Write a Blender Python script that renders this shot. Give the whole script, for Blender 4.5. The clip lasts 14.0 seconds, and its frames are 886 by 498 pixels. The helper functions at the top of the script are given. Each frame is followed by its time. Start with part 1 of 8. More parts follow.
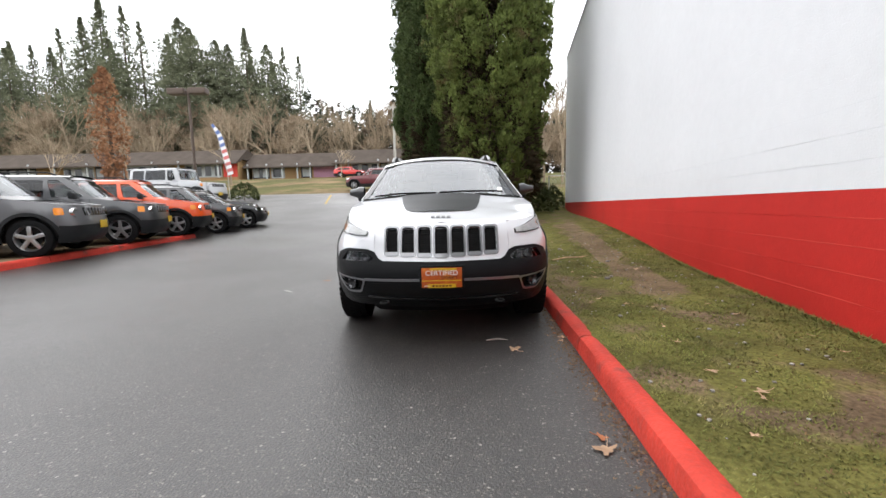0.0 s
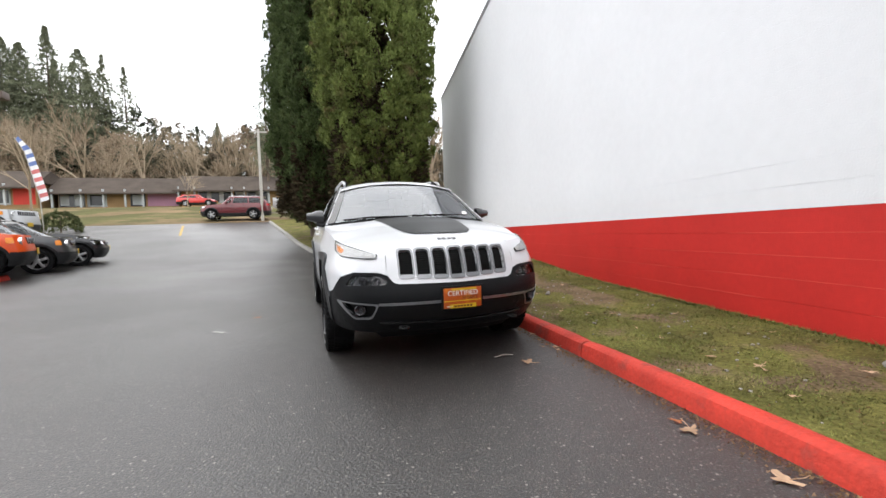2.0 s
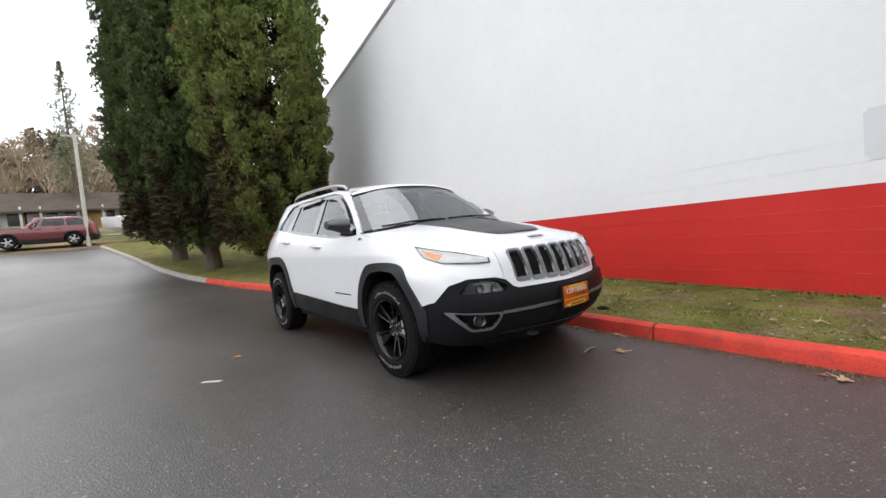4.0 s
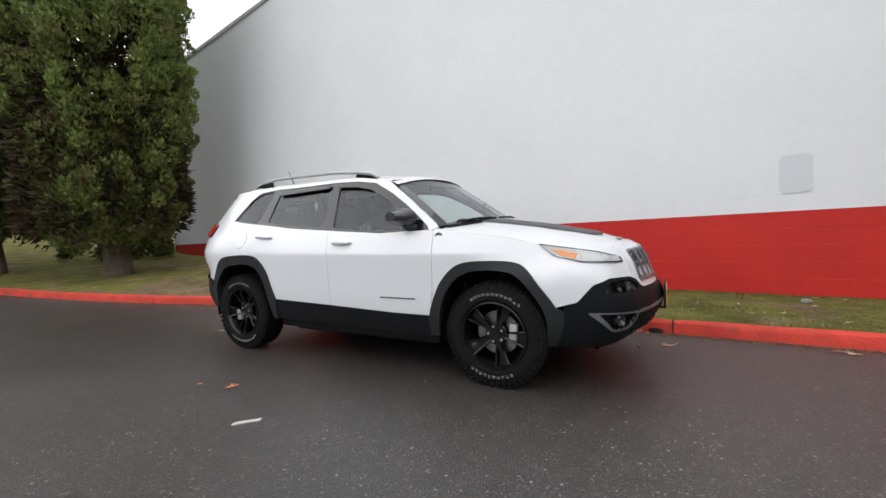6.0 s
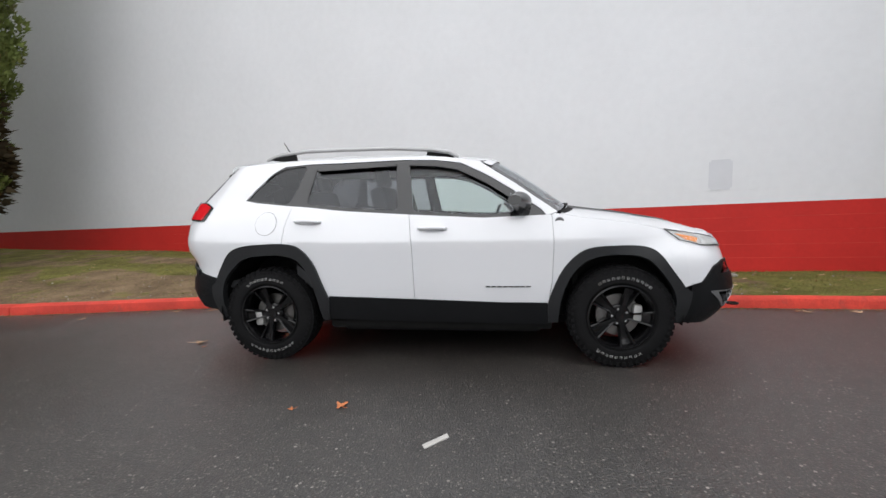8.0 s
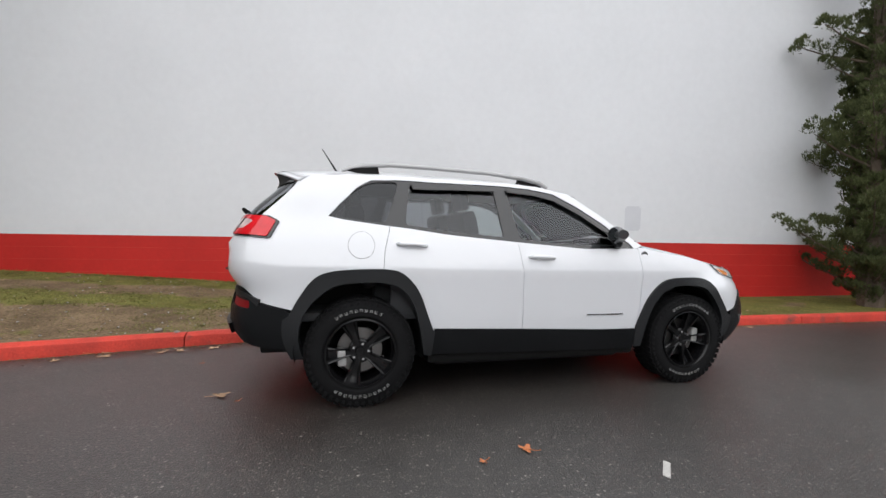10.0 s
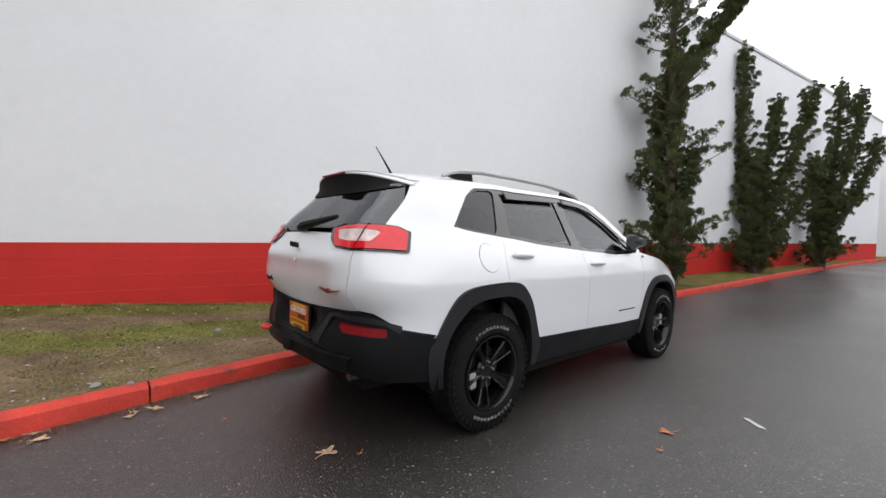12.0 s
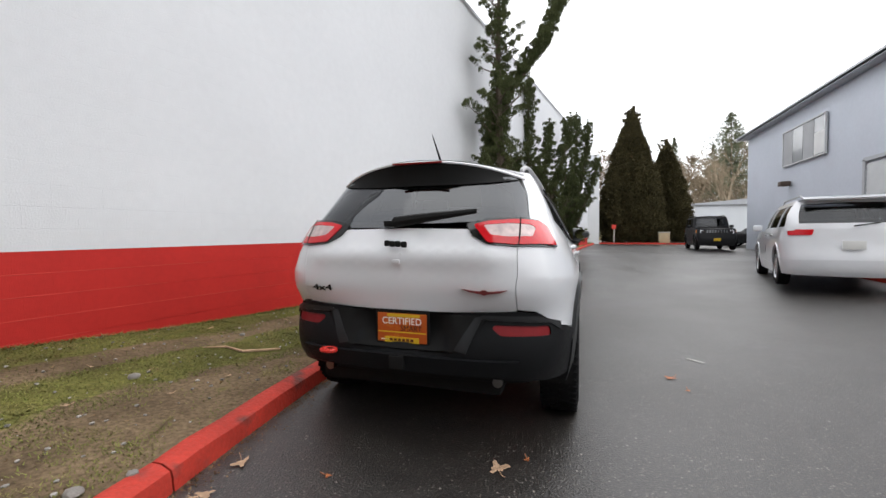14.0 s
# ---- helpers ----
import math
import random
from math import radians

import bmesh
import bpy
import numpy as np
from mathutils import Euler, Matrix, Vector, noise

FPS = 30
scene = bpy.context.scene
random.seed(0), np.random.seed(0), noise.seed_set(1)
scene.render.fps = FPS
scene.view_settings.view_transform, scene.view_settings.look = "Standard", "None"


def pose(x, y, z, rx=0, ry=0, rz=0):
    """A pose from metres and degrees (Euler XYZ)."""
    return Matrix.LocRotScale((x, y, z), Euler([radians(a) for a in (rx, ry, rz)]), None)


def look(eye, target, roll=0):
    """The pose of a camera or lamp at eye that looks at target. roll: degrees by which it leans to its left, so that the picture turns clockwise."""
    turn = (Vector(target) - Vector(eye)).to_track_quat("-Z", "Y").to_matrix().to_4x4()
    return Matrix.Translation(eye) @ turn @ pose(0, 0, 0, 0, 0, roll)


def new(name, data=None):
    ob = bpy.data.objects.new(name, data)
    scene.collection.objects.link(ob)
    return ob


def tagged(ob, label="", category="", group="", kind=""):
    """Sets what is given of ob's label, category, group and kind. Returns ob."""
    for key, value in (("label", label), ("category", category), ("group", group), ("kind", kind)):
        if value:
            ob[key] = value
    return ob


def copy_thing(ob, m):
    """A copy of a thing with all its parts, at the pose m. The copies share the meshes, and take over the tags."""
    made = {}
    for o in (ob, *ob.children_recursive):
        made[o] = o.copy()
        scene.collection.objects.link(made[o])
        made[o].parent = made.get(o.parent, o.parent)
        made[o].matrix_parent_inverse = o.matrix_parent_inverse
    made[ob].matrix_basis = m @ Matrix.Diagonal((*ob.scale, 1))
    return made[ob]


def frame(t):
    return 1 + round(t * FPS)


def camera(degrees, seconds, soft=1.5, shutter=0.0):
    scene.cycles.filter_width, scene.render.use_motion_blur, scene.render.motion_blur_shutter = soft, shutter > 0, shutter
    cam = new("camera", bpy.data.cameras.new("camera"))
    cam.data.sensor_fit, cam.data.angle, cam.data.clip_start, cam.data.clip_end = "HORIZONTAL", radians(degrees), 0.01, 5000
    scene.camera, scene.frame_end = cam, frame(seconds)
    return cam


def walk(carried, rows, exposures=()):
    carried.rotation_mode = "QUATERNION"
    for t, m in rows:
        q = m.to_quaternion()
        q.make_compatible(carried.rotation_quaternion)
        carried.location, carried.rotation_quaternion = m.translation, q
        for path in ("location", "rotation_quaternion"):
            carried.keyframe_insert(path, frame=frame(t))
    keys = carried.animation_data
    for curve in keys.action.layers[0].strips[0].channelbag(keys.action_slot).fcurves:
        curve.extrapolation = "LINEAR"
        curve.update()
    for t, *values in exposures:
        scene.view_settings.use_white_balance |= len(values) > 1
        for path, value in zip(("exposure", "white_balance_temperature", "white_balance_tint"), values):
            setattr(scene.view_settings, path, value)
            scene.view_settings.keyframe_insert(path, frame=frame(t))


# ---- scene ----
cam = camera(93.8, 14.0)
PATH = [
    (0, (0.053, -5.386, 1.126), (0.039, -3.4, 0.891), -1.3),
    (0.5, (-0.1, -5.379, 1.123), (0.059, -3.391, 0.963), -0.2),
    (1, (-0.398, -5.394, 1.106), (-0.141, -3.416, 0.949), -0.8),
    (1.5, (-0.717, -5.293, 1.112), (-0.22, -3.36, 0.993), -2.6),
    (2, (-1.078, -5.217, 1.083), (-0.437, -3.325, 0.976), -1.8),
    (2.5, (-1.459, -5.06, 1.074), (-0.73, -3.201, 0.963), -2.8),
    (3, (-1.797, -4.797, 1.083), (-0.889, -3.022, 0.918), -2.6),
    (3.2, (-1.944, -4.695, 1.091), (-0.967, -2.954, 0.963), -4.2),
    (5.3, (-3.271, -3.006, 1.141), (-1.675, -1.807, 1.016), -2.1),
    (5.5, (-3.362, -2.845, 1.138), (-1.713, -1.72, 1.017), -2.9),
    (6, (-3.568, -2.423, 1.141), (-1.815, -1.466, 1.034), -2.4),
    (6.5, (-3.719, -1.952, 1.164), (-1.897, -1.133, 1.087), -2.5),
    (7, (-3.869, -1.48, 1.152), (-1.979, -0.84, 1.014), -2.7),
    (7.5, (-3.909, -0.978, 1.166), (-1.978, -0.49, 0.992), -1.0),
    (8, (-3.975, -0.48, 1.17), (-2.002, -0.213, 0.986), -1.5),
    (8.5, (-3.938, 0.034, 1.17), (-1.945, 0.079, 1.011), -2.0),
    (8.7, (-3.928, 0.249, 1.174), (-1.934, 0.245, 1.016), -1.2),
    (10.8, (-3.388, 2.353, 1.206), (-1.615, 1.429, 1.155), -0.6),
    (11, (-3.276, 2.553, 1.227), (-1.556, 1.535, 1.162), -1.5),
    (11.5, (-3.026, 2.974, 1.212), (-1.426, 1.776, 1.148), -0.5),
    (12, (-2.656, 3.35, 1.222), (-1.162, 2.022, 1.167), 1.6),
    (12.5, (-2.28, 3.701, 1.193), (-0.987, 2.178, 1.101), 1.3),
    (13, (-1.817, 3.942, 1.194), (-0.739, 2.262, 1.076), 1.0),
    (13.5, (-1.372, 4.18, 1.19), (-0.532, 2.37, 1.051), -0.2),
    (14, (-0.924, 4.362, 1.183), (-0.299, 2.463, 1.13), 0.0),
]
walk(cam, [(t, look(eye, target, roll)) for t, eye, target, roll in PATH],
     exposures=[(0.0, 0.38), (3.2, 0.36), (5.3, 0.0), (8.7, 0.0), (10.8, -0.06), (12.5, -0.02), (14.0, 0.02)])

# ---- world, sun, exposure ----
world = bpy.data.worlds.new("overcast")
scene.world = world
world.use_nodes = True
wn = world.node_tree.nodes
wl = world.node_tree.links
bg = wn["Background"]
sky = wn.new("ShaderNodeTexSky")
sky.sky_type = "NISHITA"
sky.sun_disc = False
sky.sun_elevation, sky.sun_rotation = radians(38), radians(200)
scale_sky = wn.new("ShaderNodeMix")
scale_sky.data_type = "RGBA"
scale_sky.blend_type = "MULTIPLY"
scale_sky.inputs[0].default_value = 1.0
wl.new(sky.outputs[0], scale_sky.inputs[6])
scale_sky.inputs[7].default_value = (0.12, 0.12, 0.12, 1)
cloud_co = wn.new("ShaderNodeTexCoord")
cloud = wn.new("ShaderNodeTexNoise")
cloud.inputs["Scale"].default_value = 2.6
cloud.inputs["Detail"].default_value = 5
wl.new(cloud_co.outputs["Generated"], cloud.inputs["Vector"])
cloud_ramp = wn.new("ShaderNodeValToRGB")
cloud_ramp.color_ramp.elements[0].position, cloud_ramp.color_ramp.elements[0].color = 0.3, (0.86, 0.88, 0.92, 1)
cloud_ramp.color_ramp.elements[1].position, cloud_ramp.color_ramp.elements[1].color = 0.62, (1.05, 1.05, 1.06, 1)
wl.new(cloud.outputs[0], cloud_ramp.inputs[0])
cover = wn.new("ShaderNodeMix")
cover.data_type = "RGBA"
cover.inputs[0].default_value = 0.9
wl.new(scale_sky.outputs[2], cover.inputs[6])
wl.new(cloud_ramp.outputs[0], cover.inputs[7])
wl.new(cover.outputs[2], bg.inputs[0])
bg.inputs[1].default_value = 2.0
sun_data = bpy.data.lights.new("sun", "SUN")
sun_data.energy, sun_data.angle, sun_data.color = 0.9, radians(100), (1.0, 0.97, 0.93)
sun = new("sun", sun_data)
sun.matrix_world = look((-14, 5, 30), (0, 0, 0))


# ---- materials ----
def mat(name, base, rough=0.6, metal=0.0, vary=0.12, grain=0.0, scale=8.0, bump=0.0, bump_scale=60.0, spec=0.5, coat=0.0,
        trans=0.0, emit=0.0, second=None, spots=0.0, spot_scale=3.0, rand=0.0, rough_vary=0.0, gen=False, ior=1.45):
    """A procedural surface: base colour with variation at two scales, a second colour in patches, fine relief."""
    m = bpy.data.materials.new(name)
    m.use_nodes = True
    n, l = m.node_tree.nodes, m.node_tree.links
    b = n["Principled BSDF"]
    b.inputs["Roughness"].default_value = rough
    b.inputs["Metallic"].default_value = metal
    b.inputs["Specular IOR Level"].default_value = spec
    b.inputs["Coat Weight"].default_value = coat
    b.inputs["Coat Roughness"].default_value = 0.03
    b.inputs["Transmission Weight"].default_value = trans
    b.inputs["IOR"].default_value = ior
    col = (*base, 1)
    b.inputs["Base Color"].default_value = col
    if emit:
        b.inputs["Emission Color"].default_value = col
        b.inputs["Emission Strength"].default_value = emit
    co = n.new("ShaderNodeTexCoord")
    geo = n.new("ShaderNodeNewGeometry")
    src = geo.outputs["Position"] if gen else co.outputs["Object"]
    out = None
    if second:
        tex = n.new("ShaderNodeTexNoise")
        tex.inputs["Scale"].default_value, tex.inputs["Detail"].default_value = spot_scale, 6
        l.new(src, tex.inputs["Vector"])
        ramp = n.new("ShaderNodeValToRGB")
        ramp.color_ramp.elements[0].position = max(0.0, 0.62 - spots * 0.5)
        ramp.color_ramp.elements[1].position = min(1.0, 0.74 - spots * 0.4)
        l.new(tex.outputs[0], ramp.inputs[0])
        mix = n.new("ShaderNodeMix")
        mix.data_type = "RGBA"
        mix.inputs[6].default_value, mix.inputs[7].default_value = col, (*second, 1)
        l.new(ramp.outputs[0], mix.inputs[0])
        out = mix.outputs[2]
    for amount, sc in ((vary, scale), (grain, scale * 14)):
        if not amount:
            continue
        tex = n.new("ShaderNodeTexNoise")
        tex.inputs["Scale"].default_value, tex.inputs["Detail"].default_value = sc, 5
        l.new(src, tex.inputs["Vector"])
        mr = n.new("ShaderNodeMapRange")
        mr.inputs[1].default_value, mr.inputs[2].default_value = 0.25, 0.75
        mr.inputs[3].default_value, mr.inputs[4].default_value = 1 - amount, 1 + amount
        l.new(tex.outputs[0], mr.inputs[0])
        mul = n.new("ShaderNodeVectorMath")
        mul.operation = "SCALE"
        if out:
            l.new(out, mul.inputs[0])
        else:
            mul.inputs[0].default_value = base
        l.new(mr.outputs[0], mul.inputs["Scale"])
        out = mul.outputs[0]
    if rand:
        info = n.new("ShaderNodeObjectInfo")
        add = n.new("ShaderNodeMath")
        l.new(info.outputs["Random"], add.inputs[0])
        l.new(geo.outputs["Random Per Island"], add.inputs[1])
        frac = n.new("ShaderNodeMath")
        frac.operation = "FRACT"
        l.new(add.outputs[0], frac.inputs[0])
        mr = n.new("ShaderNodeMapRange")
        mr.inputs[3].default_value, mr.inputs[4].default_value = 1 - rand, 1 + rand
        l.new(frac.outputs[0], mr.inputs[0])
        mul = n.new("ShaderNodeVectorMath")
        mul.operation = "SCALE"
        if out:
            l.new(out, mul.inputs[0])
        else:
            mul.inputs[0].default_value = base
        l.new(mr.outputs[0], mul.inputs["Scale"])
        out = mul.outputs[0]
    if out:
        l.new(out, b.inputs["Base Color"])
    if rough_vary:
        tex = n.new("ShaderNodeTexNoise")
        tex.inputs["Scale"].default_value, tex.inputs["Detail"].default_value = scale * 0.4, 6
        l.new(src, tex.inputs["Vector"])
        mr = n.new("ShaderNodeMapRange")
        mr.inputs[1].default_value, mr.inputs[2].default_value = 0.35, 0.65
        mr.inputs[3].default_value, mr.inputs[4].default_value = max(0.02, rough - rough_vary), min(1, rough + rough_vary)
        l.new(tex.outputs[0], mr.inputs[0])
        l.new(mr.outputs[0], b.inputs["Roughness"])
    if bump:
        tex = n.new("ShaderNodeTexNoise")
        tex.inputs["Scale"].default_value, tex.inputs["Detail"].default_value = bump_scale, 4
        l.new(src, tex.inputs["Vector"])
        bp = n.new("ShaderNodeBump")
        bp.inputs["Strength"].default_value, bp.inputs["Distance"].default_value = 1.0, bump
        l.new(tex.outputs[0], bp.inputs["Height"])
        l.new(bp.outputs[0], b.inputs["Normal"])
    return m


def asphalt_mat():
    """Wet asphalt: dark binder with pale chips of stone showing, damp patches and fine relief."""
    m = mat("wet asphalt", (0.0165, 0.0141, 0.0127), 0.45, vary=0.30, scale=0.55, grain=0.45, bump=0.0048, bump_scale=85, rough_vary=0.12, gen=True, spec=1.0)
    n, l = m.node_tree.nodes, m.node_tree.links
    b = n["Principled BSDF"]
    b.inputs["Coat Weight"].default_value, b.inputs["Coat Roughness"].default_value = 0.24, 0.34
    l.new(b.inputs["Normal"].links[0].from_socket, b.inputs["Coat Normal"])
    geo = n.new("ShaderNodeNewGeometry")
    base = b.inputs["Base Color"].links[0].from_socket
    for scale, cut, tone in ((190, 0.55, (0.034, 0.029, 0.025)), (120, 0.62, (0.074, 0.064, 0.055)), (105, 0.80, (0.008, 0.007, 0.006)), (88, 0.87, (0.125, 0.112, 0.098)), (70, 0.962, (0.19, 0.173, 0.154)), (52, 0.991, (0.26, 0.24, 0.215))):
        vor = n.new("ShaderNodeTexVoronoi")
        vor.inputs["Scale"].default_value = scale
        l.new(geo.outputs["Position"], vor.inputs["Vector"])
        pick = n.new("ShaderNodeSeparateColor")
        l.new(vor.outputs["Color"], pick.inputs[0])
        gate = n.new("ShaderNodeMath")
        gate.operation = "GREATER_THAN"
        gate.inputs[1].default_value = cut
        l.new(pick.outputs[0], gate.inputs[0])
        core = n.new("ShaderNodeMapRange")
        core.inputs[1].default_value, core.inputs[2].default_value = 0.46, 0.32
        l.new(vor.outputs["Distance"], core.inputs[0])
        both_ = n.new("ShaderNodeMath")
        both_.operation = "MULTIPLY"
        l.new(gate.outputs[0], both_.inputs[0])
        l.new(core.outputs[0], both_.inputs[1])
        mix = n.new("ShaderNodeMix")
        mix.data_type = "RGBA"
        l.new(both_.outputs[0], mix.inputs[0])
        l.new(base, mix.inputs[6])
        mix.inputs[7].default_value = (*tone, 1)
        base = mix.outputs[2]
    l.new(base, b.inputs["Base Color"])
    return m


ASPHALT = asphalt_mat()
GRASS = mat("worn winter lawn", (0.122, 0.114, 0.034), 0.95, vary=0.40, grain=0.45, scale=2.6, bump=0.012, bump_scale=45, second=(0.152, 0.108, 0.066), spots=0.22, spot_scale=1.7, gen=True, spec=0.1)
_n, _l = GRASS.node_tree.nodes, GRASS.node_tree.links
_ramp = next(q for q in _n if q.type == "VALTORGB")
_ramp.color_ramp.elements[1].position = _ramp.color_ramp.elements[0].position + 0.08
_noise = _ramp.inputs[0].links[0].from_socket
_geo, _sep, _worn, _sum = _n.new("ShaderNodeNewGeometry"), _n.new("ShaderNodeSeparateXYZ"), _n.new("ShaderNodeMapRange"), _n.new("ShaderNodeMath")
_l.new(_geo.outputs["Position"], _sep.inputs[0])
_l.new(_sep.outputs[1], _worn.inputs[0])
_worn.inputs[1].default_value, _worn.inputs[2].default_value, _worn.inputs[3].default_value, _worn.inputs[4].default_value = -2.9, 0.8, 0.0, 0.25
_l.new(_noise, _sum.inputs[0])
_lean, _dist, _soil = _n.new("ShaderNodeMath"), _n.new("ShaderNodeMath"), _n.new("ShaderNodeMath")
_strip, _bias = _n.new("ShaderNodeValToRGB"), _n.new("ShaderNodeMapRange")
_lean.operation, _dist.operation, _soil.operation = "MULTIPLY_ADD", "SUBTRACT", "MULTIPLY"
_l.new(_sep.outputs[1], _lean.inputs[0])
_lean.inputs[1].default_value, _lean.inputs[2].default_value = 0.14, 3.08
_l.new(_lean.outputs[0], _dist.inputs[0])
_l.new(_sep.outputs[0], _dist.inputs[1])
_third = _n.new("ShaderNodeMath")
_third.operation = "MULTIPLY"
_third.inputs[1].default_value = 1 / 3
_l.new(_dist.outputs[0], _third.inputs[0])
_l.new(_third.outputs[0], _strip.inputs[0])
_stops = _strip.color_ramp.elements
_stops[0].position, _stops[0].color, _stops[1].position, _stops[1].color = 0.07, (0, 0, 0, 1), 0.12, (1, 1, 1, 1)
for _pos, _v in ((0.25, 1), (0.32, 0), (0.46, 0), (0.54, 1)):
    _stops.new(_pos).color = (_v, _v, _v, 1)
_l.new(_strip.outputs[0], _bias.inputs[0])
_bias.inputs[3].default_value, _bias.inputs[4].default_value = -0.35, 1.0
_past, _both = _n.new("ShaderNodeMapRange"), _n.new("ShaderNodeMath")
_past.inputs[1].default_value, _past.inputs[2].default_value, _past.inputs[3].default_value, _past.inputs[4].default_value = 5.5, 8.0, 1.0, -0.3
_both.operation = "MULTIPLY"
_l.new(_sep.outputs[1], _past.inputs[0])
_l.new(_worn.outputs[0], _both.inputs[0])
_l.new(_past.outputs[0], _both.inputs[1])
_l.new(_both.outputs[0], _soil.inputs[0])
_l.new(_bias.outputs[0], _soil.inputs[1])
_l.new(_soil.outputs[0], _sum.inputs[1])
_fore, _total = _n.new("ShaderNodeMapRange"), _n.new("ShaderNodeMath")
_fore.inputs[1].default_value, _fore.inputs[2].default_value, _fore.inputs[3].default_value, _fore.inputs[4].default_value = -3.0, -1.2, -0.055, 0.0
_l.new(_sep.outputs[1], _fore.inputs[0])
_l.new(_sum.outputs[0], _total.inputs[0])
_l.new(_fore.outputs[0], _total.inputs[1])
_l.new(_total.outputs[0], _ramp.inputs[0])
FAR_GRASS = mat("dry grass bank", (0.088, 0.086, 0.034), 0.95, vary=0.3, grain=0.2, scale=0.3, second=(0.2, 0.14, 0.08), spots=0.3, spot_scale=0.25, gen=True, spec=0.1)
RED_PAINT = mat("red masonry paint", (0.50, 0.022, 0.017), 0.62, vary=0.10, grain=0.05, scale=1.4, bump=0.002, bump_scale=90, gen=True, spec=0.35)
WHITE_PAINT = mat("white masonry paint", (0.70, 0.71, 0.73), 0.7, vary=0.03, grain=0.02, scale=0.6, bump=0.002, bump_scale=70, gen=True, spec=0.3)
PATCH_PAINT = mat("grey repaint", (0.60, 0.61, 0.64), 0.75, vary=0.03, scale=3)
KERB_RED = mat("worn red kerb paint", (0.48, 0.038, 0.022), 0.72, vary=0.25, grain=0.14, scale=3.5, bump=0.007, bump_scale=40, second=(0.16, 0.045, 0.036), spots=0.10, spot_scale=4.5, gen=True, rand=0.06)
KERB_GREY = mat("bare concrete kerb", (0.26, 0.25, 0.23), 0.85, vary=0.15, grain=0.1, scale=3, bump=0.004, bump_scale=50, gen=True)
CAR_WHITE = mat("white car paint", (0.67, 0.68, 0.705), 0.28, vary=0.015, scale=1.5, coat=0.8, spec=0.5)
# one plastic in two tones: lighter where sky-lit, darker on shaded bumpers and sills
CLADDING = mat("dark grey moulded plastic", (0.017, 0.018, 0.0195), 0.45, vary=0.10, scale=5, bump=0.0012, bump_scale=420, rough_vary=0.06, spec=0.32)
CLADDING_SHADED = mat("moulded plastic darkened for shade", (0.010, 0.0105, 0.0115), 0.40, vary=0.12, scale=5, bump=0.0012, bump_scale=420, rough_vary=0.08, spec=0.10)
BLACK_GLOSS = mat("gloss black trim", (0.010, 0.010, 0.011), 0.12, vary=0.05, scale=6, coat=0.5)
BLACK_MATT = mat("matt black", (0.008, 0.008, 0.008), 0.7, spec=0.2, vary=0.15, scale=9)
DECAL = mat("matt black bonnet decal", (0.022, 0.023, 0.025), 0.42, vary=0.08, scale=6)
RUBBER = mat("tyre rubber", (0.007, 0.007, 0.0075), 0.75, spec=0.15, vary=0.2, grain=0.1, scale=9, bump=0.0012, bump_scale=220)
RIM_BLACK = mat("gloss black alloy", (0.004, 0.004, 0.0045), 0.22, vary=0.08, scale=8, spec=0.3, coat=0.2)
CHROME = mat("chrome", (0.72, 0.72, 0.73), 0.14, metal=1.0, vary=0.04, scale=12)
SATIN = mat("satin grey trim", (0.27, 0.275, 0.285), 0.32, metal=0.75, vary=0.05, scale=10)
STEEL = mat("brake steel", (0.20, 0.195, 0.19), 0.38, metal=1.0, vary=0.15, scale=14)
CALIPER = mat("cast brake caliper", (0.42, 0.42, 0.41), 0.45, metal=0.5, vary=0.2, scale=20)
LETTER_WHITE = mat("raised white tyre letters", (0.45, 0.45, 0.44), 0.7, vary=0.08, scale=20)


def glass_mat(name, tint, rough=0.0, ior=1.7):
    """Car glass: clear or tinted, with mirror gloss at grazing angles."""
    m = bpy.data.materials.new(name)
    m.use_nodes = True
    n, l = m.node_tree.nodes, m.node_tree.links
    n.remove(n["Principled BSDF"])
    see = n.new("ShaderNodeBsdfTransparent")
    see.inputs[0].default_value = (*tint, 1)
    gloss = n.new("ShaderNodeBsdfGlossy")
    gloss.inputs["Color"].default_value = (0.95, 0.97, 1, 1)
    gloss.inputs["Roughness"].default_value = rough
    fres = n.new("ShaderNodeFresnel")
    fres.inputs[0].default_value = ior
    both = n.new("ShaderNodeMixShader")
    l.new(fres.outputs[0], both.inputs[0])
    l.new(see.outputs[0], both.inputs[1])
    l.new(gloss.outputs[0], both.inputs[2])
    l.new(both.outputs[0], n["Material Output"].inputs[0])
    return m


GLASS_SCREEN = glass_mat("windscreen glass", (0.80, 0.88, 0.86), ior=2.5)
GLASS = glass_mat("side glass", (0.76, 0.84, 0.82), ior=1.55)
GLASS_DARK = glass_mat("privacy glass", (0.15, 0.155, 0.165), ior=1.5)
GLASS_DOOR = glass_mat("tinted door glass", (0.42, 0.44, 0.46), ior=1.6)
GLASS_REAR = glass_mat("tinted rear screen", (0.12, 0.125, 0.13), ior=1.8)
GLASS_LAMP = glass_mat("clear lamp lens", (0.95, 0.95, 0.95), ior=1.35)
RED_LENS = mat("red lamp lens", (0.56, 0.010, 0.018), 0.10, vary=0.12, scale=20, coat=0.35)
RED_DARK = mat("dark red reflector", (0.19, 0.006, 0.009), 0.45, vary=0.1, scale=30, spec=0.25)
AMBER = mat("amber reflector", (0.85, 0.28, 0.03), 0.12, vary=0.08, scale=30, coat=1.0)
SEAT = mat("black seat cloth", (0.036, 0.037, 0.040), 0.8, vary=0.15, scale=10)
HEADLINER = mat("light grey headliner", (0.42, 0.41, 0.39), 0.9, vary=0.05, scale=5)


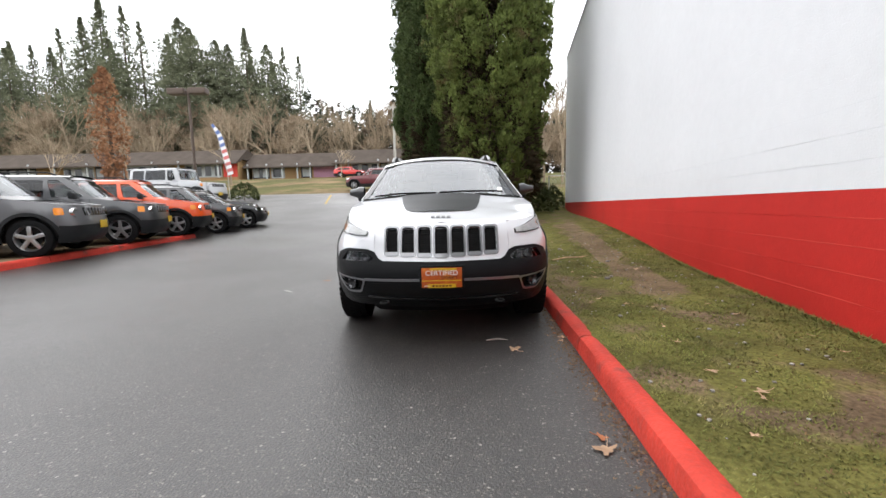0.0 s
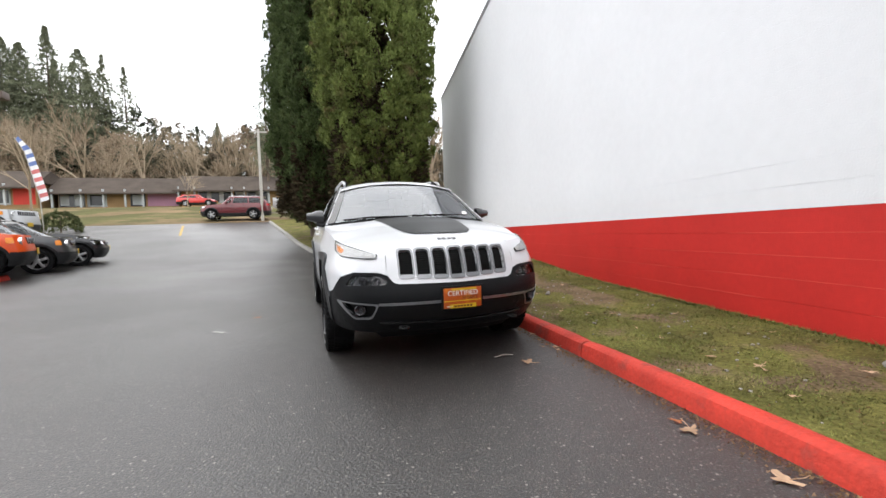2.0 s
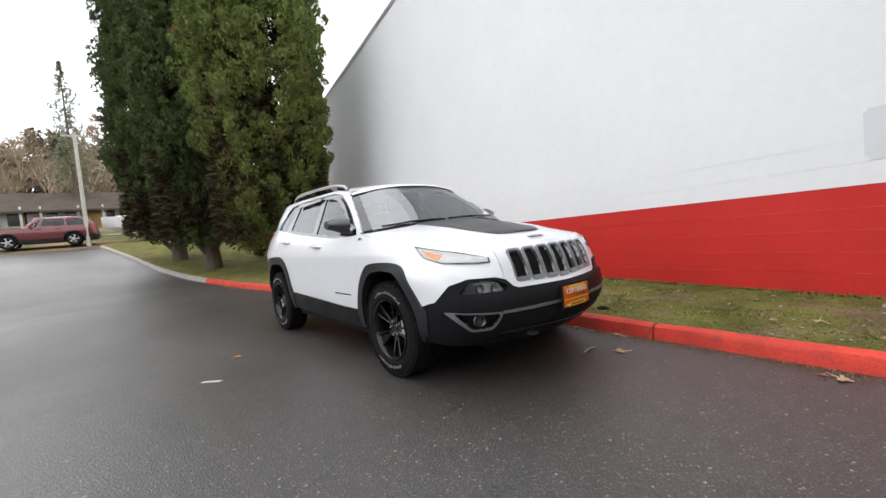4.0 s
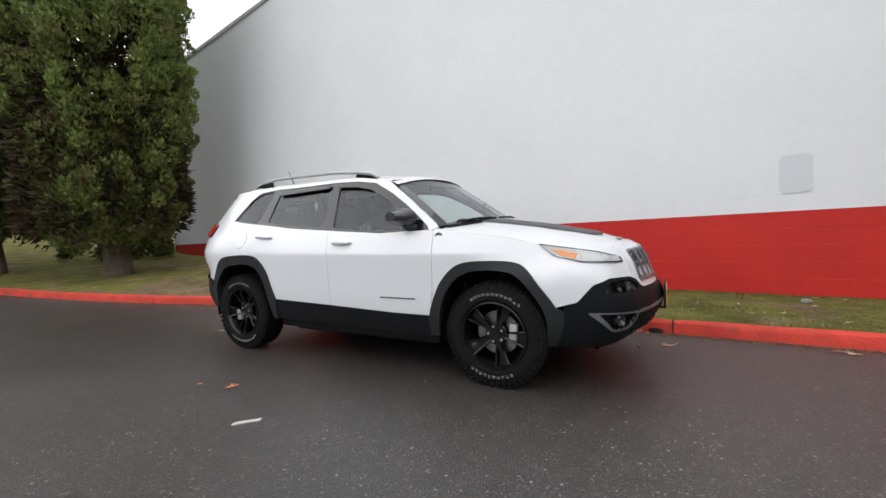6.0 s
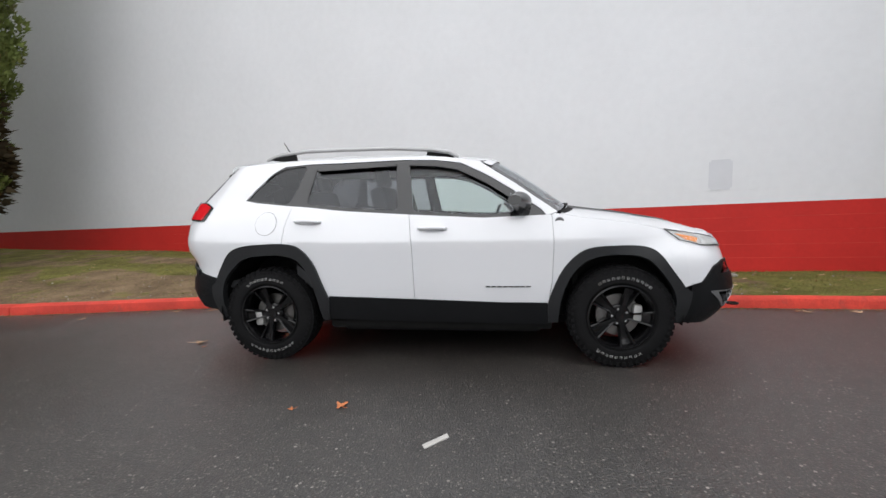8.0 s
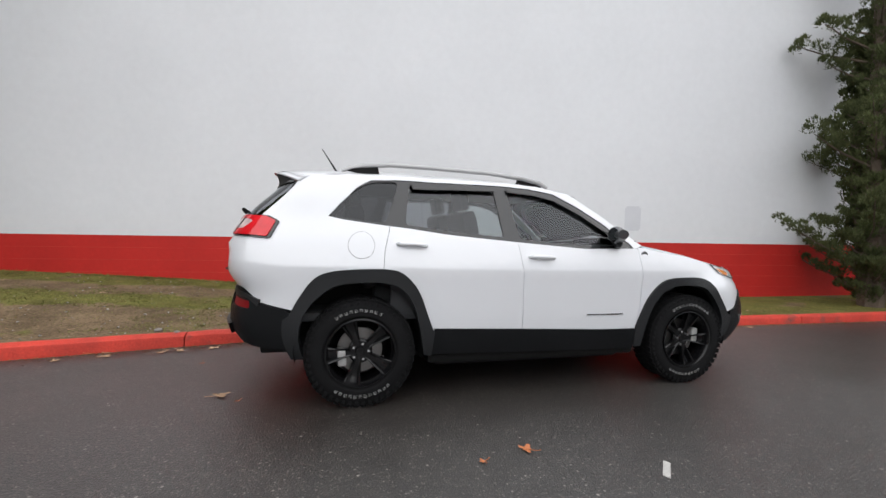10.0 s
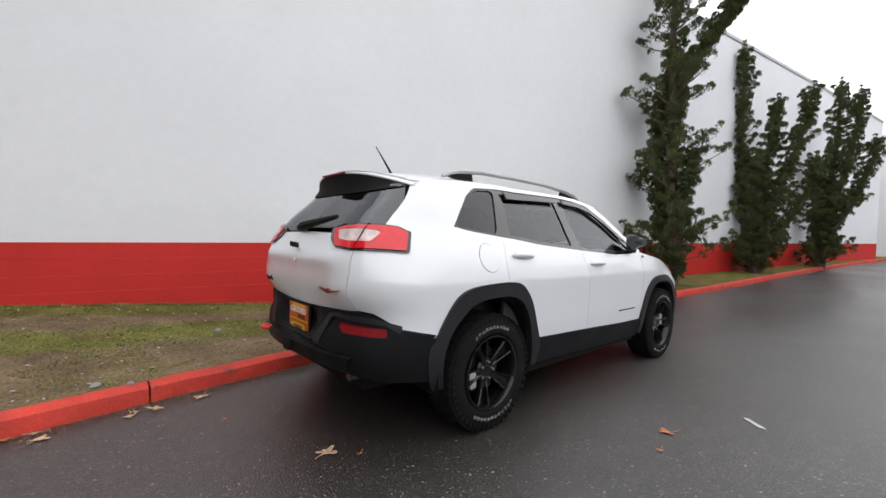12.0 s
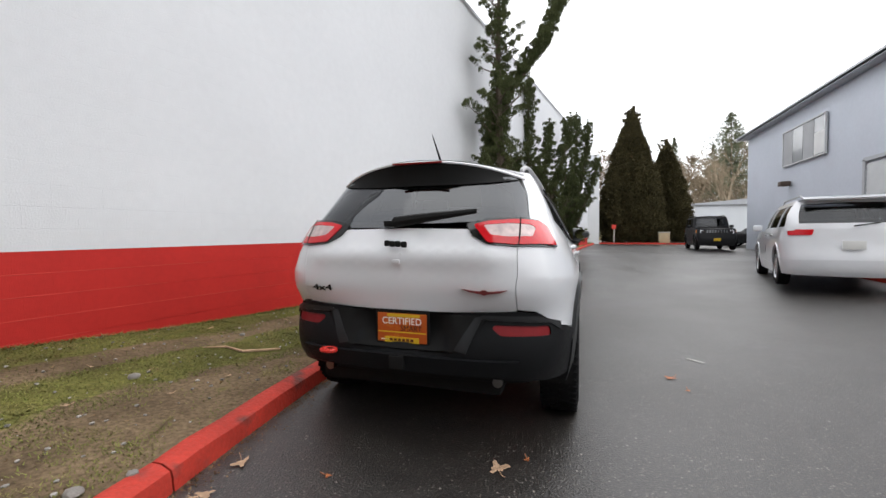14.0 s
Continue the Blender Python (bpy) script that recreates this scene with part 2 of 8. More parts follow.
# ---- mesh helpers ----
def finish(bm, name, material, parent=None, label="", smooth=True):
    me = bpy.data.meshes.new(name)
    bm.normal_update()
    if smooth:
        for f in bm.faces:
            f.smooth = True
        for e in bm.edges:
            if len(e.link_faces) == 2 and e.calc_face_angle(0) > 0.6:
                e.smooth = False
    bm.to_mesh(me)
    bm.free()
    mats = material if isinstance(material, (list, tuple)) else [material]
    for m in mats:
        me.materials.append(m)
    ob = new(name, me)
    if parent:
        ob.parent = parent
    if label:
        ob["label"] = label
    return ob


def part(name, bm, material, parent, label="", smooth=True):
    return finish(bm, name, material, parent, label, smooth)


def thing(name, label, category, group="", kind="", at=None):
    e = new(name)
    e.empty_display_size = 0.2
    if at is not None:
        e.matrix_world = at
    return tagged(e, label, category, group, kind)


def add_box(bm, c, size, bevel=0.0, rot=None):
    """A box, bevelled, into bm."""
    r = bmesh.ops.create_cube(bm, size=1.0)
    vs = r["verts"]
    bmesh.ops.scale(bm, vec=size, verts=vs)
    if bevel:
        es = list({e for v in vs for e in v.link_edges})
        rb = bmesh.ops.bevel(bm, geom=es, offset=bevel, segments=2, affect="EDGES", profile=0.6)
        vs = list({v for f in rb["faces"] for v in f.verts} | {v for v in vs if v.is_valid})
    if rot is not None:
        bmesh.ops.transform(bm, matrix=rot, verts=vs)
    bmesh.ops.translate(bm, vec=c, verts=vs)
    return vs


def box(c, size, bevel=0.0, rot=None):
    bm = bmesh.new()
    add_box(bm, c, size, bevel, rot)
    return bm


def add_tube(bm, pts, radii, seg=8, cap=True):
    """A round bar along pts, with a radius for each point."""
    pts = [Vector(p) for p in pts]
    if not isinstance(radii, (list, tuple)):
        radii = [radii] * len(pts)
    rings = []
    side = None
    for i, p in enumerate(pts):
        d = (pts[min(i + 1, len(pts) - 1)] - pts[max(i - 1, 0)]).normalized()
        if side is None:
            side = d.orthogonal().normalized()
        side = (side - d * side.dot(d)).normalized()
        up = d.cross(side)
        rings.append([bm.verts.new(p + radii[i] * (math.cos(a) * side + math.sin(a) * up)) for a in (2 * math.pi * k / seg for k in range(seg))])
    for a, b in zip(rings, rings[1:]):
        for k in range(seg):
            bm.faces.new((a[k], a[(k + 1) % seg], b[(k + 1) % seg], b[k]))
    if cap:
        bm.faces.new(rings[0][::-1])
        bm.faces.new(rings[-1])
    return rings


def tube(pts, radii, seg=8, cap=True):
    bm = bmesh.new()
    add_tube(bm, pts, radii, seg, cap)
    return bm


def revolve(profile, seg=48, axis="x", closed=True):
    """Turns a profile of (along, radius) about an axis."""
    bm = bmesh.new()
    rings = []
    for k in range(seg):
        a = 2 * math.pi * k / seg
        c, s = math.cos(a), math.sin(a)
        rings.append([bm.verts.new({"x": (h, r * c, r * s), "z": (r * c, r * s, h)}[axis]) for h, r in profile])
    m = len(profile)
    for k in range(seg):
        a, b = rings[k], rings[(k + 1) % seg]
        for i in range(m if closed else m - 1):
            j = (i + 1) % m
            bm.faces.new((a[i], a[j], b[j], b[i]))
    bmesh.ops.recalc_face_normals(bm, faces=bm.faces)
    return bm


def grid(rows, close=False):
    """A sheet through rows of points."""
    bm = bmesh.new()
    vs = [[bm.verts.new(p) for p in row] for row in rows]
    for a, b in zip(vs, vs[1:]):
        for i in range(len(a) - 1):
            bm.faces.new((a[i], a[i + 1], b[i + 1], b[i]))
    return bm


def prism(poly, lo, hi, axis="z"):
    """Extrudes a 2D outline between lo and hi along an axis."""
    bm = bmesh.new()
    place = {"z": lambda p, h: (p[0], p[1], h), "y": lambda p, h: (p[0], h, p[1]), "x": lambda p, h: (h, p[0], p[1])}[axis]
    a = [bm.verts.new(place(p, lo)) for p in poly]
    b = [bm.verts.new(place(p, hi)) for p in poly]
    n = len(poly)
    for i in range(n):
        bm.faces.new((a[i], a[(i + 1) % n], b[(i + 1) % n], b[i]))
    bm.faces.new(a[::-1])
    bm.faces.new(b)
    bmesh.ops.recalc_face_normals(bm, faces=bm.faces)
    return bm


def smoothstep(a, b, x):
    t = min(1.0, max(0.0, (x - a) / (b - a)))
    return t * t * (3 - 2 * t)


# ---- ground ----
GY = (-400, -60, -33, -22, -9, -6, -3.5, 0, 4, 8.5, 11, 12, 15, 17, 20, 25, 45, 60, 110, 400)
GZ = (12, 1.2, 0.66, 0.52, 0.16, 0.05, 0.0, 0, 0.0, 0.01, 0.06, 0.12, 0.45, 0.77, 1.18, 1.80, 4.05, 4.95, 7.6, 22)


def ground_z(x, y):
    """Height of the tarmac, shaped to fit the camera's views: level at the parked car, rising to both ends and a little
    to the far side.
    """
    z = float(np.mean([np.interp(y + d, GY, GZ) for d in (-1.2, -0.4, 0.4, 1.2)])) if abs(y) > 2 else 0.0
    return z + 0.14 * smoothstep(-2.5, -7.5, x) * (1 - smoothstep(8, 16, abs(y)))


KY = (-60, -45, -33, -20, -13, -9, -7.5, -6.2, -5, -4, -3, -2, -1, 0, 1, 2, 3, 4, 5, 6.5, 8, 9.3, 10.5, 12, 15, 20, 25)
KX = (-4.2, -3.2, -2.15, -0.82, -0.05, 0.27, 0.48, 0.66, 0.80, 0.895, 0.96, 1.02, 1.07, 1.10, 1.12, 1.06, 0.88, 0.68, 0.47, 0.23, 0.04, -0.10, -0.26, -0.58, -1.30, -2.30, -3.20)


def kerb_x(y):
    return float(np.mean([np.interp(y + d, KY, KX) for d in (-0.6, 0, 0.6)]))


def wall_x(y):
    return 3.353 + 0.1716 * y


def wall_red(y):
    return 1.096 - 0.0158 * y


def wall_top(y):
    return 7.70 - 0.008 * y


def verge_z(x, y):
    """Lawn: from the kerb's top up to the foot of the wall."""
    k, w = kerb_x(y) + 0.15, wall_x(y)
    t = min(1.0, max(0.0, (x - k) / max(0.3, w - k)))
    foot = float(np.interp(y, (-5, -3, -1, 1, 2.5, 4, 7, 10, 15), (0.17, 0.11, 0.12, 0.17, 0.26, 0.33, 0.42, 0.42, 0.34)))
    base = ground_z(kerb_x(y), y)
    return base + 0.116 + t * max(0.02, foot - 0.116 - 0.6 * base) + 0.02 * noise.noise((x * 1.3, y * 1.3, 0)) * min(1, 4 * t) * min(1, 4 * (1 - t))


def axis_steps(lo, hi, near, fine, coarse):
    """Steps from lo to hi: fine inside +-near, growing outside."""
    out, v = [], lo
    while v < hi:
        out.append(v)
        d = max(0.0, abs(v) - near)
        v += fine + d * coarse
    return out + [hi]


rows = [[(x, y, ground_z(x, y) - (0.05 if -62 < x < 15 and -61 < y < 25.5 else 0.0)) for x in axis_steps(-500, 500, 12, 2.0, 0.25)] for y in axis_steps(-500, 500, 30, 2.0, 0.2)]
ground = finish(grid(rows), "ground", FAR_GRASS)
tagged(ground, "dry winter grass and earth rising to a wooded hill", "ground", kind="structure")

rows = []
for y in axis_steps(-60, 24.9, 12, 0.5, 0.06):
    k = kerb_x(y) + 0.08
    xs = [k - d for d in (0, 0.3, 0.7, 1.2, 1.8, 2.6, 3.5, 4.5, 5.5, 6.5, 7.5, 9, 11, 14, 18, 24, 32, 45, 60)]
    rows.append([(x, y, ground_z(x, y)) for x in xs])
road = finish(grid(rows), "road", ASPHALT)
tagged(road, "wet dark asphalt drive of a car lot", "road", kind="structure")

rows = []
for y in axis_steps(-40, 25, 9, 0.25, 0.05):
    k, w = kerb_x(y) + 0.115, (wall_x(y) + (0.25 if y < 14.9 else 8) if y > -28.4 else kerb_x(y) + 2.0)
    rows.append([(k + (w - k) * i / 14, y, verge_z(k + (w - k) * i / 14, y)) for i in range(15)])
verge = finish(grid(rows), "lawn", GRASS)
tagged(verge, "patchy mossy lawn with bare soil between kerb and wall", "lawn", kind="structure")

# ---- red kerb in cast lengths ----
kerb = thing("kerb", "red-painted worn concrete kerb along the lawn", "kerb", kind="structure")


def kerb_length(y0, y1, material, line=kerb_x, side=1, parent=None, foot=ground_z):
    """One length of kerb with a battered face, rounded arrises and worn ends."""
    prof = ((0.0, -0.04), (0.012, 0.075), (0.022, 0.105), (0.045, 0.122), (0.075, 0.127), (0.112, 0.125), (0.130, 0.118), (0.138, 0.09), (0.138, -0.04))
    n = max(3, int((y1 - y0) / 0.22))
    rows = []
    for i in range(n + 1):
        y = y0 + (y1 - y0) * i / n
        end = 0.004 if i in (0, n) else 0.0
        rows.append([(line(y) + side * (a + (end if j < 4 else -end) - (0.035 * smoothstep(1.0, 2.2, y) if line is kerb_x and j < 3 else 0.0)), y, foot(line(y), y) + max(-0.04, h - (0.014 * math.exp(-((y - 2.42) / 0.14) ** 2) if line is kerb_x and h > 0.05 else 0.0) - end * (h > 0.05) + 0.006 * noise.noise((y * 2.2, j * 0.7, 3)))) for j, (a, h) in enumerate(prof)])
    bm = grid(rows)
    m = len(prof)
    bm.verts.ensure_lookup_table()
    bm.faces.new([bm.verts[j] for j in range(m)])
    bm.faces.new([bm.verts[n * m + j] for j in range(m)][::-1])
    bmesh.ops.recalc_face_normals(bm, faces=bm.faces)
    return part("kerb_stone", bm, material, parent)


joints = [-32.6] + [-5.2 - 2.74 * k for k in range(9, 0, -1)] + [-5.2, -2.45, 0.2, 2.95, 5.6, 8.2, 10.9]
for a, b in zip(joints, joints[1:]):
    kerb_length(a + 0.006, b - 0.006, KERB_RED, parent=kerb)
for a in (10.9, 13.6, 16.3, 19.0, 21.7):
    kerb_length(a + 0.006, a + 2.69, KERB_GREY, parent=kerb)

# ---- the block wall ----
YA, YB = -28.2, 15.0
hall = thing("wall_long", "long painted concrete-block wall, white above red", "wall", kind="structure")


def wall_strip(z0, z1, y0, y1, out=0.0, n=1, groove=0.0):
    """A band of wall between two height functions."""
    rows = []
    steps = max(2, int((y1 - y0) / 1.5))
    for i in range(steps + 1):
        y = y0 + (y1 - y0) * i / steps
        row = []
        for k in range(n):
            a, b = z0(y) + (z1(y) - z0(y)) * k / n, z0(y) + (z1(y) - z0(y)) * (k + 1) / n
            g = groove
            row += [(wall_x(y) - out + 0.0025 * (g > 0.003) + 0.0007 * (g > 0), y, a), (wall_x(y) - out, y, a + g), (wall_x(y) - out, y, b - g)]
        row.append((wall_x(y) - out + 0.0025 * (groove > 0.003) + 0.0007 * (groove > 0), y, z1(y)))
        rows.append(row)
    return grid([r[::-1] for r in rows])


part("red_courses", wall_strip(lambda y: wall_red(y) - 1.4, wall_red, YA, YB, 0.0, 7, 0.003), RED_PAINT, hall, "red-painted block courses", smooth=False)
part("white_courses", wall_strip(wall_red, lambda y: wall_red(y) + 5.6, YA, YB, 0.0, 28, 0.002), WHITE_PAINT, hall, "white-painted block courses", smooth=False)
part("parapet", wall_strip(lambda y: wall_red(y) + 5.6, wall_top, YA, YB, 0.0, 1), WHITE_PAINT, hall, smooth=False)
# body of the hall behind the face
bm = bmesh.new()
foot = [(wall_x(YA) + 0.02, YA), (wall_x(YB) + 0.02, YB), (wall_x(YB) + 22, YB - 3.1), (wall_x(YA) + 22, YA - 3.1)]
lo = [bm.verts.new((x, y, -0.6)) for x, y in foot]
hi = [bm.verts.new((x, y, wall_top(y))) for x, y in foot]
for i in range(4):
    bm.faces.new((lo[i], lo[(i + 1) % 4], hi[(i + 1) % 4], hi[i]))
bm.faces.new(hi)
bmesh.ops.recalc_face_normals(bm, faces=bm.faces)
part("hall_body", bm, WHITE_PAINT, hall, smooth=False)
# sheet-metal coping
rows = []
for i in range(23):
    y = YA + (YB - YA) * i / 22
    x, z = wall_x(y), wall_top(y)
    rows.append([(x - 0.03, y, z - 0.09), (x - 0.035, y, z + 0.015), (x + 0.30, y, z + 0.02), (x + 0.30, y, z - 0.02)])
COPING = mat("grey metal coping", (0.42, 0.43, 0.45), 0.5, metal=0.4, vary=0.08, scale=2)
part("coping", grid(rows), COPING, hall, "grey sheet-metal coping")
# lower white return at the far end
add = prism([(-2.5, -33.4), (8.6, -34.8), (8.6, -42), (-2.85, -42)], -0.3, 8.3)
tagged(finish(add, "wall_far_return", WHITE_PAINT, smooth=False), "white painted lower return of the long wall", "wall", kind="structure")
# square patch of greyer paint
bm = bmesh.new()
for (ya, za), (yb, zb) in (((-3.885, 1.372), (-3.585, 1.815)),):
    vs = [bm.verts.new((wall_x(y) - 0.009, y, z)) for y, z in ((ya, za), (ya, zb), (yb, zb - 0.006), (yb, za - 0.006))]
    r = bmesh.ops.bevel(bm, geom=[*bm.verts, bm.faces.new(vs)], offset=0.03, segments=3, affect="VERTICES")
patch = tagged(finish(bm, "paint_patch", PATCH_PAINT, smooth=False), "square of greyer paint on the white wall", "paint patch", kind="structure")


# ================= the white car =================
class Shape:
    """Outside of a car as a wrap: s runs along the side and round both ends to the middle, z goes up."""
    FP = ((1, 0), (1, .2), (.985, .35), (.95, .5), (.87, .68), (.74, .81), (.5, .915), (.24, .975), (0, 1))
    RP = ((1, 0), (.997, .2), (.982, .4), (.948, .59), (.888, .75), (.77, .885), (.54, .963), (.26, .99), (0, 1))

    def __init__(self, wz, ww, fz, fy, rz, ry, y_front=-1.45, y_rear=1.35, nose=0.09, fp=None, rp=None, nose_z=(0.75, 0.95)):
        self.wz, self.ww, self.fz, self.fy, self.rz, self.ry = wz, ww, fz, fy, rz, ry
        self.y_front, self.y_rear, self.nose, self.nose_z = y_front, y_rear, nose, nose_z
        self.ends = []
        for pts in (fp or self.FP, rp or self.RP):
            a = np.array(pts)
            d = np.hypot(np.diff(a[:, 0]), np.diff(a[:, 1]))
            u = np.concatenate(([0], np.cumsum(d)))
            fine = np.linspace(0, u[-1], 81)
            x, y = np.interp(fine, u, a[:, 0]), np.interp(fine, u, a[:, 1])
            for _ in range(30):
                x[1:-1], y[1:-1] = (x[:-2] + 2 * x[1:-1] + x[2:]) / 4, (y[:-2] + 2 * y[1:-1] + y[2:]) / 4
            self.ends.append((fine / u[-1], x, y))
        self.length = 1.42
        self.front_mid, self.rear_mid = y_front - self.length, y_rear + self.length

    def width(self, z, y):
        w = float(np.interp(z, self.wz, self.ww))
        return w * (1 - self.nose * smoothstep(self.nose_z[0], self.nose_z[1], z) * smoothstep(self.y_front + 0.35, self.y_front - 0.3, y))

    def raw(self, s, z):
        if s < self.y_front:
            u, ax, ay = self.ends[0]
            k = min(1, (self.y_front - s) / self.length)
            y = self.y_front + (float(np.interp(z, self.fz, self.fy)) - self.y_front) * float(np.interp(k, u, ay))
            return Vector((self.width(z, y) * float(np.interp(k, u, ax)), y, z))
        if s > self.y_rear:
            u, ax, ay = self.ends[1]
            k = min(1, (s - self.y_rear) / self.length)
            y = self.y_rear + (float(np.interp(z, self.rz, self.ry)) - self.y_rear) * float(np.interp(k, u, ay))
            return Vector((self.width(z, y) * float(np.interp(k, u, ax)), y, z))
        return Vector((self.width(z, s), s, z))

    def normal(self, s, z):
        a, b, e = self.raw, self.raw, 0.02
        ds = self.raw(min(self.rear_mid, s + e), z) - self.raw(max(self.front_mid, s - e), z)
        dz = self.raw(s, z + e) - self.raw(s, z - e)
        n = ds.cross(dz)
        return n.normalized() if n.length > 1e-9 else Vector((1, 0, 0))

    def at(self, s, z, off=0.0):
        p = self.raw(s, z)
        if off:
            p = p + self.normal(s, z) * off
        if s <= self.front_mid + 1e-6 or s >= self.rear_mid - 1e-6:
            p.x = 0.0
        return p

    def s_front(self, x, z):
        """s of the point of the front end that lies x off the middle."""
        u, ax, ay = self.ends[0]
        w = self.width(z, self.y_front - 0.6)
        return self.y_front - self.length * float(np.interp(-x / w, -ax, u))

    def s_rear(self, x, z):
        u, ax, ay = self.ends[1]
        return self.y_rear + self.length * float(np.interp(-x / self.width(z, 1.9), -ax, u))

    def s_y(self, y, z):
        """s of the point of the side or corner that lies at y."""
        if y < self.y_front:
            u, ax, ay = self.ends[0]
            return self.y_front - self.length * float(np.interp((y - self.y_front) / (float(np.interp(z, self.fz, self.fy)) - self.y_front), ay, u))
        if y > self.y_rear:
            u, ax, ay = self.ends[1]
            return self.y_rear + self.length * float(np.interp((y - self.y_rear) / (float(np.interp(z, self.rz, self.ry)) - self.y_rear), ay, u))
        return y


from mathutils.geometry import delaunay_2d_cdt


def inside(p, poly):
    x, y, c = p[0], p[1], False
    for (ax, ay), (bx, by) in zip(poly, poly[1:] + poly[:1]):
        if (ay > y) != (by > y) and x < (bx - ax) * (y - ay) / (by - ay) + ax:
            c = not c
    return c


def rounded(poly, r, k=4):
    """The outline with its corners rounded."""
    out = []
    n = len(poly)
    for i in range(n):
        a, b, c = (Vector(poly[(i + j) % n]) for j in (-1, 0, 1))
        u, v = a - b, c - b
        d = min(r, u.length * 0.48, v.length * 0.48)
        p, q = b + u.normalized() * d, b + v.normalized() * d
        for j in range(k + 1):
            t = j / k
            w = (1 - t) ** 2 * p + 2 * t * (1 - t) * b + t * t * q
            out.append((w.x, w.y))
    return out


def resample(poly, step):
    out = []
    for a, b in zip(poly, poly[1:] + poly[:1]):
        n = max(1, math.ceil(math.hypot(b[0] - a[0], b[1] - a[1]) / step))
        out += [(a[0] + (b[0] - a[0]) * i / n, a[1] + (b[1] - a[1]) * i / n) for i in range(n)]
    return out


def panel(place, outline, holes=(), step=0.07, depth=0.02, sides=(1,), thick=True, crease=None):
    """A curved sheet cut to an outline of (s, z), with holes and turned-in edges. place(s, z, inward) gives the point of the right-hand side."""
    loops = [resample([tuple(p) for p in o], step) for o in (outline, *holes)]
    pts, edges = [], []
    for lp in loops:
        base = len(pts)
        pts += lp
        edges += [(base + i, base + (i + 1) % len(lp)) for i in range(len(lp))]
    rim = np.array(pts)
    lo, hi = rim.min(0), rim.max(0)
    for i in range(int((hi[0] - lo[0]) / step) + 1):
        for j in range(int((hi[1] - lo[1]) / step) + 1):
            p = (lo[0] + (i + 0.5) * step, lo[1] + (j + 0.5 * (i % 2)) * step)
            if crease and abs(p[1] - crease) < 0.5 * step:
                continue
            if inside(p, loops[0]) and not any(inside(p, h) for h in loops[1:]) and np.min(np.hypot(rim[:, 0] - p[0], rim[:, 1] - p[1])) > 0.45 * step:
                pts.append(p)
    if crease:
        for i in range(int((hi[0] - lo[0]) / 0.03)):
            p = (lo[0] + (i + 0.5) * 0.03, crease)
            if inside(p, loops[0]) and not any(inside(p, h) for h in loops[1:]) and np.min(np.hypot(rim[:, 0] - p[0], rim[:, 1] - p[1])) > 0.012:
                pts += [p, (p[0], crease - 0.012), (p[0], crease + 0.012)]
    vs, es, fs, *_ = delaunay_2d_cdt([Vector(p) for p in pts], edges, [], 0, 1e-6)
    keep = []
    for f in fs:
        c = sum((vs[i] for i in f), Vector((0, 0))) / len(f)
        if inside(c, loops[0]) and not any(inside(c, h) for h in loops[1:]):
            keep.append(f)
    bm = bmesh.new()
    inner = {}
    for side in sides:
        made = {}
        for f in keep:
            for i in f:
                if i not in made:
                    p, q = place(vs[i].x, vs[i].y, 0.0), place(vs[i].x, vs[i].y, depth)
                    made[i] = bm.verts.new((p.x * side, p.y, p.z))
                    inner[made[i]] = Vector((q.x * side, q.y, q.z))
            bm.faces.new([made[i] for i in f])
    bm.normal_update()
    if len(sides) == 2:
        mid = [v for v in bm.verts if abs(v.co.x) < 1e-5]
        for v in mid:
            v.co.x = 0.0
            inner[v].x = 0.0
        keepers = {}
        pairs = {}
        for v in mid:
            key = (round(v.co.y, 4), round(v.co.z, 4))
            if key in keepers:
                pairs[v] = keepers[key]
            else:
                keepers[key] = v
        bmesh.ops.weld_verts(bm, targetmap=pairs)
    if thick:
        rim_edges = [e for e in bm.edges if e.is_boundary]
        low = {}
        for e in rim_edges:
            for v in e.verts:
                if v not in low:
                    low[v] = bm.verts.new(inner[v])
        for e in rim_edges:
            a, b = e.verts
            try:
                bm.faces.new((a, b, low[b], low[a]))
            except ValueError:
                pass
    else:
        for f in bm.faces:
            f.normal_update()
            if sum(f.normal.dot(v.co - inner[v]) for v in f.verts) < 0:
                f.normal_flip()
        return bm
    bmesh.ops.recalc_face_normals(bm, faces=bm.faces)
    return bm


SUV = Shape((.15, .25, .32, .40, .5, .6, .75, .87, .935, 1.0, 1.08, 1.13, 1.2, 1.3, 1.4, 1.5, 1.56, 1.6),
            (.78, .82, .86, .88, .893, .900, .904, .909, .916, .889, .862, .843, .80, .748, .698, .645, .61, .575),
            (.15, .25, .32, .4, .48, .55, .62, .68, .75, .85, .92, .97, 1.05), (-1.98, -2.10, -2.22, -2.31, -2.36, -2.375, -2.365, -2.33, -2.30, -2.27, -2.225, -2.14, -2.0),
            (.25, .32, .4, .48, .55, .62, .70, .76, .9, 1.05, 1.13, 1.2, 1.35, 1.5, 1.6), (2.02, 2.12, 2.2, 2.26, 2.28, 2.275, 2.245, 2.222, 2.226, 2.215, 2.185, 2.15, 2.04, 1.93, 1.87))
_z = np.linspace(0.15, 1.6, 291)
_w = np.interp(_z, SUV.wz, SUV.ww)
_k = np.exp(-0.5 * (np.arange(-16, 17) * 0.005 / 0.026) ** 2)
SUV.wz, SUV.ww = _z, np.convolve(np.pad(_w, 16, mode="reflect", reflect_type="odd"), _k / _k.sum(), mode="valid")
FM, RM = SUV.front_mid, SUV.rear_mid


def skin(off=0.0, shape=SUV):
    return lambda s, z, d: shape.at(s, z, off - d)


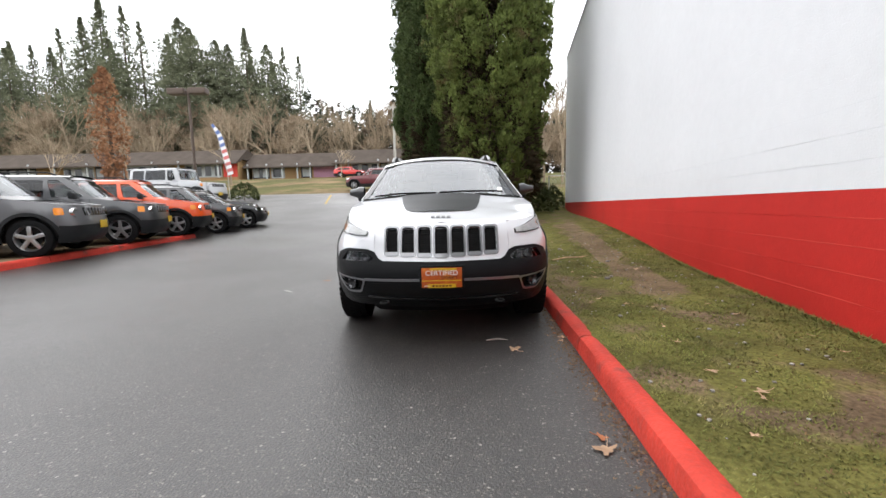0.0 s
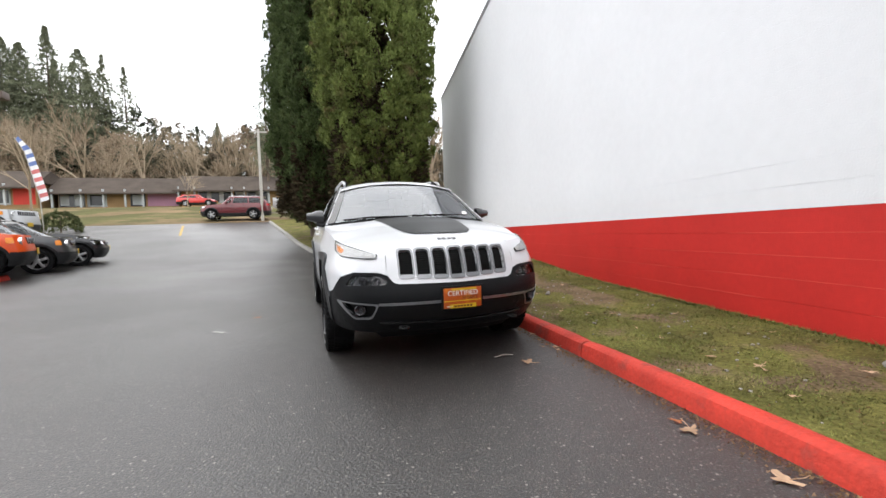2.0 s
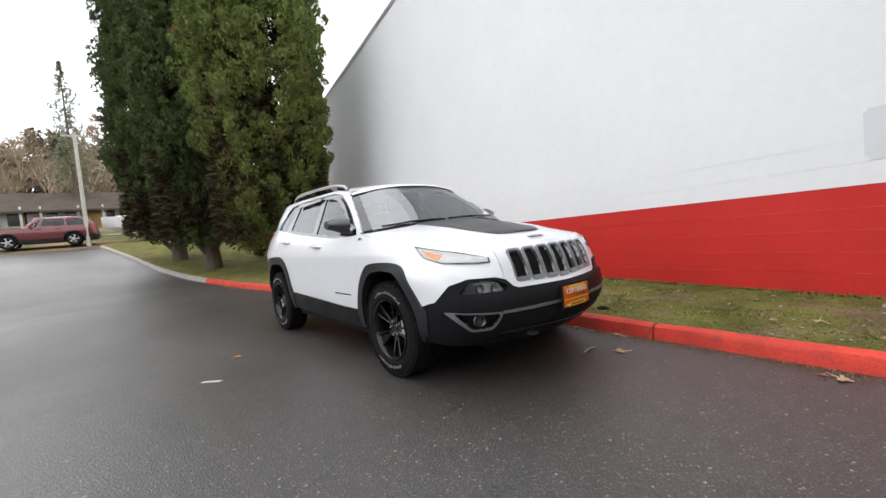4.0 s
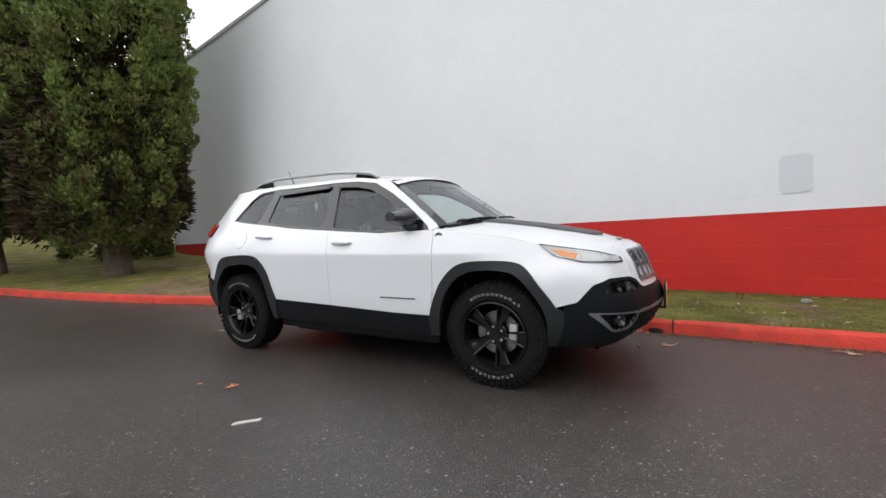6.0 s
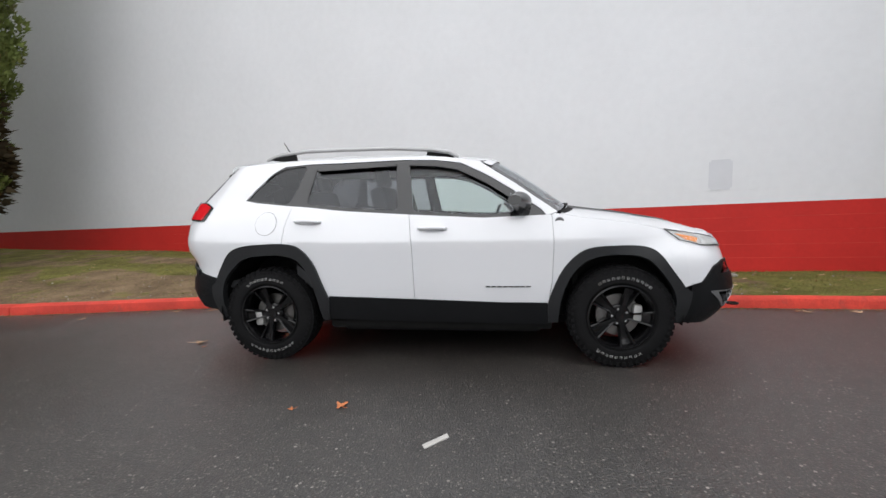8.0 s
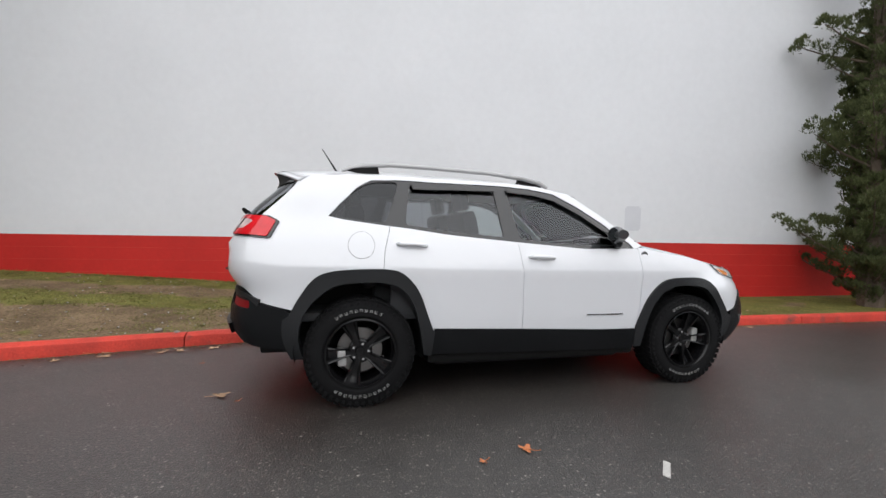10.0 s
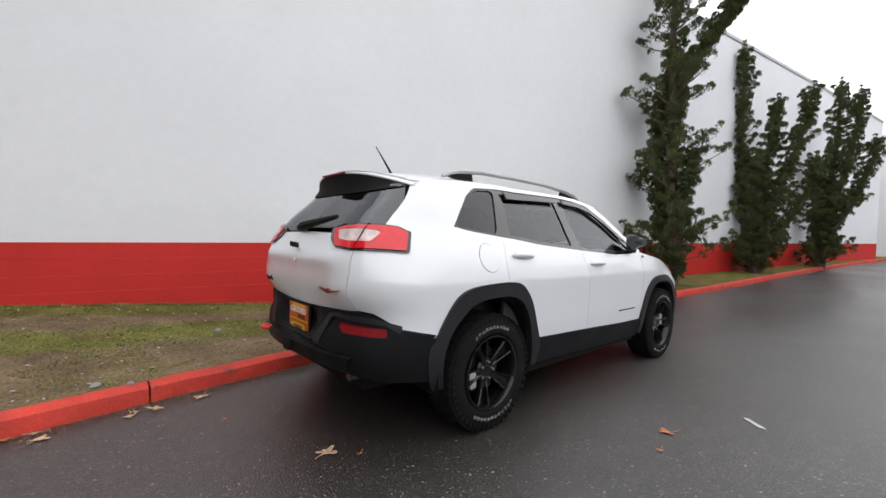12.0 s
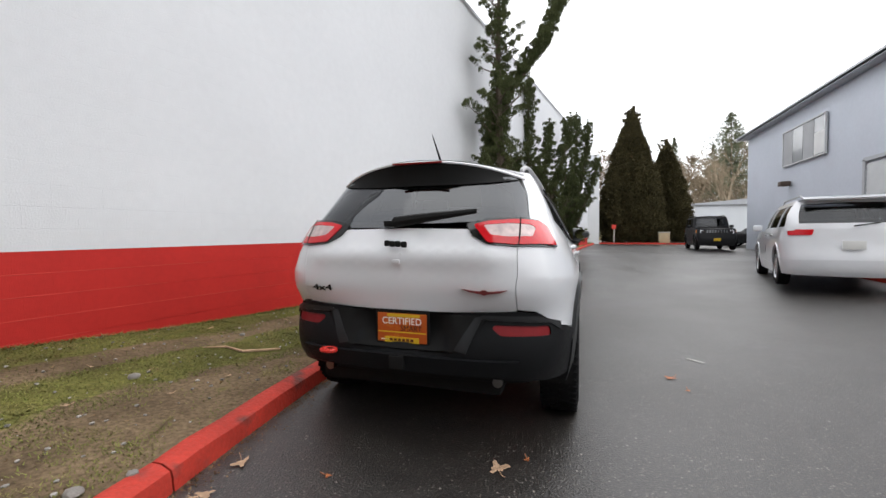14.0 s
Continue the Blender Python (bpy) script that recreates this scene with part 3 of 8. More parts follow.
car = thing("parked_suv", "white mid-size SUV with black cladding, parked at the kerb", "car")


def both(name, outline, material, off=0.0, holes=(), step=0.07, depth=0.02, label="", parent=None, crease=None):
    """The same part on each flank of the car."""
    made = []
    for side in (1, -1):
        made.append(part(name, panel(skin(off), outline, holes, step, depth, (side,), crease=crease), material, parent or car, label))
    return made


def arc(cy, cz, ry, rz, a0, a1, n=20):
    return [(cy + ry * math.cos(radians(a0 + (a1 - a0) * i / n)), cz + rz * math.sin(radians(a0 + (a1 - a0) * i / n))) for i in range(n + 1)]


HUB_F, HUB_R, HUB_Z, TYRE_R = -1.345, 1.355, 0.368, 0.374
ARCH_F = [(-0.83, 0.46), (-0.86, 0.56), (-0.93, 0.71), (-1.03, 0.82), (-1.14, 0.872), (-1.33, 0.882), (-1.50, 0.868), (-1.60, 0.82), (-1.69, 0.70), (-1.755, 0.585)]
ARCH_FI = [(-0.905, 0.33), (-0.925, 0.5), (-0.985, 0.66), (-1.08, 0.765), (-1.19, 0.81), (-1.34, 0.818), (-1.48, 0.80), (-1.57, 0.745), (-1.65, 0.63), (-1.70, 0.5), (-1.715, 0.33)]
ARCH_R = [(0.85, 0.50), (0.90, 0.62), (0.97, 0.78), (1.07, 0.885), (1.17, 0.917), (1.33, 0.92), (1.53, 0.905), (1.64, 0.86), (1.72, 0.755), (1.765, 0.63)]
ARCH_RI = [(0.915, 0.34), (0.95, 0.52), (1.0, 0.68), (1.09, 0.79), (1.2, 0.828), (1.34, 0.833), (1.5, 0.815), (1.6, 0.755), (1.69, 0.62), (1.74, 0.34)]


def soft(poly, n=4):
    """A smooth curve through an open row of points."""
    out = []
    for i in range(len(poly) - 1):
        p0, p1, p2, p3 = (Vector(poly[min(len(poly) - 1, max(0, i + j))]) for j in (-1, 0, 1, 2))
        for k in range(n):
            t = k / n
            v = 0.5 * (2 * p1 + (p2 - p0) * t + (2 * p0 - 5 * p1 + 4 * p2 - p3) * t * t + (3 * p1 - p0 - 3 * p2 + p3) * t ** 3)
            out.append((v.x, v.y))
    return out + [tuple(poly[-1])]


AF, AFI, AR, ARI = soft(ARCH_F), soft(ARCH_FI), soft(ARCH_R), soft(ARCH_RI)
# daylight opening of the side windows
DLO = [(1.61, 1.262), (1.50, 1.243), (1.15, 1.208), (0.70, 1.172), (0.22, 1.138), (-0.37, 1.10), (-0.83, 1.112), (-0.80, 1.15), (-0.59, 1.297), (-0.40, 1.408), (-0.19, 1.508), (0.02, 1.538), (0.275, 1.549), (0.7, 1.545), (1.07, 1.532), (1.29, 1.518), (1.42, 1.452), (1.54, 1.345)]
BELT = [(1.61, 1.262), (1.15, 1.208), (0.22, 1.138), (-0.37, 1.10), (-0.85, 1.112)]


def belt(y):
    return float(np.interp(y, [p[0] for p in BELT[::-1]], [p[1] for p in BELT[::-1]]))


CREST = [(-0.90, 1.12), (-1.1, 1.085), (-1.3, 1.06), (-1.5, 1.03), (-1.7, 0.985)]
crest_front = [(SUV.s_front(x, z), z) for x, z in ((0.80, 0.975), (0.72, 0.955), (0.6, 0.945), (0.45, 0.942), (0.25, 0.942), (0, 0.942))]
TOP_EDGE = CREST[:-1] + [(-1.66, 0.998)] + crest_front


def top_edge(s):
    p = TOP_EDGE[::-1]
    return float(np.interp(s, [q[0] for q in p], [q[1] for q in p]))


G = 0.0017
# wings, doors and rear quarters
both("front_wing", [(-0.868 - G, 1.112), (-0.875 - G, 0.9), (-0.865 - G, 0.65), (-0.84 - G, 0.478)] + AF[2:] + [(-1.80, 0.60), (-1.80, top_edge(-1.80))] + [p for p in TOP_EDGE[::-1] if -1.78 < p[0] < -0.89] + [(-0.885, 1.122)], CAR_WHITE, crease=0.935)
both("front_door", [(0.20 - G, belt(0.2)), (0.175 - G, 0.9), (0.164 - G, 0.49), (-0.5, 0.466), (-0.835 + G, 0.468), (-0.865 + G, 0.65), (-0.875 + G, 0.9), (-0.868 + G, 1.112), (-0.83, 1.112), (-0.37, 1.10)], CAR_WHITE, crease=0.935)
both("rear_door", [(1.165 - G, 1.209), (1.205 - G, 1.05), (1.215 - G, 0.915)] + [p for p in AR[::-1] if p[0] < 1.16] + [(0.80, 0.513), (0.164 + G, 0.492), (0.175 + G, 0.9), (0.20 + G, belt(0.2)), (0.7, 1.172)], CAR_WHITE, crease=0.935)
REAR_LOW = [(SUV.s_y(1.80, 0.66), 0.655), (SUV.s_rear(0.80, 0.70), 0.695), (SUV.s_rear(0.70, 0.75), 0.765)]
SEAM_R = 0.612
s_gate = lambda z: SUV.s_rear(SEAM_R, z)
both("rear_quarter", [(1.165 + G, 1.209), (1.205 + G, 1.05), (1.215 + G, 0.922)] + [p for p in AR if p[0] > 1.22] + REAR_LOW + [(s_gate(0.775), 0.775), (s_gate(0.9), 0.9), (s_gate(1.09), 1.09), (SUV.s_rear(0.655, 1.25), 1.25), (SUV.s_rear(0.60, 1.40), 1.40), (SUV.s_rear(0.56, 1.50), 1.50), (SUV.s_y(1.80, 1.535), 1.535), (1.45, 1.555), (0.7, 1.575), (0.2, 1.575), (-0.05, 1.562), (-0.33, 1.515), (-0.62, 1.335), (-0.91, 1.135), (-0.87, 1.118), (-0.83, 1.112)] + DLO[7:] + [(1.61, 1.262), (1.50, 1.243)], CAR_WHITE, step=0.06, crease=0.935)
# front fascia with seven slots
SLOTS = []
for k in range(7):
    x0, x1, z1, z0 = (k - 3) * 0.1225 - 0.046, (k - 3) * 0.1225 + 0.046, 0.912, 0.705
    SLOTS.append((x0, x1, z0 + 0.004 * abs(k - 3), z1 - 0.002 * abs(k - 3)))


def slot(x0, x1, z0, z1, grow=0.0):
    return rounded([(x0 - grow, z0 - grow), (x0 - grow, z1 + grow), (x1 + grow, z1 + grow), (x1 + grow, z0 - grow)], 0.026, 3)


def front_place(off=0.0):
    """Places (x, z) on the middle of the front end."""
    def f(x, z, d):
        p = SUV.at(SUV.s_front(abs(x), z), z, off - d)
        return Vector((math.copysign(abs(p.x), x) if abs(x) > 1e-6 else 0.0, p.y, p.z))
    return f


EYE_TOP = [(0.80, 0.745), (0.72, 0.755), (0.56, 0.755), (0.50, 0.735), (0.47, 0.69), (0.43, 0.672)]
fascia_top = [(0.43, 0.956), (0.2, 0.960)]
low_edge = [(0.43, 0.672), (0.2, 0.668)]
fascia = [(0.50, 0.952)] + fascia_top + [(0.0, 0.962)] + [(-x, z) for x, z in fascia_top[::-1]] + [(-0.50, 0.952), (-0.50, 0.735), (-0.47, 0.69)] + [(-x, z) for x, z in low_edge] + [(0, 0.667)] + low_edge[::-1] + [(0.47, 0.69), (0.50, 0.735)]
part("grille_surround", panel(front_place(0.0006), fascia, [slot(*s) for s in SLOTS], 0.045, 0.03), CAR_WHITE, car, "white nose with seven upright slots")
both("front_corner", [(-1.80, 0.60), (-1.80, top_edge(-1.80) - 0.002)] + [(s, z + 0.006) for s, z in crest_front if -9 < s < -1.83 and z > 0.9 and s > SUV.s_front(0.5, 0.94)] + [(SUV.s_front(0.5, 0.94), 0.94), (SUV.s_front(0.5, 0.735), 0.735), (SUV.s_front(0.56, 0.755), 0.755), (SUV.s_front(0.72, 0.76), 0.76), (SUV.s_front(0.80, 0.72), 0.72), (SUV.s_y(-1.90, 0.62), 0.615)], CAR_WHITE)
for s in SLOTS:
    g = part("grille_slot", panel(front_place(0.007), slot(*s, 0.012), [slot(*s)], 0.05, 0.03), SATIN, car, "satin grey slot frame")
    part("mesh", panel(front_place(-0.022), slot(*s, 0.004), [], 0.06, 0.01), BLACK_MATT, g, "black grille mesh")
    bm = bmesh.new()
    x0, x1, z0, z1 = s
    for j in range(12):
        z = z0 + (z1 - z0) * (j + 0.5) / 12
        a, b = front_place(-0.016)(x0, z, 0), front_place(-0.016)(x1, z, 0)
        add_tube(bm, (a, b), 0.0028, 5)
    part("insert", bm, BLACK_MATT, g)
    bm = panel(front_place(0.009), rounded([(x0 + 0.004, z0 - 0.006), (x0 + 0.004, z0 + 0.018), (x1 - 0.004, z0 + 0.018), (x1 - 0.004, z0 - 0.006)], 0.006, 2), [], 0.05, 0.012)
    part("slot_foot", bm, SATIN, g)


# bonnet
def hood_w(y):
    lo, hi = FM, -0.9
    ss = np.linspace(-0.90, FM, 60)
    ps = [SUV.at(float(s), top_edge(float(s))) for s in ss]
    return np.array([p.y for p in ps]), np.array([p.x for p in ps]), np.array([p.z for p in ps])


HY, HX, HZ = hood_w(0)
HOOD_Y, HOOD_Z = (-2.20, -2.12, -2.0, -1.8, -1.5, -1.2, -0.95, -0.85), (0.945, 0.962, 0.997, 1.05, 1.108, 1.150, 1.183, 1.195)
TIP = float(HY.min()) + 0.0005


def hood_z(x, y):
    w, ze = float(np.interp(-y, -HY, HX)), float(np.interp(-y, -HY, HZ))
    zc = max(ze, float(np.interp(y, HOOD_Y, HOOD_Z)))
    k = min(1.0, abs(x) / max(w, 0.02))
    bulge = 0.012 * (1 - smoothstep(0.30, 0.40, abs(x) - 0.10 * (y + 1.5))) * smoothstep(-2.1, -1.8, y)
    return zc - (zc - ze) * k ** 2.4 + bulge * (1 - k)


rows = []
for i in range(34):
    t = i / 33
    y = -0.93 + (TIP + 0.93) * (1 - (1 - t) ** 1.6)
    w = float(np.interp(-y, -HY, HX)) - 0.003
    back = 0.10 * smoothstep(0.3, 0.0, t)
    rows.append([(w * j / 14, y - back * (1 - (j / 14) ** 2), hood_z(w * j / 14, y - back * (1 - (j / 14) ** 2))) for j in range(-14, 15)])
part("bonnet", grid(rows), CAR_WHITE, car, "white bonnet with a raised middle")
# the decal lies on the bonnet
rows = []
for i in range(15):
    y = -1.06 - 0.86 * i / 14
    w = float(np.interp(y, (-1.92, -1.88, -1.8, -1.6, -1.06), (0.235, 0.275, 0.300, 0.335, 0.395)))
    rows.append([(w * j / 10, y - 0.03 * (1 - (j / 10) ** 2) * (i > 12), hood_z(w * j / 10, y) + 0.004) for j in range(-10, 11)])
part("bonnet_decal", grid(rows), DECAL, car, "matt black anti-glare decal on the bonnet")
# name on the nose as plain bars
for x in (-0.062, -0.022, 0.02, 0.06):
    z = hood_z(x, -2.06)
    part("badge", box((x, -2.075, z + 0.004), (0.030, 0.035, 0.008), 0.003, Matrix.Rotation(0.3, 4, "X")), SATIN, car, "satin badge bar")

# roof
ROOF_Y, ROOF_C, ROOF_E = (-0.46, -0.36, 0.0, 0.4, 0.9, 1.4, 1.75, 1.96), (1.535, 1.585, 1.625, 1.648, 1.652, 1.638, 1.612, 1.592), (1.462, 1.505, 1.556, 1.575, 1.572, 1.557, 1.538, 1.520)
rows = []
for i in range(27):
    y = -0.43 + 2.40 * (i / 26) ** 1.15
    ze, zc = float(np.interp(y, ROOF_Y, ROOF_E)), float(np.interp(y, ROOF_Y, ROOF_C))
    w = SUV.width(ze, 0) - 0.004 - 0.06 * smoothstep(1.55, 2.0, y)
    row = []
    for j in range(-14, 15):
        k = j / 14
        bow = -0.07 * (1 - k * k) * smoothstep(0.2, -0.43, y) - 0.20 * k * k * smoothstep(1.45, 2.0, y)
        row.append((w * k, y + bow, zc - (zc - ze) * abs(k) ** 2.3))
    rows.append(row)
part("roof", grid(rows), CAR_WHITE, car, "white roof panel")


# windscreen
def screen_edge(t):
    """Side edge of the windscreen from its foot to the roof."""
    z = 1.135 + (1.515 - 1.135) * t
    y = float(np.interp(z, (1.135, 1.335, 1.515), (-0.915, -0.62, -0.34)))
    return Vector((SUV.width(z, y) - 0.012, y + 0.004, z))


rows = []
for i in range(17):
    t = i / 16
    e = screen_edge(t)
    yc, zc = -1.075 + 0.585 * t, 1.172 + (1.542 - 1.172) * t + 0.014 * math.sin(math.pi * t)
    rows.append([(e.x * k, yc + (e.y - yc) * abs(k) ** 2.6, zc + (e.z - zc) * abs(k) ** 2.6) for k in (j / 12 for j in range(-12, 13))])
part("windscreen", grid(rows), GLASS_SCREEN, car, "clear raked windscreen")
# black band round the glass
for cols, name in (((0, 1), "screen_border"), ((23, 24), "screen_border")):
    part(name, grid([[Vector(r[c]) + Vector((0, -0.003, 0.003)) for c in cols] for r in rows]), BLACK_GLOSS, car)
part("screen_border", grid([[Vector(p) + Vector((0, -0.003, 0.004)) for p in (Vector(a).lerp(Vector(b), 0.0), Vector(a).lerp(Vector(b), 0.35))] for a, b in zip(rows[16], rows[15])]), BLACK_GLOSS, car)
rows_c = []
for k in (j / 10 for j in range(-10, 11)):
    y, z = -1.075 + (-0.915 + 1.075) * abs(k) ** 2.6, 1.172 + (1.135 - 1.172) * abs(k) ** 2.6
    rows_c.append([(0.80 * k, y + 0.05, z + 0.014), (0.80 * k, y - 0.05, z - 0.016), (0.80 * k, y - 0.11, z - 0.05)])
part("scuttle", grid(rows_c), BLACK_MATT, car, "black plastic scuttle")
for pts in (((-0.68, -0.985, 1.178), (-0.40, -1.045, 1.20), (-0.05, -1.055, 1.205)), ((-0.02, -1.075, 1.205), (0.3, -1.055, 1.21), (0.62, -0.99, 1.205))):
    part("wiper", tube([(x, y, z - 0.012) for x, y, z in pts], (0.008, 0.009, 0.006), 6), BLACK_MATT, car, "black windscreen wiper")
# side glass with black surround
WIN_Q = rounded([(1.625, 1.272), (1.195, 1.226), (1.085, 1.520), (1.285, 1.506), (1.430, 1.440), (1.548, 1.345)], 0.055, 5)
WIN_R = rounded([(1.055, 1.228), (0.300, 1.172), (0.335, 1.520), (1.005, 1.506)], 0.03, 3)
WIN_F = rounded([(0.170, 1.163), (-0.36, 1.127), (-0.70, 1.137), (-0.56, 1.262), (-0.385, 1.375), (-0.18, 1.474), (0.00, 1.505), (0.225, 1.518)], 0.03, 3)
both("window_surround", DLO, BLACK_GLOSS, -0.006, [WIN_Q, WIN_R, WIN_F], 0.06, 0.02, "gloss black window surround")
for outline, m, label in ((WIN_Q, GLASS_DARK, "dark quarter glass"), (WIN_R, GLASS_DOOR, "tinted privacy door glass"), (WIN_F, GLASS, "clear door glass")):
    for side in (1, -1):
        part("side_window", panel(skin(-0.014), outline, (), 0.08, 0.004, (side,), thick=False), m, car, label)
VISOR_R = [(1.00, 1.512), (0.335, 1.526), (0.333, 1.492), (0.70, 1.482), (0.985, 1.463)]
VISOR_F = [(0.225, 1.524), (0.0, 1.512), (-0.18, 1.482), (-0.385, 1.385), (-0.56, 1.272), (-0.64, 1.21), (-0.56, 1.238), (-0.385, 1.345), (-0.17, 1.445), (0.0, 1.478), (0.225, 1.492)]
for v in (VISOR_R, VISOR_F):
    both("rain_visor", v, BLACK_GLOSS, 0.016, (), 0.06, 0.012, "smoked rain visor over the door glass")

SMOKE = mat("smoked lamp bowl", (0.07, 0.07, 0.075), 0.12, metal=0.6, vary=0.1, scale=20)
# dark cladding: flares, sills, bumpers
both("wheel_arch_trim", [(-0.835, 0.33), (-0.83, 0.46)] + AF + [(-1.80, 0.56), (-1.80, 0.33)] + AFI[::-1], CLADDING, 0.020, (), 0.06, 0.05, "dark grey front wheel-arch flare")
both("wheel_arch_trim", [(0.86, 0.33), (0.845, 0.5)] + AR + [(1.80, 0.60), (1.82, 0.34)] + ARI[::-1], CLADDING, 0.020, (), 0.06, 0.05, "dark grey rear wheel-arch flare")
both("sill_cladding", [(0.862, 0.34), (0.846, 0.523), (0.164, 0.502), (-0.5, 0.478), (-0.830, 0.476), (-0.84, 0.31), (0, 0.32)], CLADDING_SHADED, 0.012, (), 0.07, 0.03, "dark grey sill cladding")
both("sill_step", [(0.862, 0.285), (0.862, 0.338), (0, 0.318), (-0.84, 0.308), (-0.84, 0.255)], BLACK_MATT, -0.02, (), 0.1, 0.05)
S3 = SUV.s_front
bump_f = [(-1.80, 0.33), (-1.80, 0.602), (SUV.s_y(-1.90, 0.62), 0.62), (S3(0.80, 0.72), 0.725), (S3(0.72, 0.757), 0.757), (S3(0.56, 0.752), 0.752), (S3(0.50, 0.73), 0.73), (S3(0.465, 0.685), 0.685), (S3(0.43, 0.670), 0.670), (FM, 0.665), (FM, 0.30), (S3(0.45, 0.30), 0.30), (S3(0.75, 0.31), 0.31)]
EYE_HOLE = rounded([(S3(0.775, 0.66), 0.665), (S3(0.72, 0.74), 0.738), (S3(0.57, 0.738), 0.738), (S3(0.50, 0.69), 0.692), (S3(0.52, 0.665), 0.665)], 0.02, 3)
FOG_HOLE = rounded([(S3(0.80, 0.53), 0.545), (S3(0.58, 0.52), 0.527), (S3(0.62, 0.45), 0.435), (S3(0.72, 0.44), 0.43)], 0.025, 3)
part("front_bumper", panel(skin(0.012), bump_f, [EYE_HOLE, FOG_HOLE], 0.05, 0.035, (1, -1)), CLADDING_SHADED, car, "dark grey front bumper with a deep lower lip")
for side in (1, -1):
    part("lamp_recess", panel(skin(-0.03), EYE_HOLE, (), 0.06, 0.01, (side,)), BLACK_GLOSS, car)
    lamp = part("main_lamp", panel(skin(0.002), EYE_HOLE, (), 0.06, 0.01, (side,), thick=False), GLASS_LAMP, car, "smoked main lamp in the bumper")
    for x in (0.58, 0.67):
        p = SUV.at(S3(x, 0.70), 0.70, -0.02)
        bm = revolve(((-0.012, 0.030), (0.012, 0.034), (0.014, 0.027), (0.0, 0.008), (-0.012, 0.0)), 16, "x", closed=False)
        bmesh.ops.transform(bm, matrix=Matrix.Translation((p.x * side, p.y, p.z)) @ Matrix.Rotation(radians(-90 + 22 * side), 4, "Z"), verts=bm.verts)
        part("projector", bm, SMOKE, lamp, "round projector lens")
    part("fog_recess", panel(skin(-0.03), FOG_HOLE, (), 0.06, 0.01, (side,)), BLACK_MATT, car)
    part("fog_trim", panel(skin(0.016), rounded([(S3(0.83, 0.53), 0.556), (S3(0.565, 0.52), 0.537), (S3(0.61, 0.44), 0.424), (S3(0.72, 0.43), 0.418)], 0.025, 3), [FOG_HOLE], 0.05, 0.02, (side,)), SATIN, car, "satin grey fog-lamp frame")
    p = SUV.at(S3(0.695, 0.485), 0.487, -0.004)
    bm = revolve(((-0.03, 0.040), (0.006, 0.043), (0.012, 0.036), (0.006, 0.030), (-0.012, 0.016), (-0.014, 0.0)), 20, "x", closed=False)
    bmesh.ops.transform(bm, matrix=Matrix.Translation((p.x * side, p.y, p.z)) @ Matrix.Rotation(radians(-90 + 30 * side), 4, "Z"), verts=bm.verts)
    part("fog_lamp", bm, SMOKE, car, "round fog lamp")
part("bumper_strip", panel(skin(0.020), [(S3(0.57, 0.545), 0.543), (FM, 0.552), (FM, 0.535), (S3(0.575, 0.527), 0.527)], (), 0.05, 0.012, (1, -1)), SATIN, car, "satin grey bumper strip")
part("lower_grille", panel(skin(0.0145), [(S3(0.52, 0.51), 0.51), (FM, 0.515), (FM, 0.415), (S3(0.48, 0.42), 0.42)], (), 0.06, 0.01, (1, -1)), BLACK_MATT, car, "black lower intake")
part("lower_strip", panel(skin(0.022), [(S3(0.56, 0.42), 0.408), (FM, 0.398), (FM, 0.386), (S3(0.56, 0.41), 0.394)], (), 0.05, 0.01, (1, -1)), BLACK_GLOSS, car, "thin gloss line under the intake")
part("skid_plate", panel(skin(-0.01), [(S3(0.6, 0.3), 0.30), (FM, 0.30), (FM, 0.215), (S3(0.52, 0.22), 0.215)], (), 0.08, 0.05, (1, -1)), BLACK_MATT, car)
for x in (-0.42, 0.42):
    bm = tube([(x + 0.03 * math.cos(a), -2.30 - 0.038 * (1 + math.sin(a)), 0.37) for a in (2 * math.pi * k / 14 for k in range(15))], 0.009, 6)
    part("tow_hook", bm, BLACK_MATT, car, "black front tow hook")
PLATE_PALE = mat("clear lamp bowl", (0.66, 0.66, 0.65), 0.3, vary=0.2, scale=30, coat=0.5)
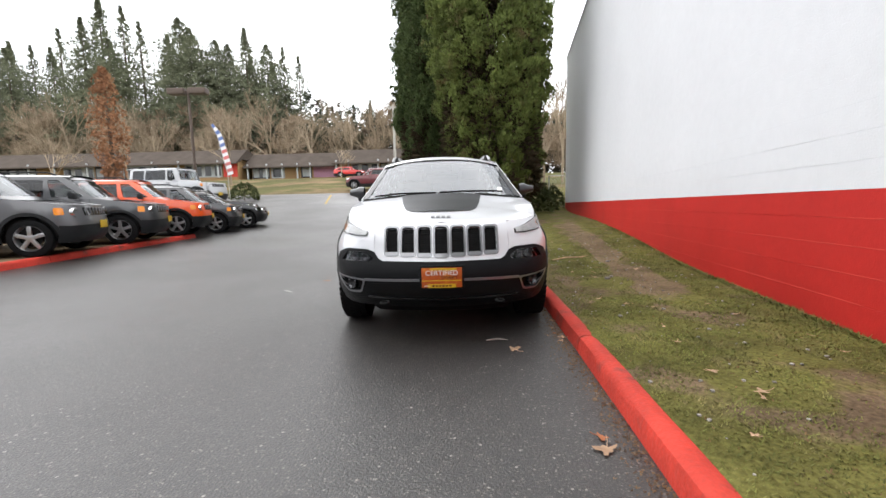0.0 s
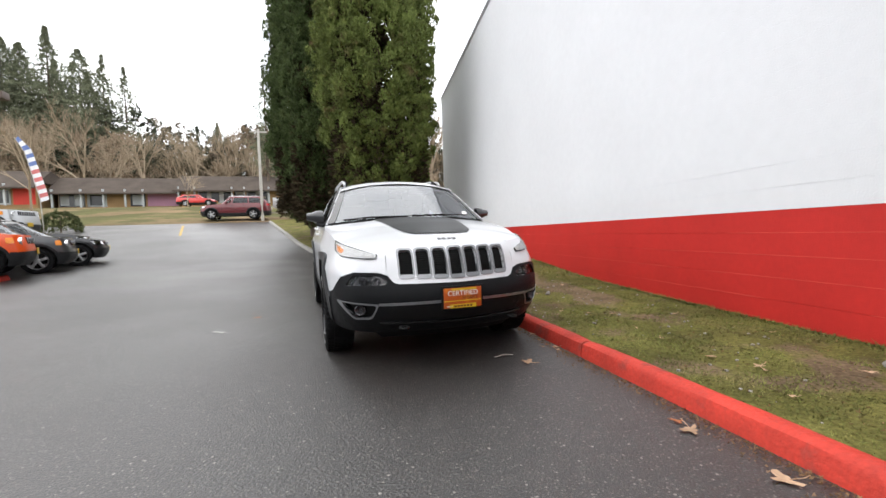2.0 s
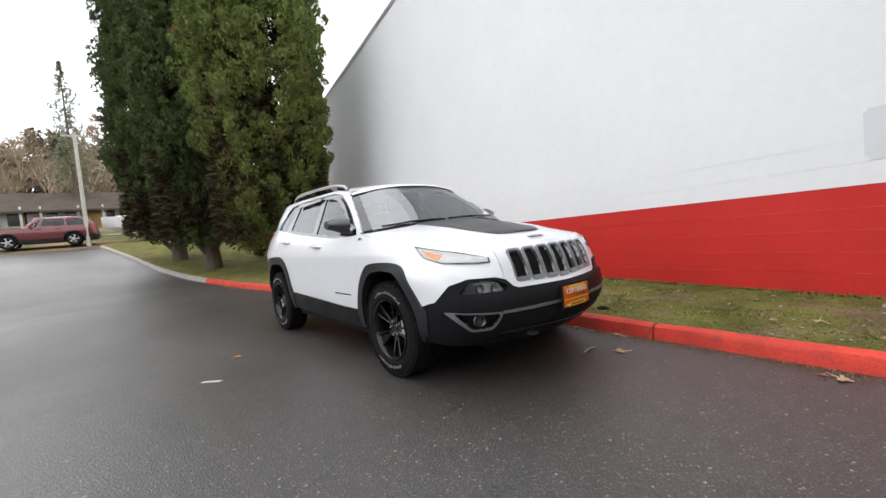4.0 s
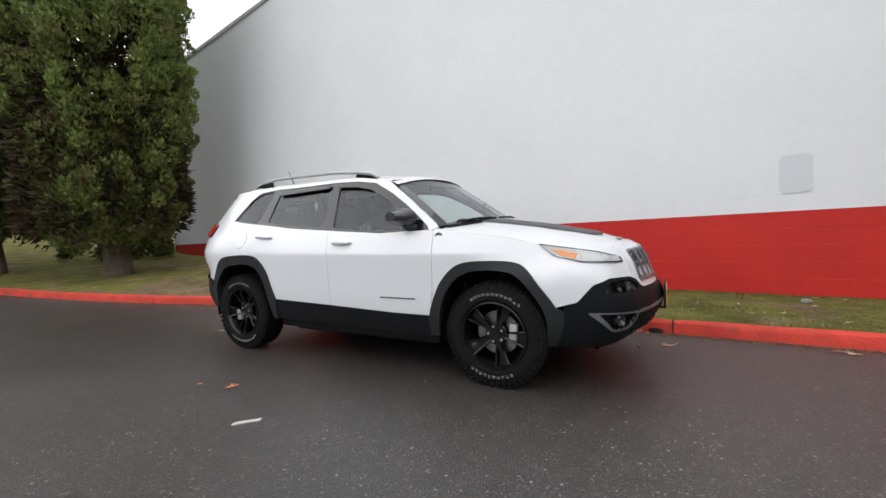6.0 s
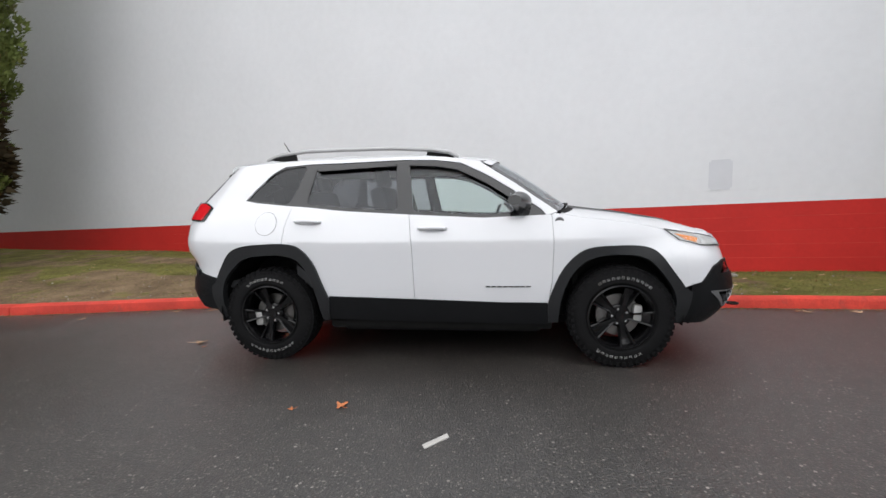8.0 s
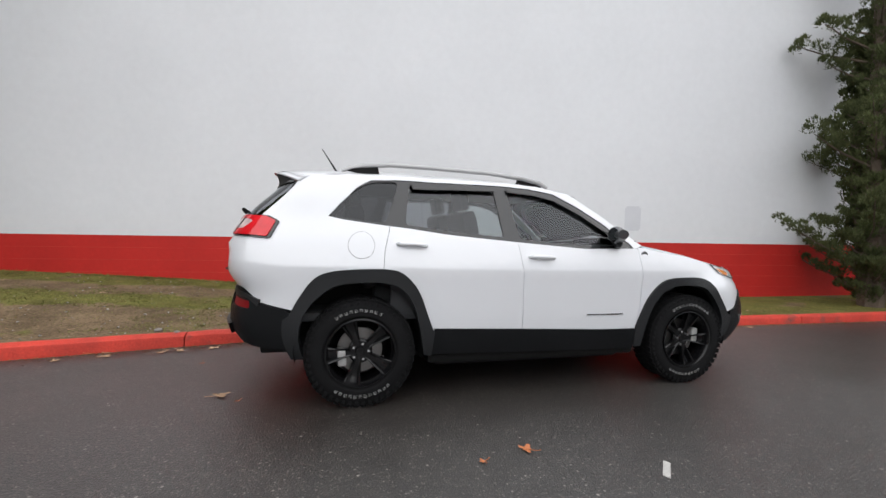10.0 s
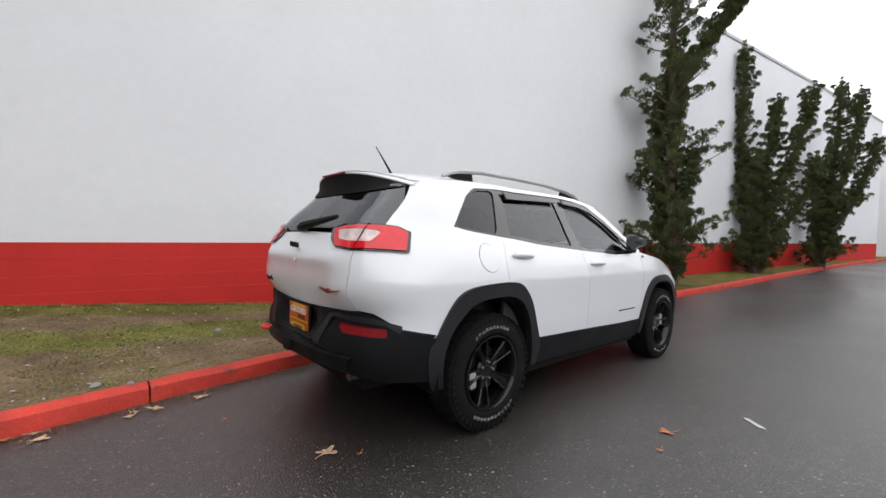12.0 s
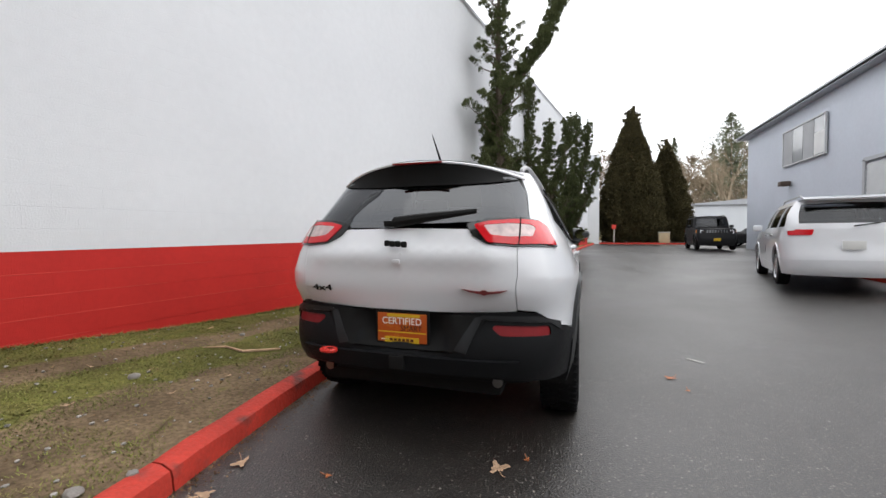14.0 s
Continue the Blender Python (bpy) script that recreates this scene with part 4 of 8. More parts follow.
# headlights: slim amber and clear wedges
for side in (1, -1):
    HL = [(SUV.s_y(-1.655, 0.985), 0.990), (SUV.s_y(-1.80, 0.96), 0.965), (S3(0.70, 0.925), 0.930), (S3(0.555, 0.875), 0.878), (S3(0.56, 0.85), 0.848), (S3(0.64, 0.85), 0.849), (S3(0.78, 0.865), 0.862), (SUV.s_y(-1.75, 0.92), 0.908)]
    head = part("headlight", panel(skin(0.003), HL, (), 0.04, 0.02, (side,)), PLATE_PALE, car, "slim wrap-round headlight with an amber corner")
    AMB = [(SUV.s_y(-1.73, 0.95), 0.953), (SUV.s_y(-1.83, 0.93), 0.936), (SUV.s_y(-1.90, 0.91), 0.915), (SUV.s_y(-1.885, 0.88), 0.886), (SUV.s_y(-1.80, 0.905), 0.909)]
    part("indicator", panel(skin(0.006), AMB, (), 0.04, 0.004, (side,)), AMBER, head, "amber indicator")
    CLR = [(SUV.s_y(-1.76, 0.96), 0.962), (SUV.s_y(-1.85, 0.94), 0.950), (SUV.s_y(-1.93, 0.93), 0.937), (S3(0.70, 0.92), 0.918), (S3(0.58, 0.878), 0.877), (S3(0.65, 0.86), 0.859), (SUV.s_y(-1.915, 0.88), 0.876), (SUV.s_y(-1.912, 0.92), 0.920), (SUV.s_y(-1.84, 0.94), 0.942)]
    part("running_lamp", panel(skin(0.006), CLR, (), 0.04, 0.004, (side,)), PLATE_PALE, head, "clear running lamp")
    mid_s, mid_z = sum(p[0] for p in HL) / len(HL), sum(p[1] for p in HL) / len(HL)
    part("bezel", panel(skin(0.008), HL, [[(mid_s + (a - mid_s) * 0.96, mid_z + (b - mid_z) * 0.88) for a, b in HL]], 0.04, 0.012, (side,)), BLACK_GLOSS, head, "thin black lamp edge")
    part("lens", panel(skin(0.012), HL, (), 0.05, 0.008, (side,), thick=False), GLASS_LAMP, head, "clear lens")

# rear bumper, tailgate and lamps
SR = SUV.s_rear
bump_r = [(1.772, 0.40), (1.768, 0.640), (1.80, 0.657), (SR(0.80, 0.70), 0.690), (SR(0.70, 0.76), 0.758), (SR(0.60, 0.77), 0.765), (SR(0.3, 0.735), 0.752), (RM, 0.748), (RM, 0.445), (SR(0.5, 0.435), 0.435), (SR(0.75, 0.41), 0.41)]
REFL = rounded([(SR(0.765, 0.665), 0.652), (SR(0.755, 0.69), 0.697), (SR(0.50, 0.69), 0.706), (SR(0.485, 0.68), 0.690), (SR(0.53, 0.65), 0.655)], 0.015, 3)
part("rear_bumper", panel(skin(0.012), bump_r, [REFL], 0.05, 0.03, (1, -1)), CLADDING_SHADED, car, "dark grey rear bumper")
part("bumper_lip", panel(skin(0.035), [(SR(0.62, 0.56), 0.545), (RM, 0.55), (RM, 0.47), (SR(0.55, 0.46), 0.47)], (), 0.06, 0.03, (1, -1)), CLADDING_SHADED, car, "dark grey lower bumper lip")
both("bumper_ledge", [(SR(0.80, 0.72), 0.712), (SR(0.70, 0.745), 0.742), (SR(0.44, 0.745), 0.745), (SR(0.40, 0.73), 0.728), (SR(0.47, 0.725), 0.724), (SR(0.75, 0.712), 0.712), (SR(0.80, 0.68), 0.672)], CLADDING, 0.022, (), 0.05, 0.02, "raised bumper ledge over the reflector")
both("bumper_fold", [(SR(0.44, 0.74), 0.738), (SR(0.40, 0.735), 0.735), (SR(0.30, 0.58), 0.585), (SR(0.36, 0.57), 0.57)], CLADDING, 0.020, (), 0.05, 0.02)
both("bumper_reflector", REFL, RED_DARK, 0.004, (), 0.05, 0.02, "long red bumper reflector")
part("rear_valance", panel(skin(-0.02), [(SR(0.72, 0.42), 0.42), (RM, 0.46), (RM, 0.375), (SR(0.66, 0.37), 0.37)], (), 0.08, 0.05, (1, -1)), BLACK_MATT, car)
gate = [(s_gate(0.78) + 2 * G, 0.768), (s_gate(0.9) + 2 * G, 0.9), (s_gate(1.09) + 2 * G, 1.09), (SR(0.60, 1.18), 1.165), (SR(0.33, 1.19), 1.185), (RM, 1.192), (RM, 0.752), (SR(0.3, 0.755), 0.756)]


def gate_place(s, z, d):
    """Tailgate: an upright face with a folded crease below the lamps."""
    p = SUV.at(s, z, -d)
    x = p.x
    p.y += 0.018 * smoothstep(0.95, 1.03, z) * smoothstep(1.10, 1.05, z) * smoothstep(0.6, 0.46, x) - 0.006 * smoothstep(0.93, 0.84, z) * smoothstep(0.54, 0.38, x)
    return p


tailgate = part("tailgate", panel(gate_place, gate, (), 0.045, 0.02, (1, -1)), CAR_WHITE, car, "white tailgate")
# rear screen and spoiler
RG = [(SR(0.655, 1.25), 1.235), (SR(0.60, 1.19), 1.198), (SR(0.3, 1.195), 1.198), (RM, 1.198), (RM, 1.56), (SR(0.45, 1.52), 1.53), (SR(0.555, 1.47), 1.49), (SR(0.61, 1.38), 1.38)]
part("rear_window", panel(skin(-0.004), RG, (), 0.06, 0.004, (1, -1), thick=False), GLASS_REAR, car, "dark heated rear window")
part("rear_window_border", panel(skin(-0.010), RG, [[(SR(0.60, 1.25), 1.245), (SR(0.3, 1.235), 1.232), (RM - 0.001, 1.232), (RM - 0.001, 1.50), (SR(0.42, 1.475), 1.48), (SR(0.53, 1.40), 1.41)]], 0.05, 0.01, (1, -1)), BLACK_GLOSS, car)
rows = []
for j in range(-14, 15):
    k = j / 14
    x = 0.578 * k
    y0, z0 = 1.80 - 0.13 * k * k, 1.610 - 0.074 * abs(k) ** 2.3
    tip = 2.005 - 0.215 * k * k
    zt = 1.577 - 0.030 * k * k - 0.050 * abs(k) ** 3
    rows.append([(x, y0, z0), (x, (y0 + tip) / 2, (z0 + zt) / 2 + 0.008), (x, tip - 0.010, zt + 0.003), (x, tip, zt - 0.005), (x, tip - 0.003, zt - 0.013)])
part("roof_spoiler", grid(rows), CAR_WHITE, car, "white roof spoiler")
under = []
for r in rows:
    x, y, z = r[4]
    zb = 1.440 + 0.052 * (abs(x) / 0.578) ** 4
    foot = SUV.at(SR(abs(x), zb), zb, 0.004)
    under.append([(x, y - 0.001, z + 0.002), (x, 0.55 * y + 0.45 * foot.y - 0.012, 0.55 * z + 0.45 * zb), (x, foot.y + 0.001, zb), (x, foot.y - 0.02, zb)])
part("spoiler_underside", grid(under), BLACK_MATT, car, "black spoiler underside")
part("stop_lamp", box((0.0, 2.000, 1.566), (0.30, 0.012, 0.012), 0.004), RED_DARK, car, "high red stop lamp")
for side in (1, -1):
    TL = rounded([(SR(0.345, 1.20), 1.208), (SR(0.38, 1.155), 1.150), (SR(0.46, 1.12), 1.105), (SR(0.60, 1.10), 1.092), (SUV.s_y(1.90, 1.10), 1.100), (SUV.s_y(1.868, 1.2), 1.213), (SUV.s_y(1.91, 1.24), 1.240), (SR(0.62, 1.245), 1.243), (SR(0.45, 1.235), 1.232)], 0.012, 2)
    lamp = part("tail_lamp", panel(skin(0.010), TL, (), 0.035, 0.03, (side,)), BLACK_GLOSS, car, "red wrap-round tail lamp with a black edge")
    RD = rounded([(SR(0.385, 1.20), 1.202), (SR(0.46, 1.12), 1.113), (SR(0.60, 1.105), 1.101), (SUV.s_y(1.912, 1.11), 1.108), (SUV.s_y(1.882, 1.2), 1.211), (SUV.s_y(1.92, 1.235), 1.232), (SR(0.60, 1.225), 1.228), (SR(0.46, 1.222), 1.218)], 0.012, 2)
    CL = rounded([(SR(0.435, 1.196), 1.198), (SR(0.475, 1.152), 1.150), (SR(0.56, 1.141), 1.139), (SR(0.672, 1.141), 1.141), (SR(0.680, 1.19), 1.190), (SR(0.66, 1.203), 1.203), (SR(0.56, 1.206), 1.206)], 0.010, 2)
    part("red_lens", panel(skin(0.016), RD, [CL], 0.035, 0.006, (side,)), RED_LENS, lamp, "red lens")
    part("reversing_lens", panel(skin(0.014), CL, (), 0.035, 0.006, (side,)), mat("pale reversing lens", (0.52, 0.40, 0.39), 0.28, vary=0.3, scale=25, coat=1) if side == 1 else bpy.data.materials["pale reversing lens"], lamp, "clear reversing lens")
    part("lamp_seam", panel(skin(0.018), [(SR(0.614, 1.10), 1.100), (SR(0.609, 1.10), 1.100), (SR(0.609, 1.23), 1.238), (SR(0.614, 1.23), 1.238)], (), 0.05, 0.006, (side,)), BLACK_MATT, lamp)
# rear wiper, badges, latch
part("rear_wiper", tube([(0.06, 2.167, 1.222), (-0.10, 2.161, 1.243), (-0.40, 2.127, 1.275)], (0.030, 0.024, 0.012), 8), BLACK_MATT, car, "black rear wiper")
part("wiper_pivot", box((0.07, 2.17, 1.215), (0.10, 0.03, 0.035), 0.012), BLACK_MATT, car)
part("gate_latch", box((0.02, 2.240, 1.008), (0.045, 0.010, 0.026), 0.006), CAR_WHITE, car, "small tailgate latch")
for bx, bw, bz in ((0.074, 0.028, 0.002), (0.043, 0.031, -0.002), (0.010, 0.031, -0.002), (-0.024, 0.033, -0.005)):
    part("badge", box((bx, 2.236, 1.108 + bz), (bw, 0.012, 0.034), 0.010), BLACK_MATT, car, "dark badge bar")
WING = mat("red and black wing badge", (0.16, 0.03, 0.03), 0.4, vary=0.5, scale=80)
def wrap_rear(verts, base):
    """Bends flat pieces set at depth base onto the tailgate."""
    for v in verts:
        p = gate_place(SR(abs(v.co.x), v.co.z), v.co.z, -(v.co.y - base))
        v.co.x, v.co.y, v.co.z = math.copysign(p.x, v.co.x), p.y, p.z


bm = prism([(-0.340, 0.872), (-0.40, 0.864), (-0.435, 0.862), (-0.446, 0.870), (-0.464, 0.870), (-0.475, 0.862), (-0.51, 0.864), (-0.570, 0.872), (-0.53, 0.858), (-0.472, 0.850), (-0.455, 0.843), (-0.438, 0.850), (-0.38, 0.858)], 2.206, 2.222, "y")
wrap_rear(bm.verts, 2.206)
part("wing_badge", bm, WING, car, "dark red winged badge")


def lettering(name, text, size, m, material, parent, depth=0.002, label="", align="CENTER"):
    """Raised letters in the built-in font, as a mesh."""
    cu = bpy.data.curves.new(name, "FONT")
    cu.body, cu.size, cu.extrude, cu.align_x, cu.align_y = text, size, depth, align, "CENTER"
    tmp = bpy.data.objects.new(name, cu)
    scene.collection.objects.link(tmp)
    bpy.context.view_layer.update()
    me = bpy.data.meshes.new_from_object(tmp.evaluated_get(bpy.context.evaluated_depsgraph_get()))
    bpy.data.objects.remove(tmp)
    me.materials.clear()
    me.materials.append(material)
    ob = new(name, me)
    ob.parent = parent
    ob.matrix_local = m
    if label:
        ob["label"] = label
    return ob


REAR_FACE = lambda x, y, z: Matrix.Translation((x, y, z)) @ Matrix(((-1, 0, 0, 0), (0, 0, 1, 0), (0, 1, 0, 0), (0, 0, 0, 1)))
FRONT_FACE = lambda x, y, z: Matrix.Translation((x, y, z)) @ Matrix(((1, 0, 0, 0), (0, 0, -1, 0), (0, 1, 0, 0), (0, 0, 0, 1)))
letters = lettering("badge_letters", "4x4", 0.058, Matrix.Identity(4), BLACK_MATT, car, 0.004, "black 4x4 letters")
letters.data.transform(REAR_FACE(0.485, 2.203, 0.848) @ Matrix.Diagonal((1.5, 0.85, 1, 1)))
wrap_rear(letters.data.vertices, 2.203)
# dealer plates, front and back
PLATE_ORANGE = mat("orange plate", (0.44, 0.085, 0.013), 0.40, vary=0.06, scale=12, second=(0.62, 0.20, 0.018), spots=0.2, spot_scale=10)
PLATE_YELLOW = mat("yellow plate print", (0.62, 0.40, 0.02), 0.4, vary=0.05, scale=12)
PLATE_WHITE = mat("white plate print", (0.80, 0.78, 0.74), 0.4, vary=0.04, scale=12)
PLATE_DARK = mat("dark brown plate print", (0.10, 0.022, 0.01), 0.4, vary=0.05, scale=12)


def dealer_plate(face, y, z, out):
    """Dealer's plate: orange card with yellow bands in a black frame."""
    fr = part("plate_frame", box((0, y, z), (0.318, 0.014, 0.178), 0.006), BLACK_MATT, car, "black plate frame")
    plate = part("dealer_plate", box((0, y + out * 0.008, z), (0.286, 0.006, 0.146), 0.002), PLATE_ORANGE, car, "orange and yellow dealer plate")
    f = y + out * 0.0125
    for cx, cz, w, h in ((-0.01, 0.063, 0.19, 0.015), (0.0, -0.060, 0.20, 0.028), (0.0, -0.022, 0.282, 0.006)):
        part("plate_band", box((out * cx, f, z + cz), (w, 0.002, h)), PLATE_YELLOW, plate, smooth=False)
    lettering("plate_word", "CERTIFIED", 0.050, face(0, f + out * 0.001, z + 0.034), PLATE_WHITE, plate, 0.001, "white word on the plate")
    lettering("plate_word", "SMART", 0.040, face(0.055 if out < 0 else -0.055, f + out * 0.001, z - 0.002), PLATE_DARK, plate, 0.001, "dark word on the plate")
    for k in range(6):
        part("plate_print", box((-0.06 + 0.024 * k, f + out * 0.002, z - 0.060), (0.017, 0.0015, 0.013)), PLATE_DARK, plate, smooth=False)
    part("plate_strip", box((0.10 * out, f, z - 0.060), (0.045, 0.002, 0.006)), PLATE_WHITE, plate, smooth=False)


dealer_plate(FRONT_FACE, -2.392, 0.562, -1)
dealer_plate(REAR_FACE, 2.228, 0.668, 1)
part("plate_recess", panel(skin(0.0165), [(SR(0.47, 0.745), 0.742), (RM, 0.744), (RM, 0.570), (SR(0.34, 0.575), 0.575)], (), 0.06, 0.01, (1, -1)), BLACK_MATT, car)
part("rear_tow_hook", tube([(0.42 + 0.042 * math.cos(a), 2.295 + 0.03 * math.sin(a), 0.535) for a in (2 * math.pi * k / 14 for k in range(15))], 0.013, 8), mat("red tow hook", (0.62, 0.03, 0.02), 0.4, vary=0.1, scale=20), car, "red rear tow hook")
part("hitch_receiver", box((0.0, 2.30, 0.505), (0.085, 0.05, 0.075), 0.01), BLACK_MATT, car, "square hitch receiver")
part("exhaust_tip", tube([(-0.50, 2.0, 0.395), (-0.505, 2.15, 0.395)], (0.026, 0.027), 16), STEEL, car, "round exhaust tip")
part("exhaust_tip", tube([(0.50, 2.0, 0.395), (0.505, 2.15, 0.395)], (0.026, 0.027), 16), STEEL, car, "round exhaust tip")

MIRROR_CAP = mat("dark grey mirror shell", (0.030, 0.031, 0.033), 0.28, vary=0.08, scale=6, coat=0.5)
MIRROR_GLASS = mat("mirror glass", (0.16, 0.17, 0.18), 0.05, metal=1.0, vary=0.03, scale=8)
RAIL = mat("grey painted rail", (0.40, 0.40, 0.405), 0.4, metal=0.25, vary=0.05, scale=8)
# handles, fuel flap, mirrors, rails, aerial, badges
for side in (1, -1):
    for y, z in ((1.015, 1.092), (0.015, 1.030)):
        x = SUV.width(z, y)
        h = part("door_handle", tube([(side * (x - 0.012), y - 0.115, z - 0.004), (side * (x + 0.020), y - 0.09, z), (side * (x + 0.028), y, z + 0.004), (side * (x + 0.020), y + 0.09, z + 0.003), (side * (x - 0.012), y + 0.115, z)], (0.008, 0.014, 0.016, 0.014, 0.008), 10), CAR_WHITE, car, "white pull handle")
        bm = panel(skin(0.0035), rounded([(y - 0.075, z - 0.022), (y - 0.075, z + 0.034), (y + 0.075, z + 0.036), (y + 0.075, z - 0.018)], 0.025, 3), (), 0.05, 0.004, (side,))
        part("handle_cup", bm, CAR_WHITE, h)
    mz, my = 1.205, -0.62
    bm = bmesh.new()
    rows = []
    for i in range(9):
        t = i / 8
        x = 0.845 + 0.165 * t
        hh, yy = 0.070 * (1 - 0.35 * t ** 3) * (0.72 + 0.28 * math.sin(math.pi * min(1, t + 0.35))), 0.085 * (1 - 0.4 * t ** 2)
        yc, zc = my - 0.02 + 0.05 * t, mz + 0.012 * t
        rows.append([(side * x, yc + (yy * math.cos(a) if math.cos(a) < 0 else 0.045 * math.cos(a)), zc + hh * math.sin(a)) for a in (2 * math.pi * k / 20 for k in range(21))])
    bm = grid(rows)
    ends = [[v for v in bm.verts if abs(abs(v.co.x) - e) < 1e-5] for e in (1.010,)]
    bmesh.ops.contextual_create(bm, geom=[e for e in bm.edges if e.is_boundary and abs(abs(e.verts[0].co.x) - 1.010) < 1e-4 and abs(abs(e.verts[1].co.x) - 1.010) < 1e-4])
    bmesh.ops.recalc_face_normals(bm, faces=bm.faces)
    mir = part("door_mirror", bm, MIRROR_CAP, car, "dark grey door mirror")
    part("mirror_glass", prism([(side * (0.86 + 0.065 + 0.062 * math.cos(a)), mz + 0.01 + 0.052 * math.sin(a)) for a in (2 * math.pi * k / 20 for k in range(20))], my + 0.048, my + 0.054, "y"), MIRROR_GLASS, mir, "mirror glass")
    part("mirror_arm", tube([(side * 0.80, -0.70, 1.128), (side * 0.87, -0.66, 1.135), (side * 0.90, -0.64, 1.150)], (0.028, 0.026, 0.03), 10), CLADDING, mir)
    rail = part("roof_rail", tube([(side * 0.575, -0.17, 1.560), (side * 0.572, -0.10, 1.598), (side * 0.57, 0.05, 1.625), (side * 0.565, 0.35, 1.650), (side * 0.56, 0.8, 1.657), (side * 0.555, 1.15, 1.648), (side * 0.55, 1.35, 1.628), (side * 0.545, 1.45, 1.602), (side * 0.542, 1.50, 1.585)], (0.014, 0.018, 0.018, 0.017, 0.017, 0.018, 0.02, 0.018, 0.012), 10), RAIL, car, "grey roof rail")
    for ya, yb in ((-0.13, 0.10), (1.22, 1.46)):
        part("rail_foot", prism([(ya, 1.555), (yb, 1.585), (yb - 0.03, 1.645 if ya < 0 else 1.60), (ya + 0.02, 1.60 if ya < 0 else 1.65)], side * 0.552 - 0.012, side * 0.552 + 0.012, "x"), BLACK_MATT, rail, "black rail foot")
    for y, z in ((-0.385 - 0.042 * k, 0.598) for k in range(8)):
        p = SUV.at(y, z, 0.003)
        part("name_bar", box((side * p.x, y - 0.012, z), (0.006, 0.034, 0.009), 0.002), BLACK_MATT, car)
    bm = revolve(((0.0, 0.0), (0.004, 0.028), (0.006, 0.030), (0.0, 0.034)), 20, "x", closed=False)
    bmesh.ops.transform(bm, matrix=Matrix.Translation((side * (SUV.width(1.075, -0.91) + 0.0), -0.92, 1.06)) @ Matrix.Diagonal((side, 1, 1, 1)), verts=bm.verts)
    part("round_badge", bm, SATIN, car, "small round badge on the wing")
ring = lambda r: [(1.362 + r * math.cos(a), 1.078 + r * 1.03 * math.sin(a)) for a in (2 * math.pi * k / 28 for k in range(28))]
part("fuel_flap", panel(skin(0.0025), ring(0.086), (), 0.06, 0.003, (-1,)), CAR_WHITE, car, "round white fuel flap")
part("fuel_flap_gap", panel(skin(0.0008), ring(0.0885), [ring(0.0865)], 0.05, 0.002, (-1,)), BLACK_MATT, car)
part("aerial", tube([(0.0, 1.52, 1.63), (0.0, 1.54, 1.665), (0.025, 1.655, 1.84)], (0.02, 0.009, 0.003), 8), BLACK_MATT, car, "short black roof aerial")


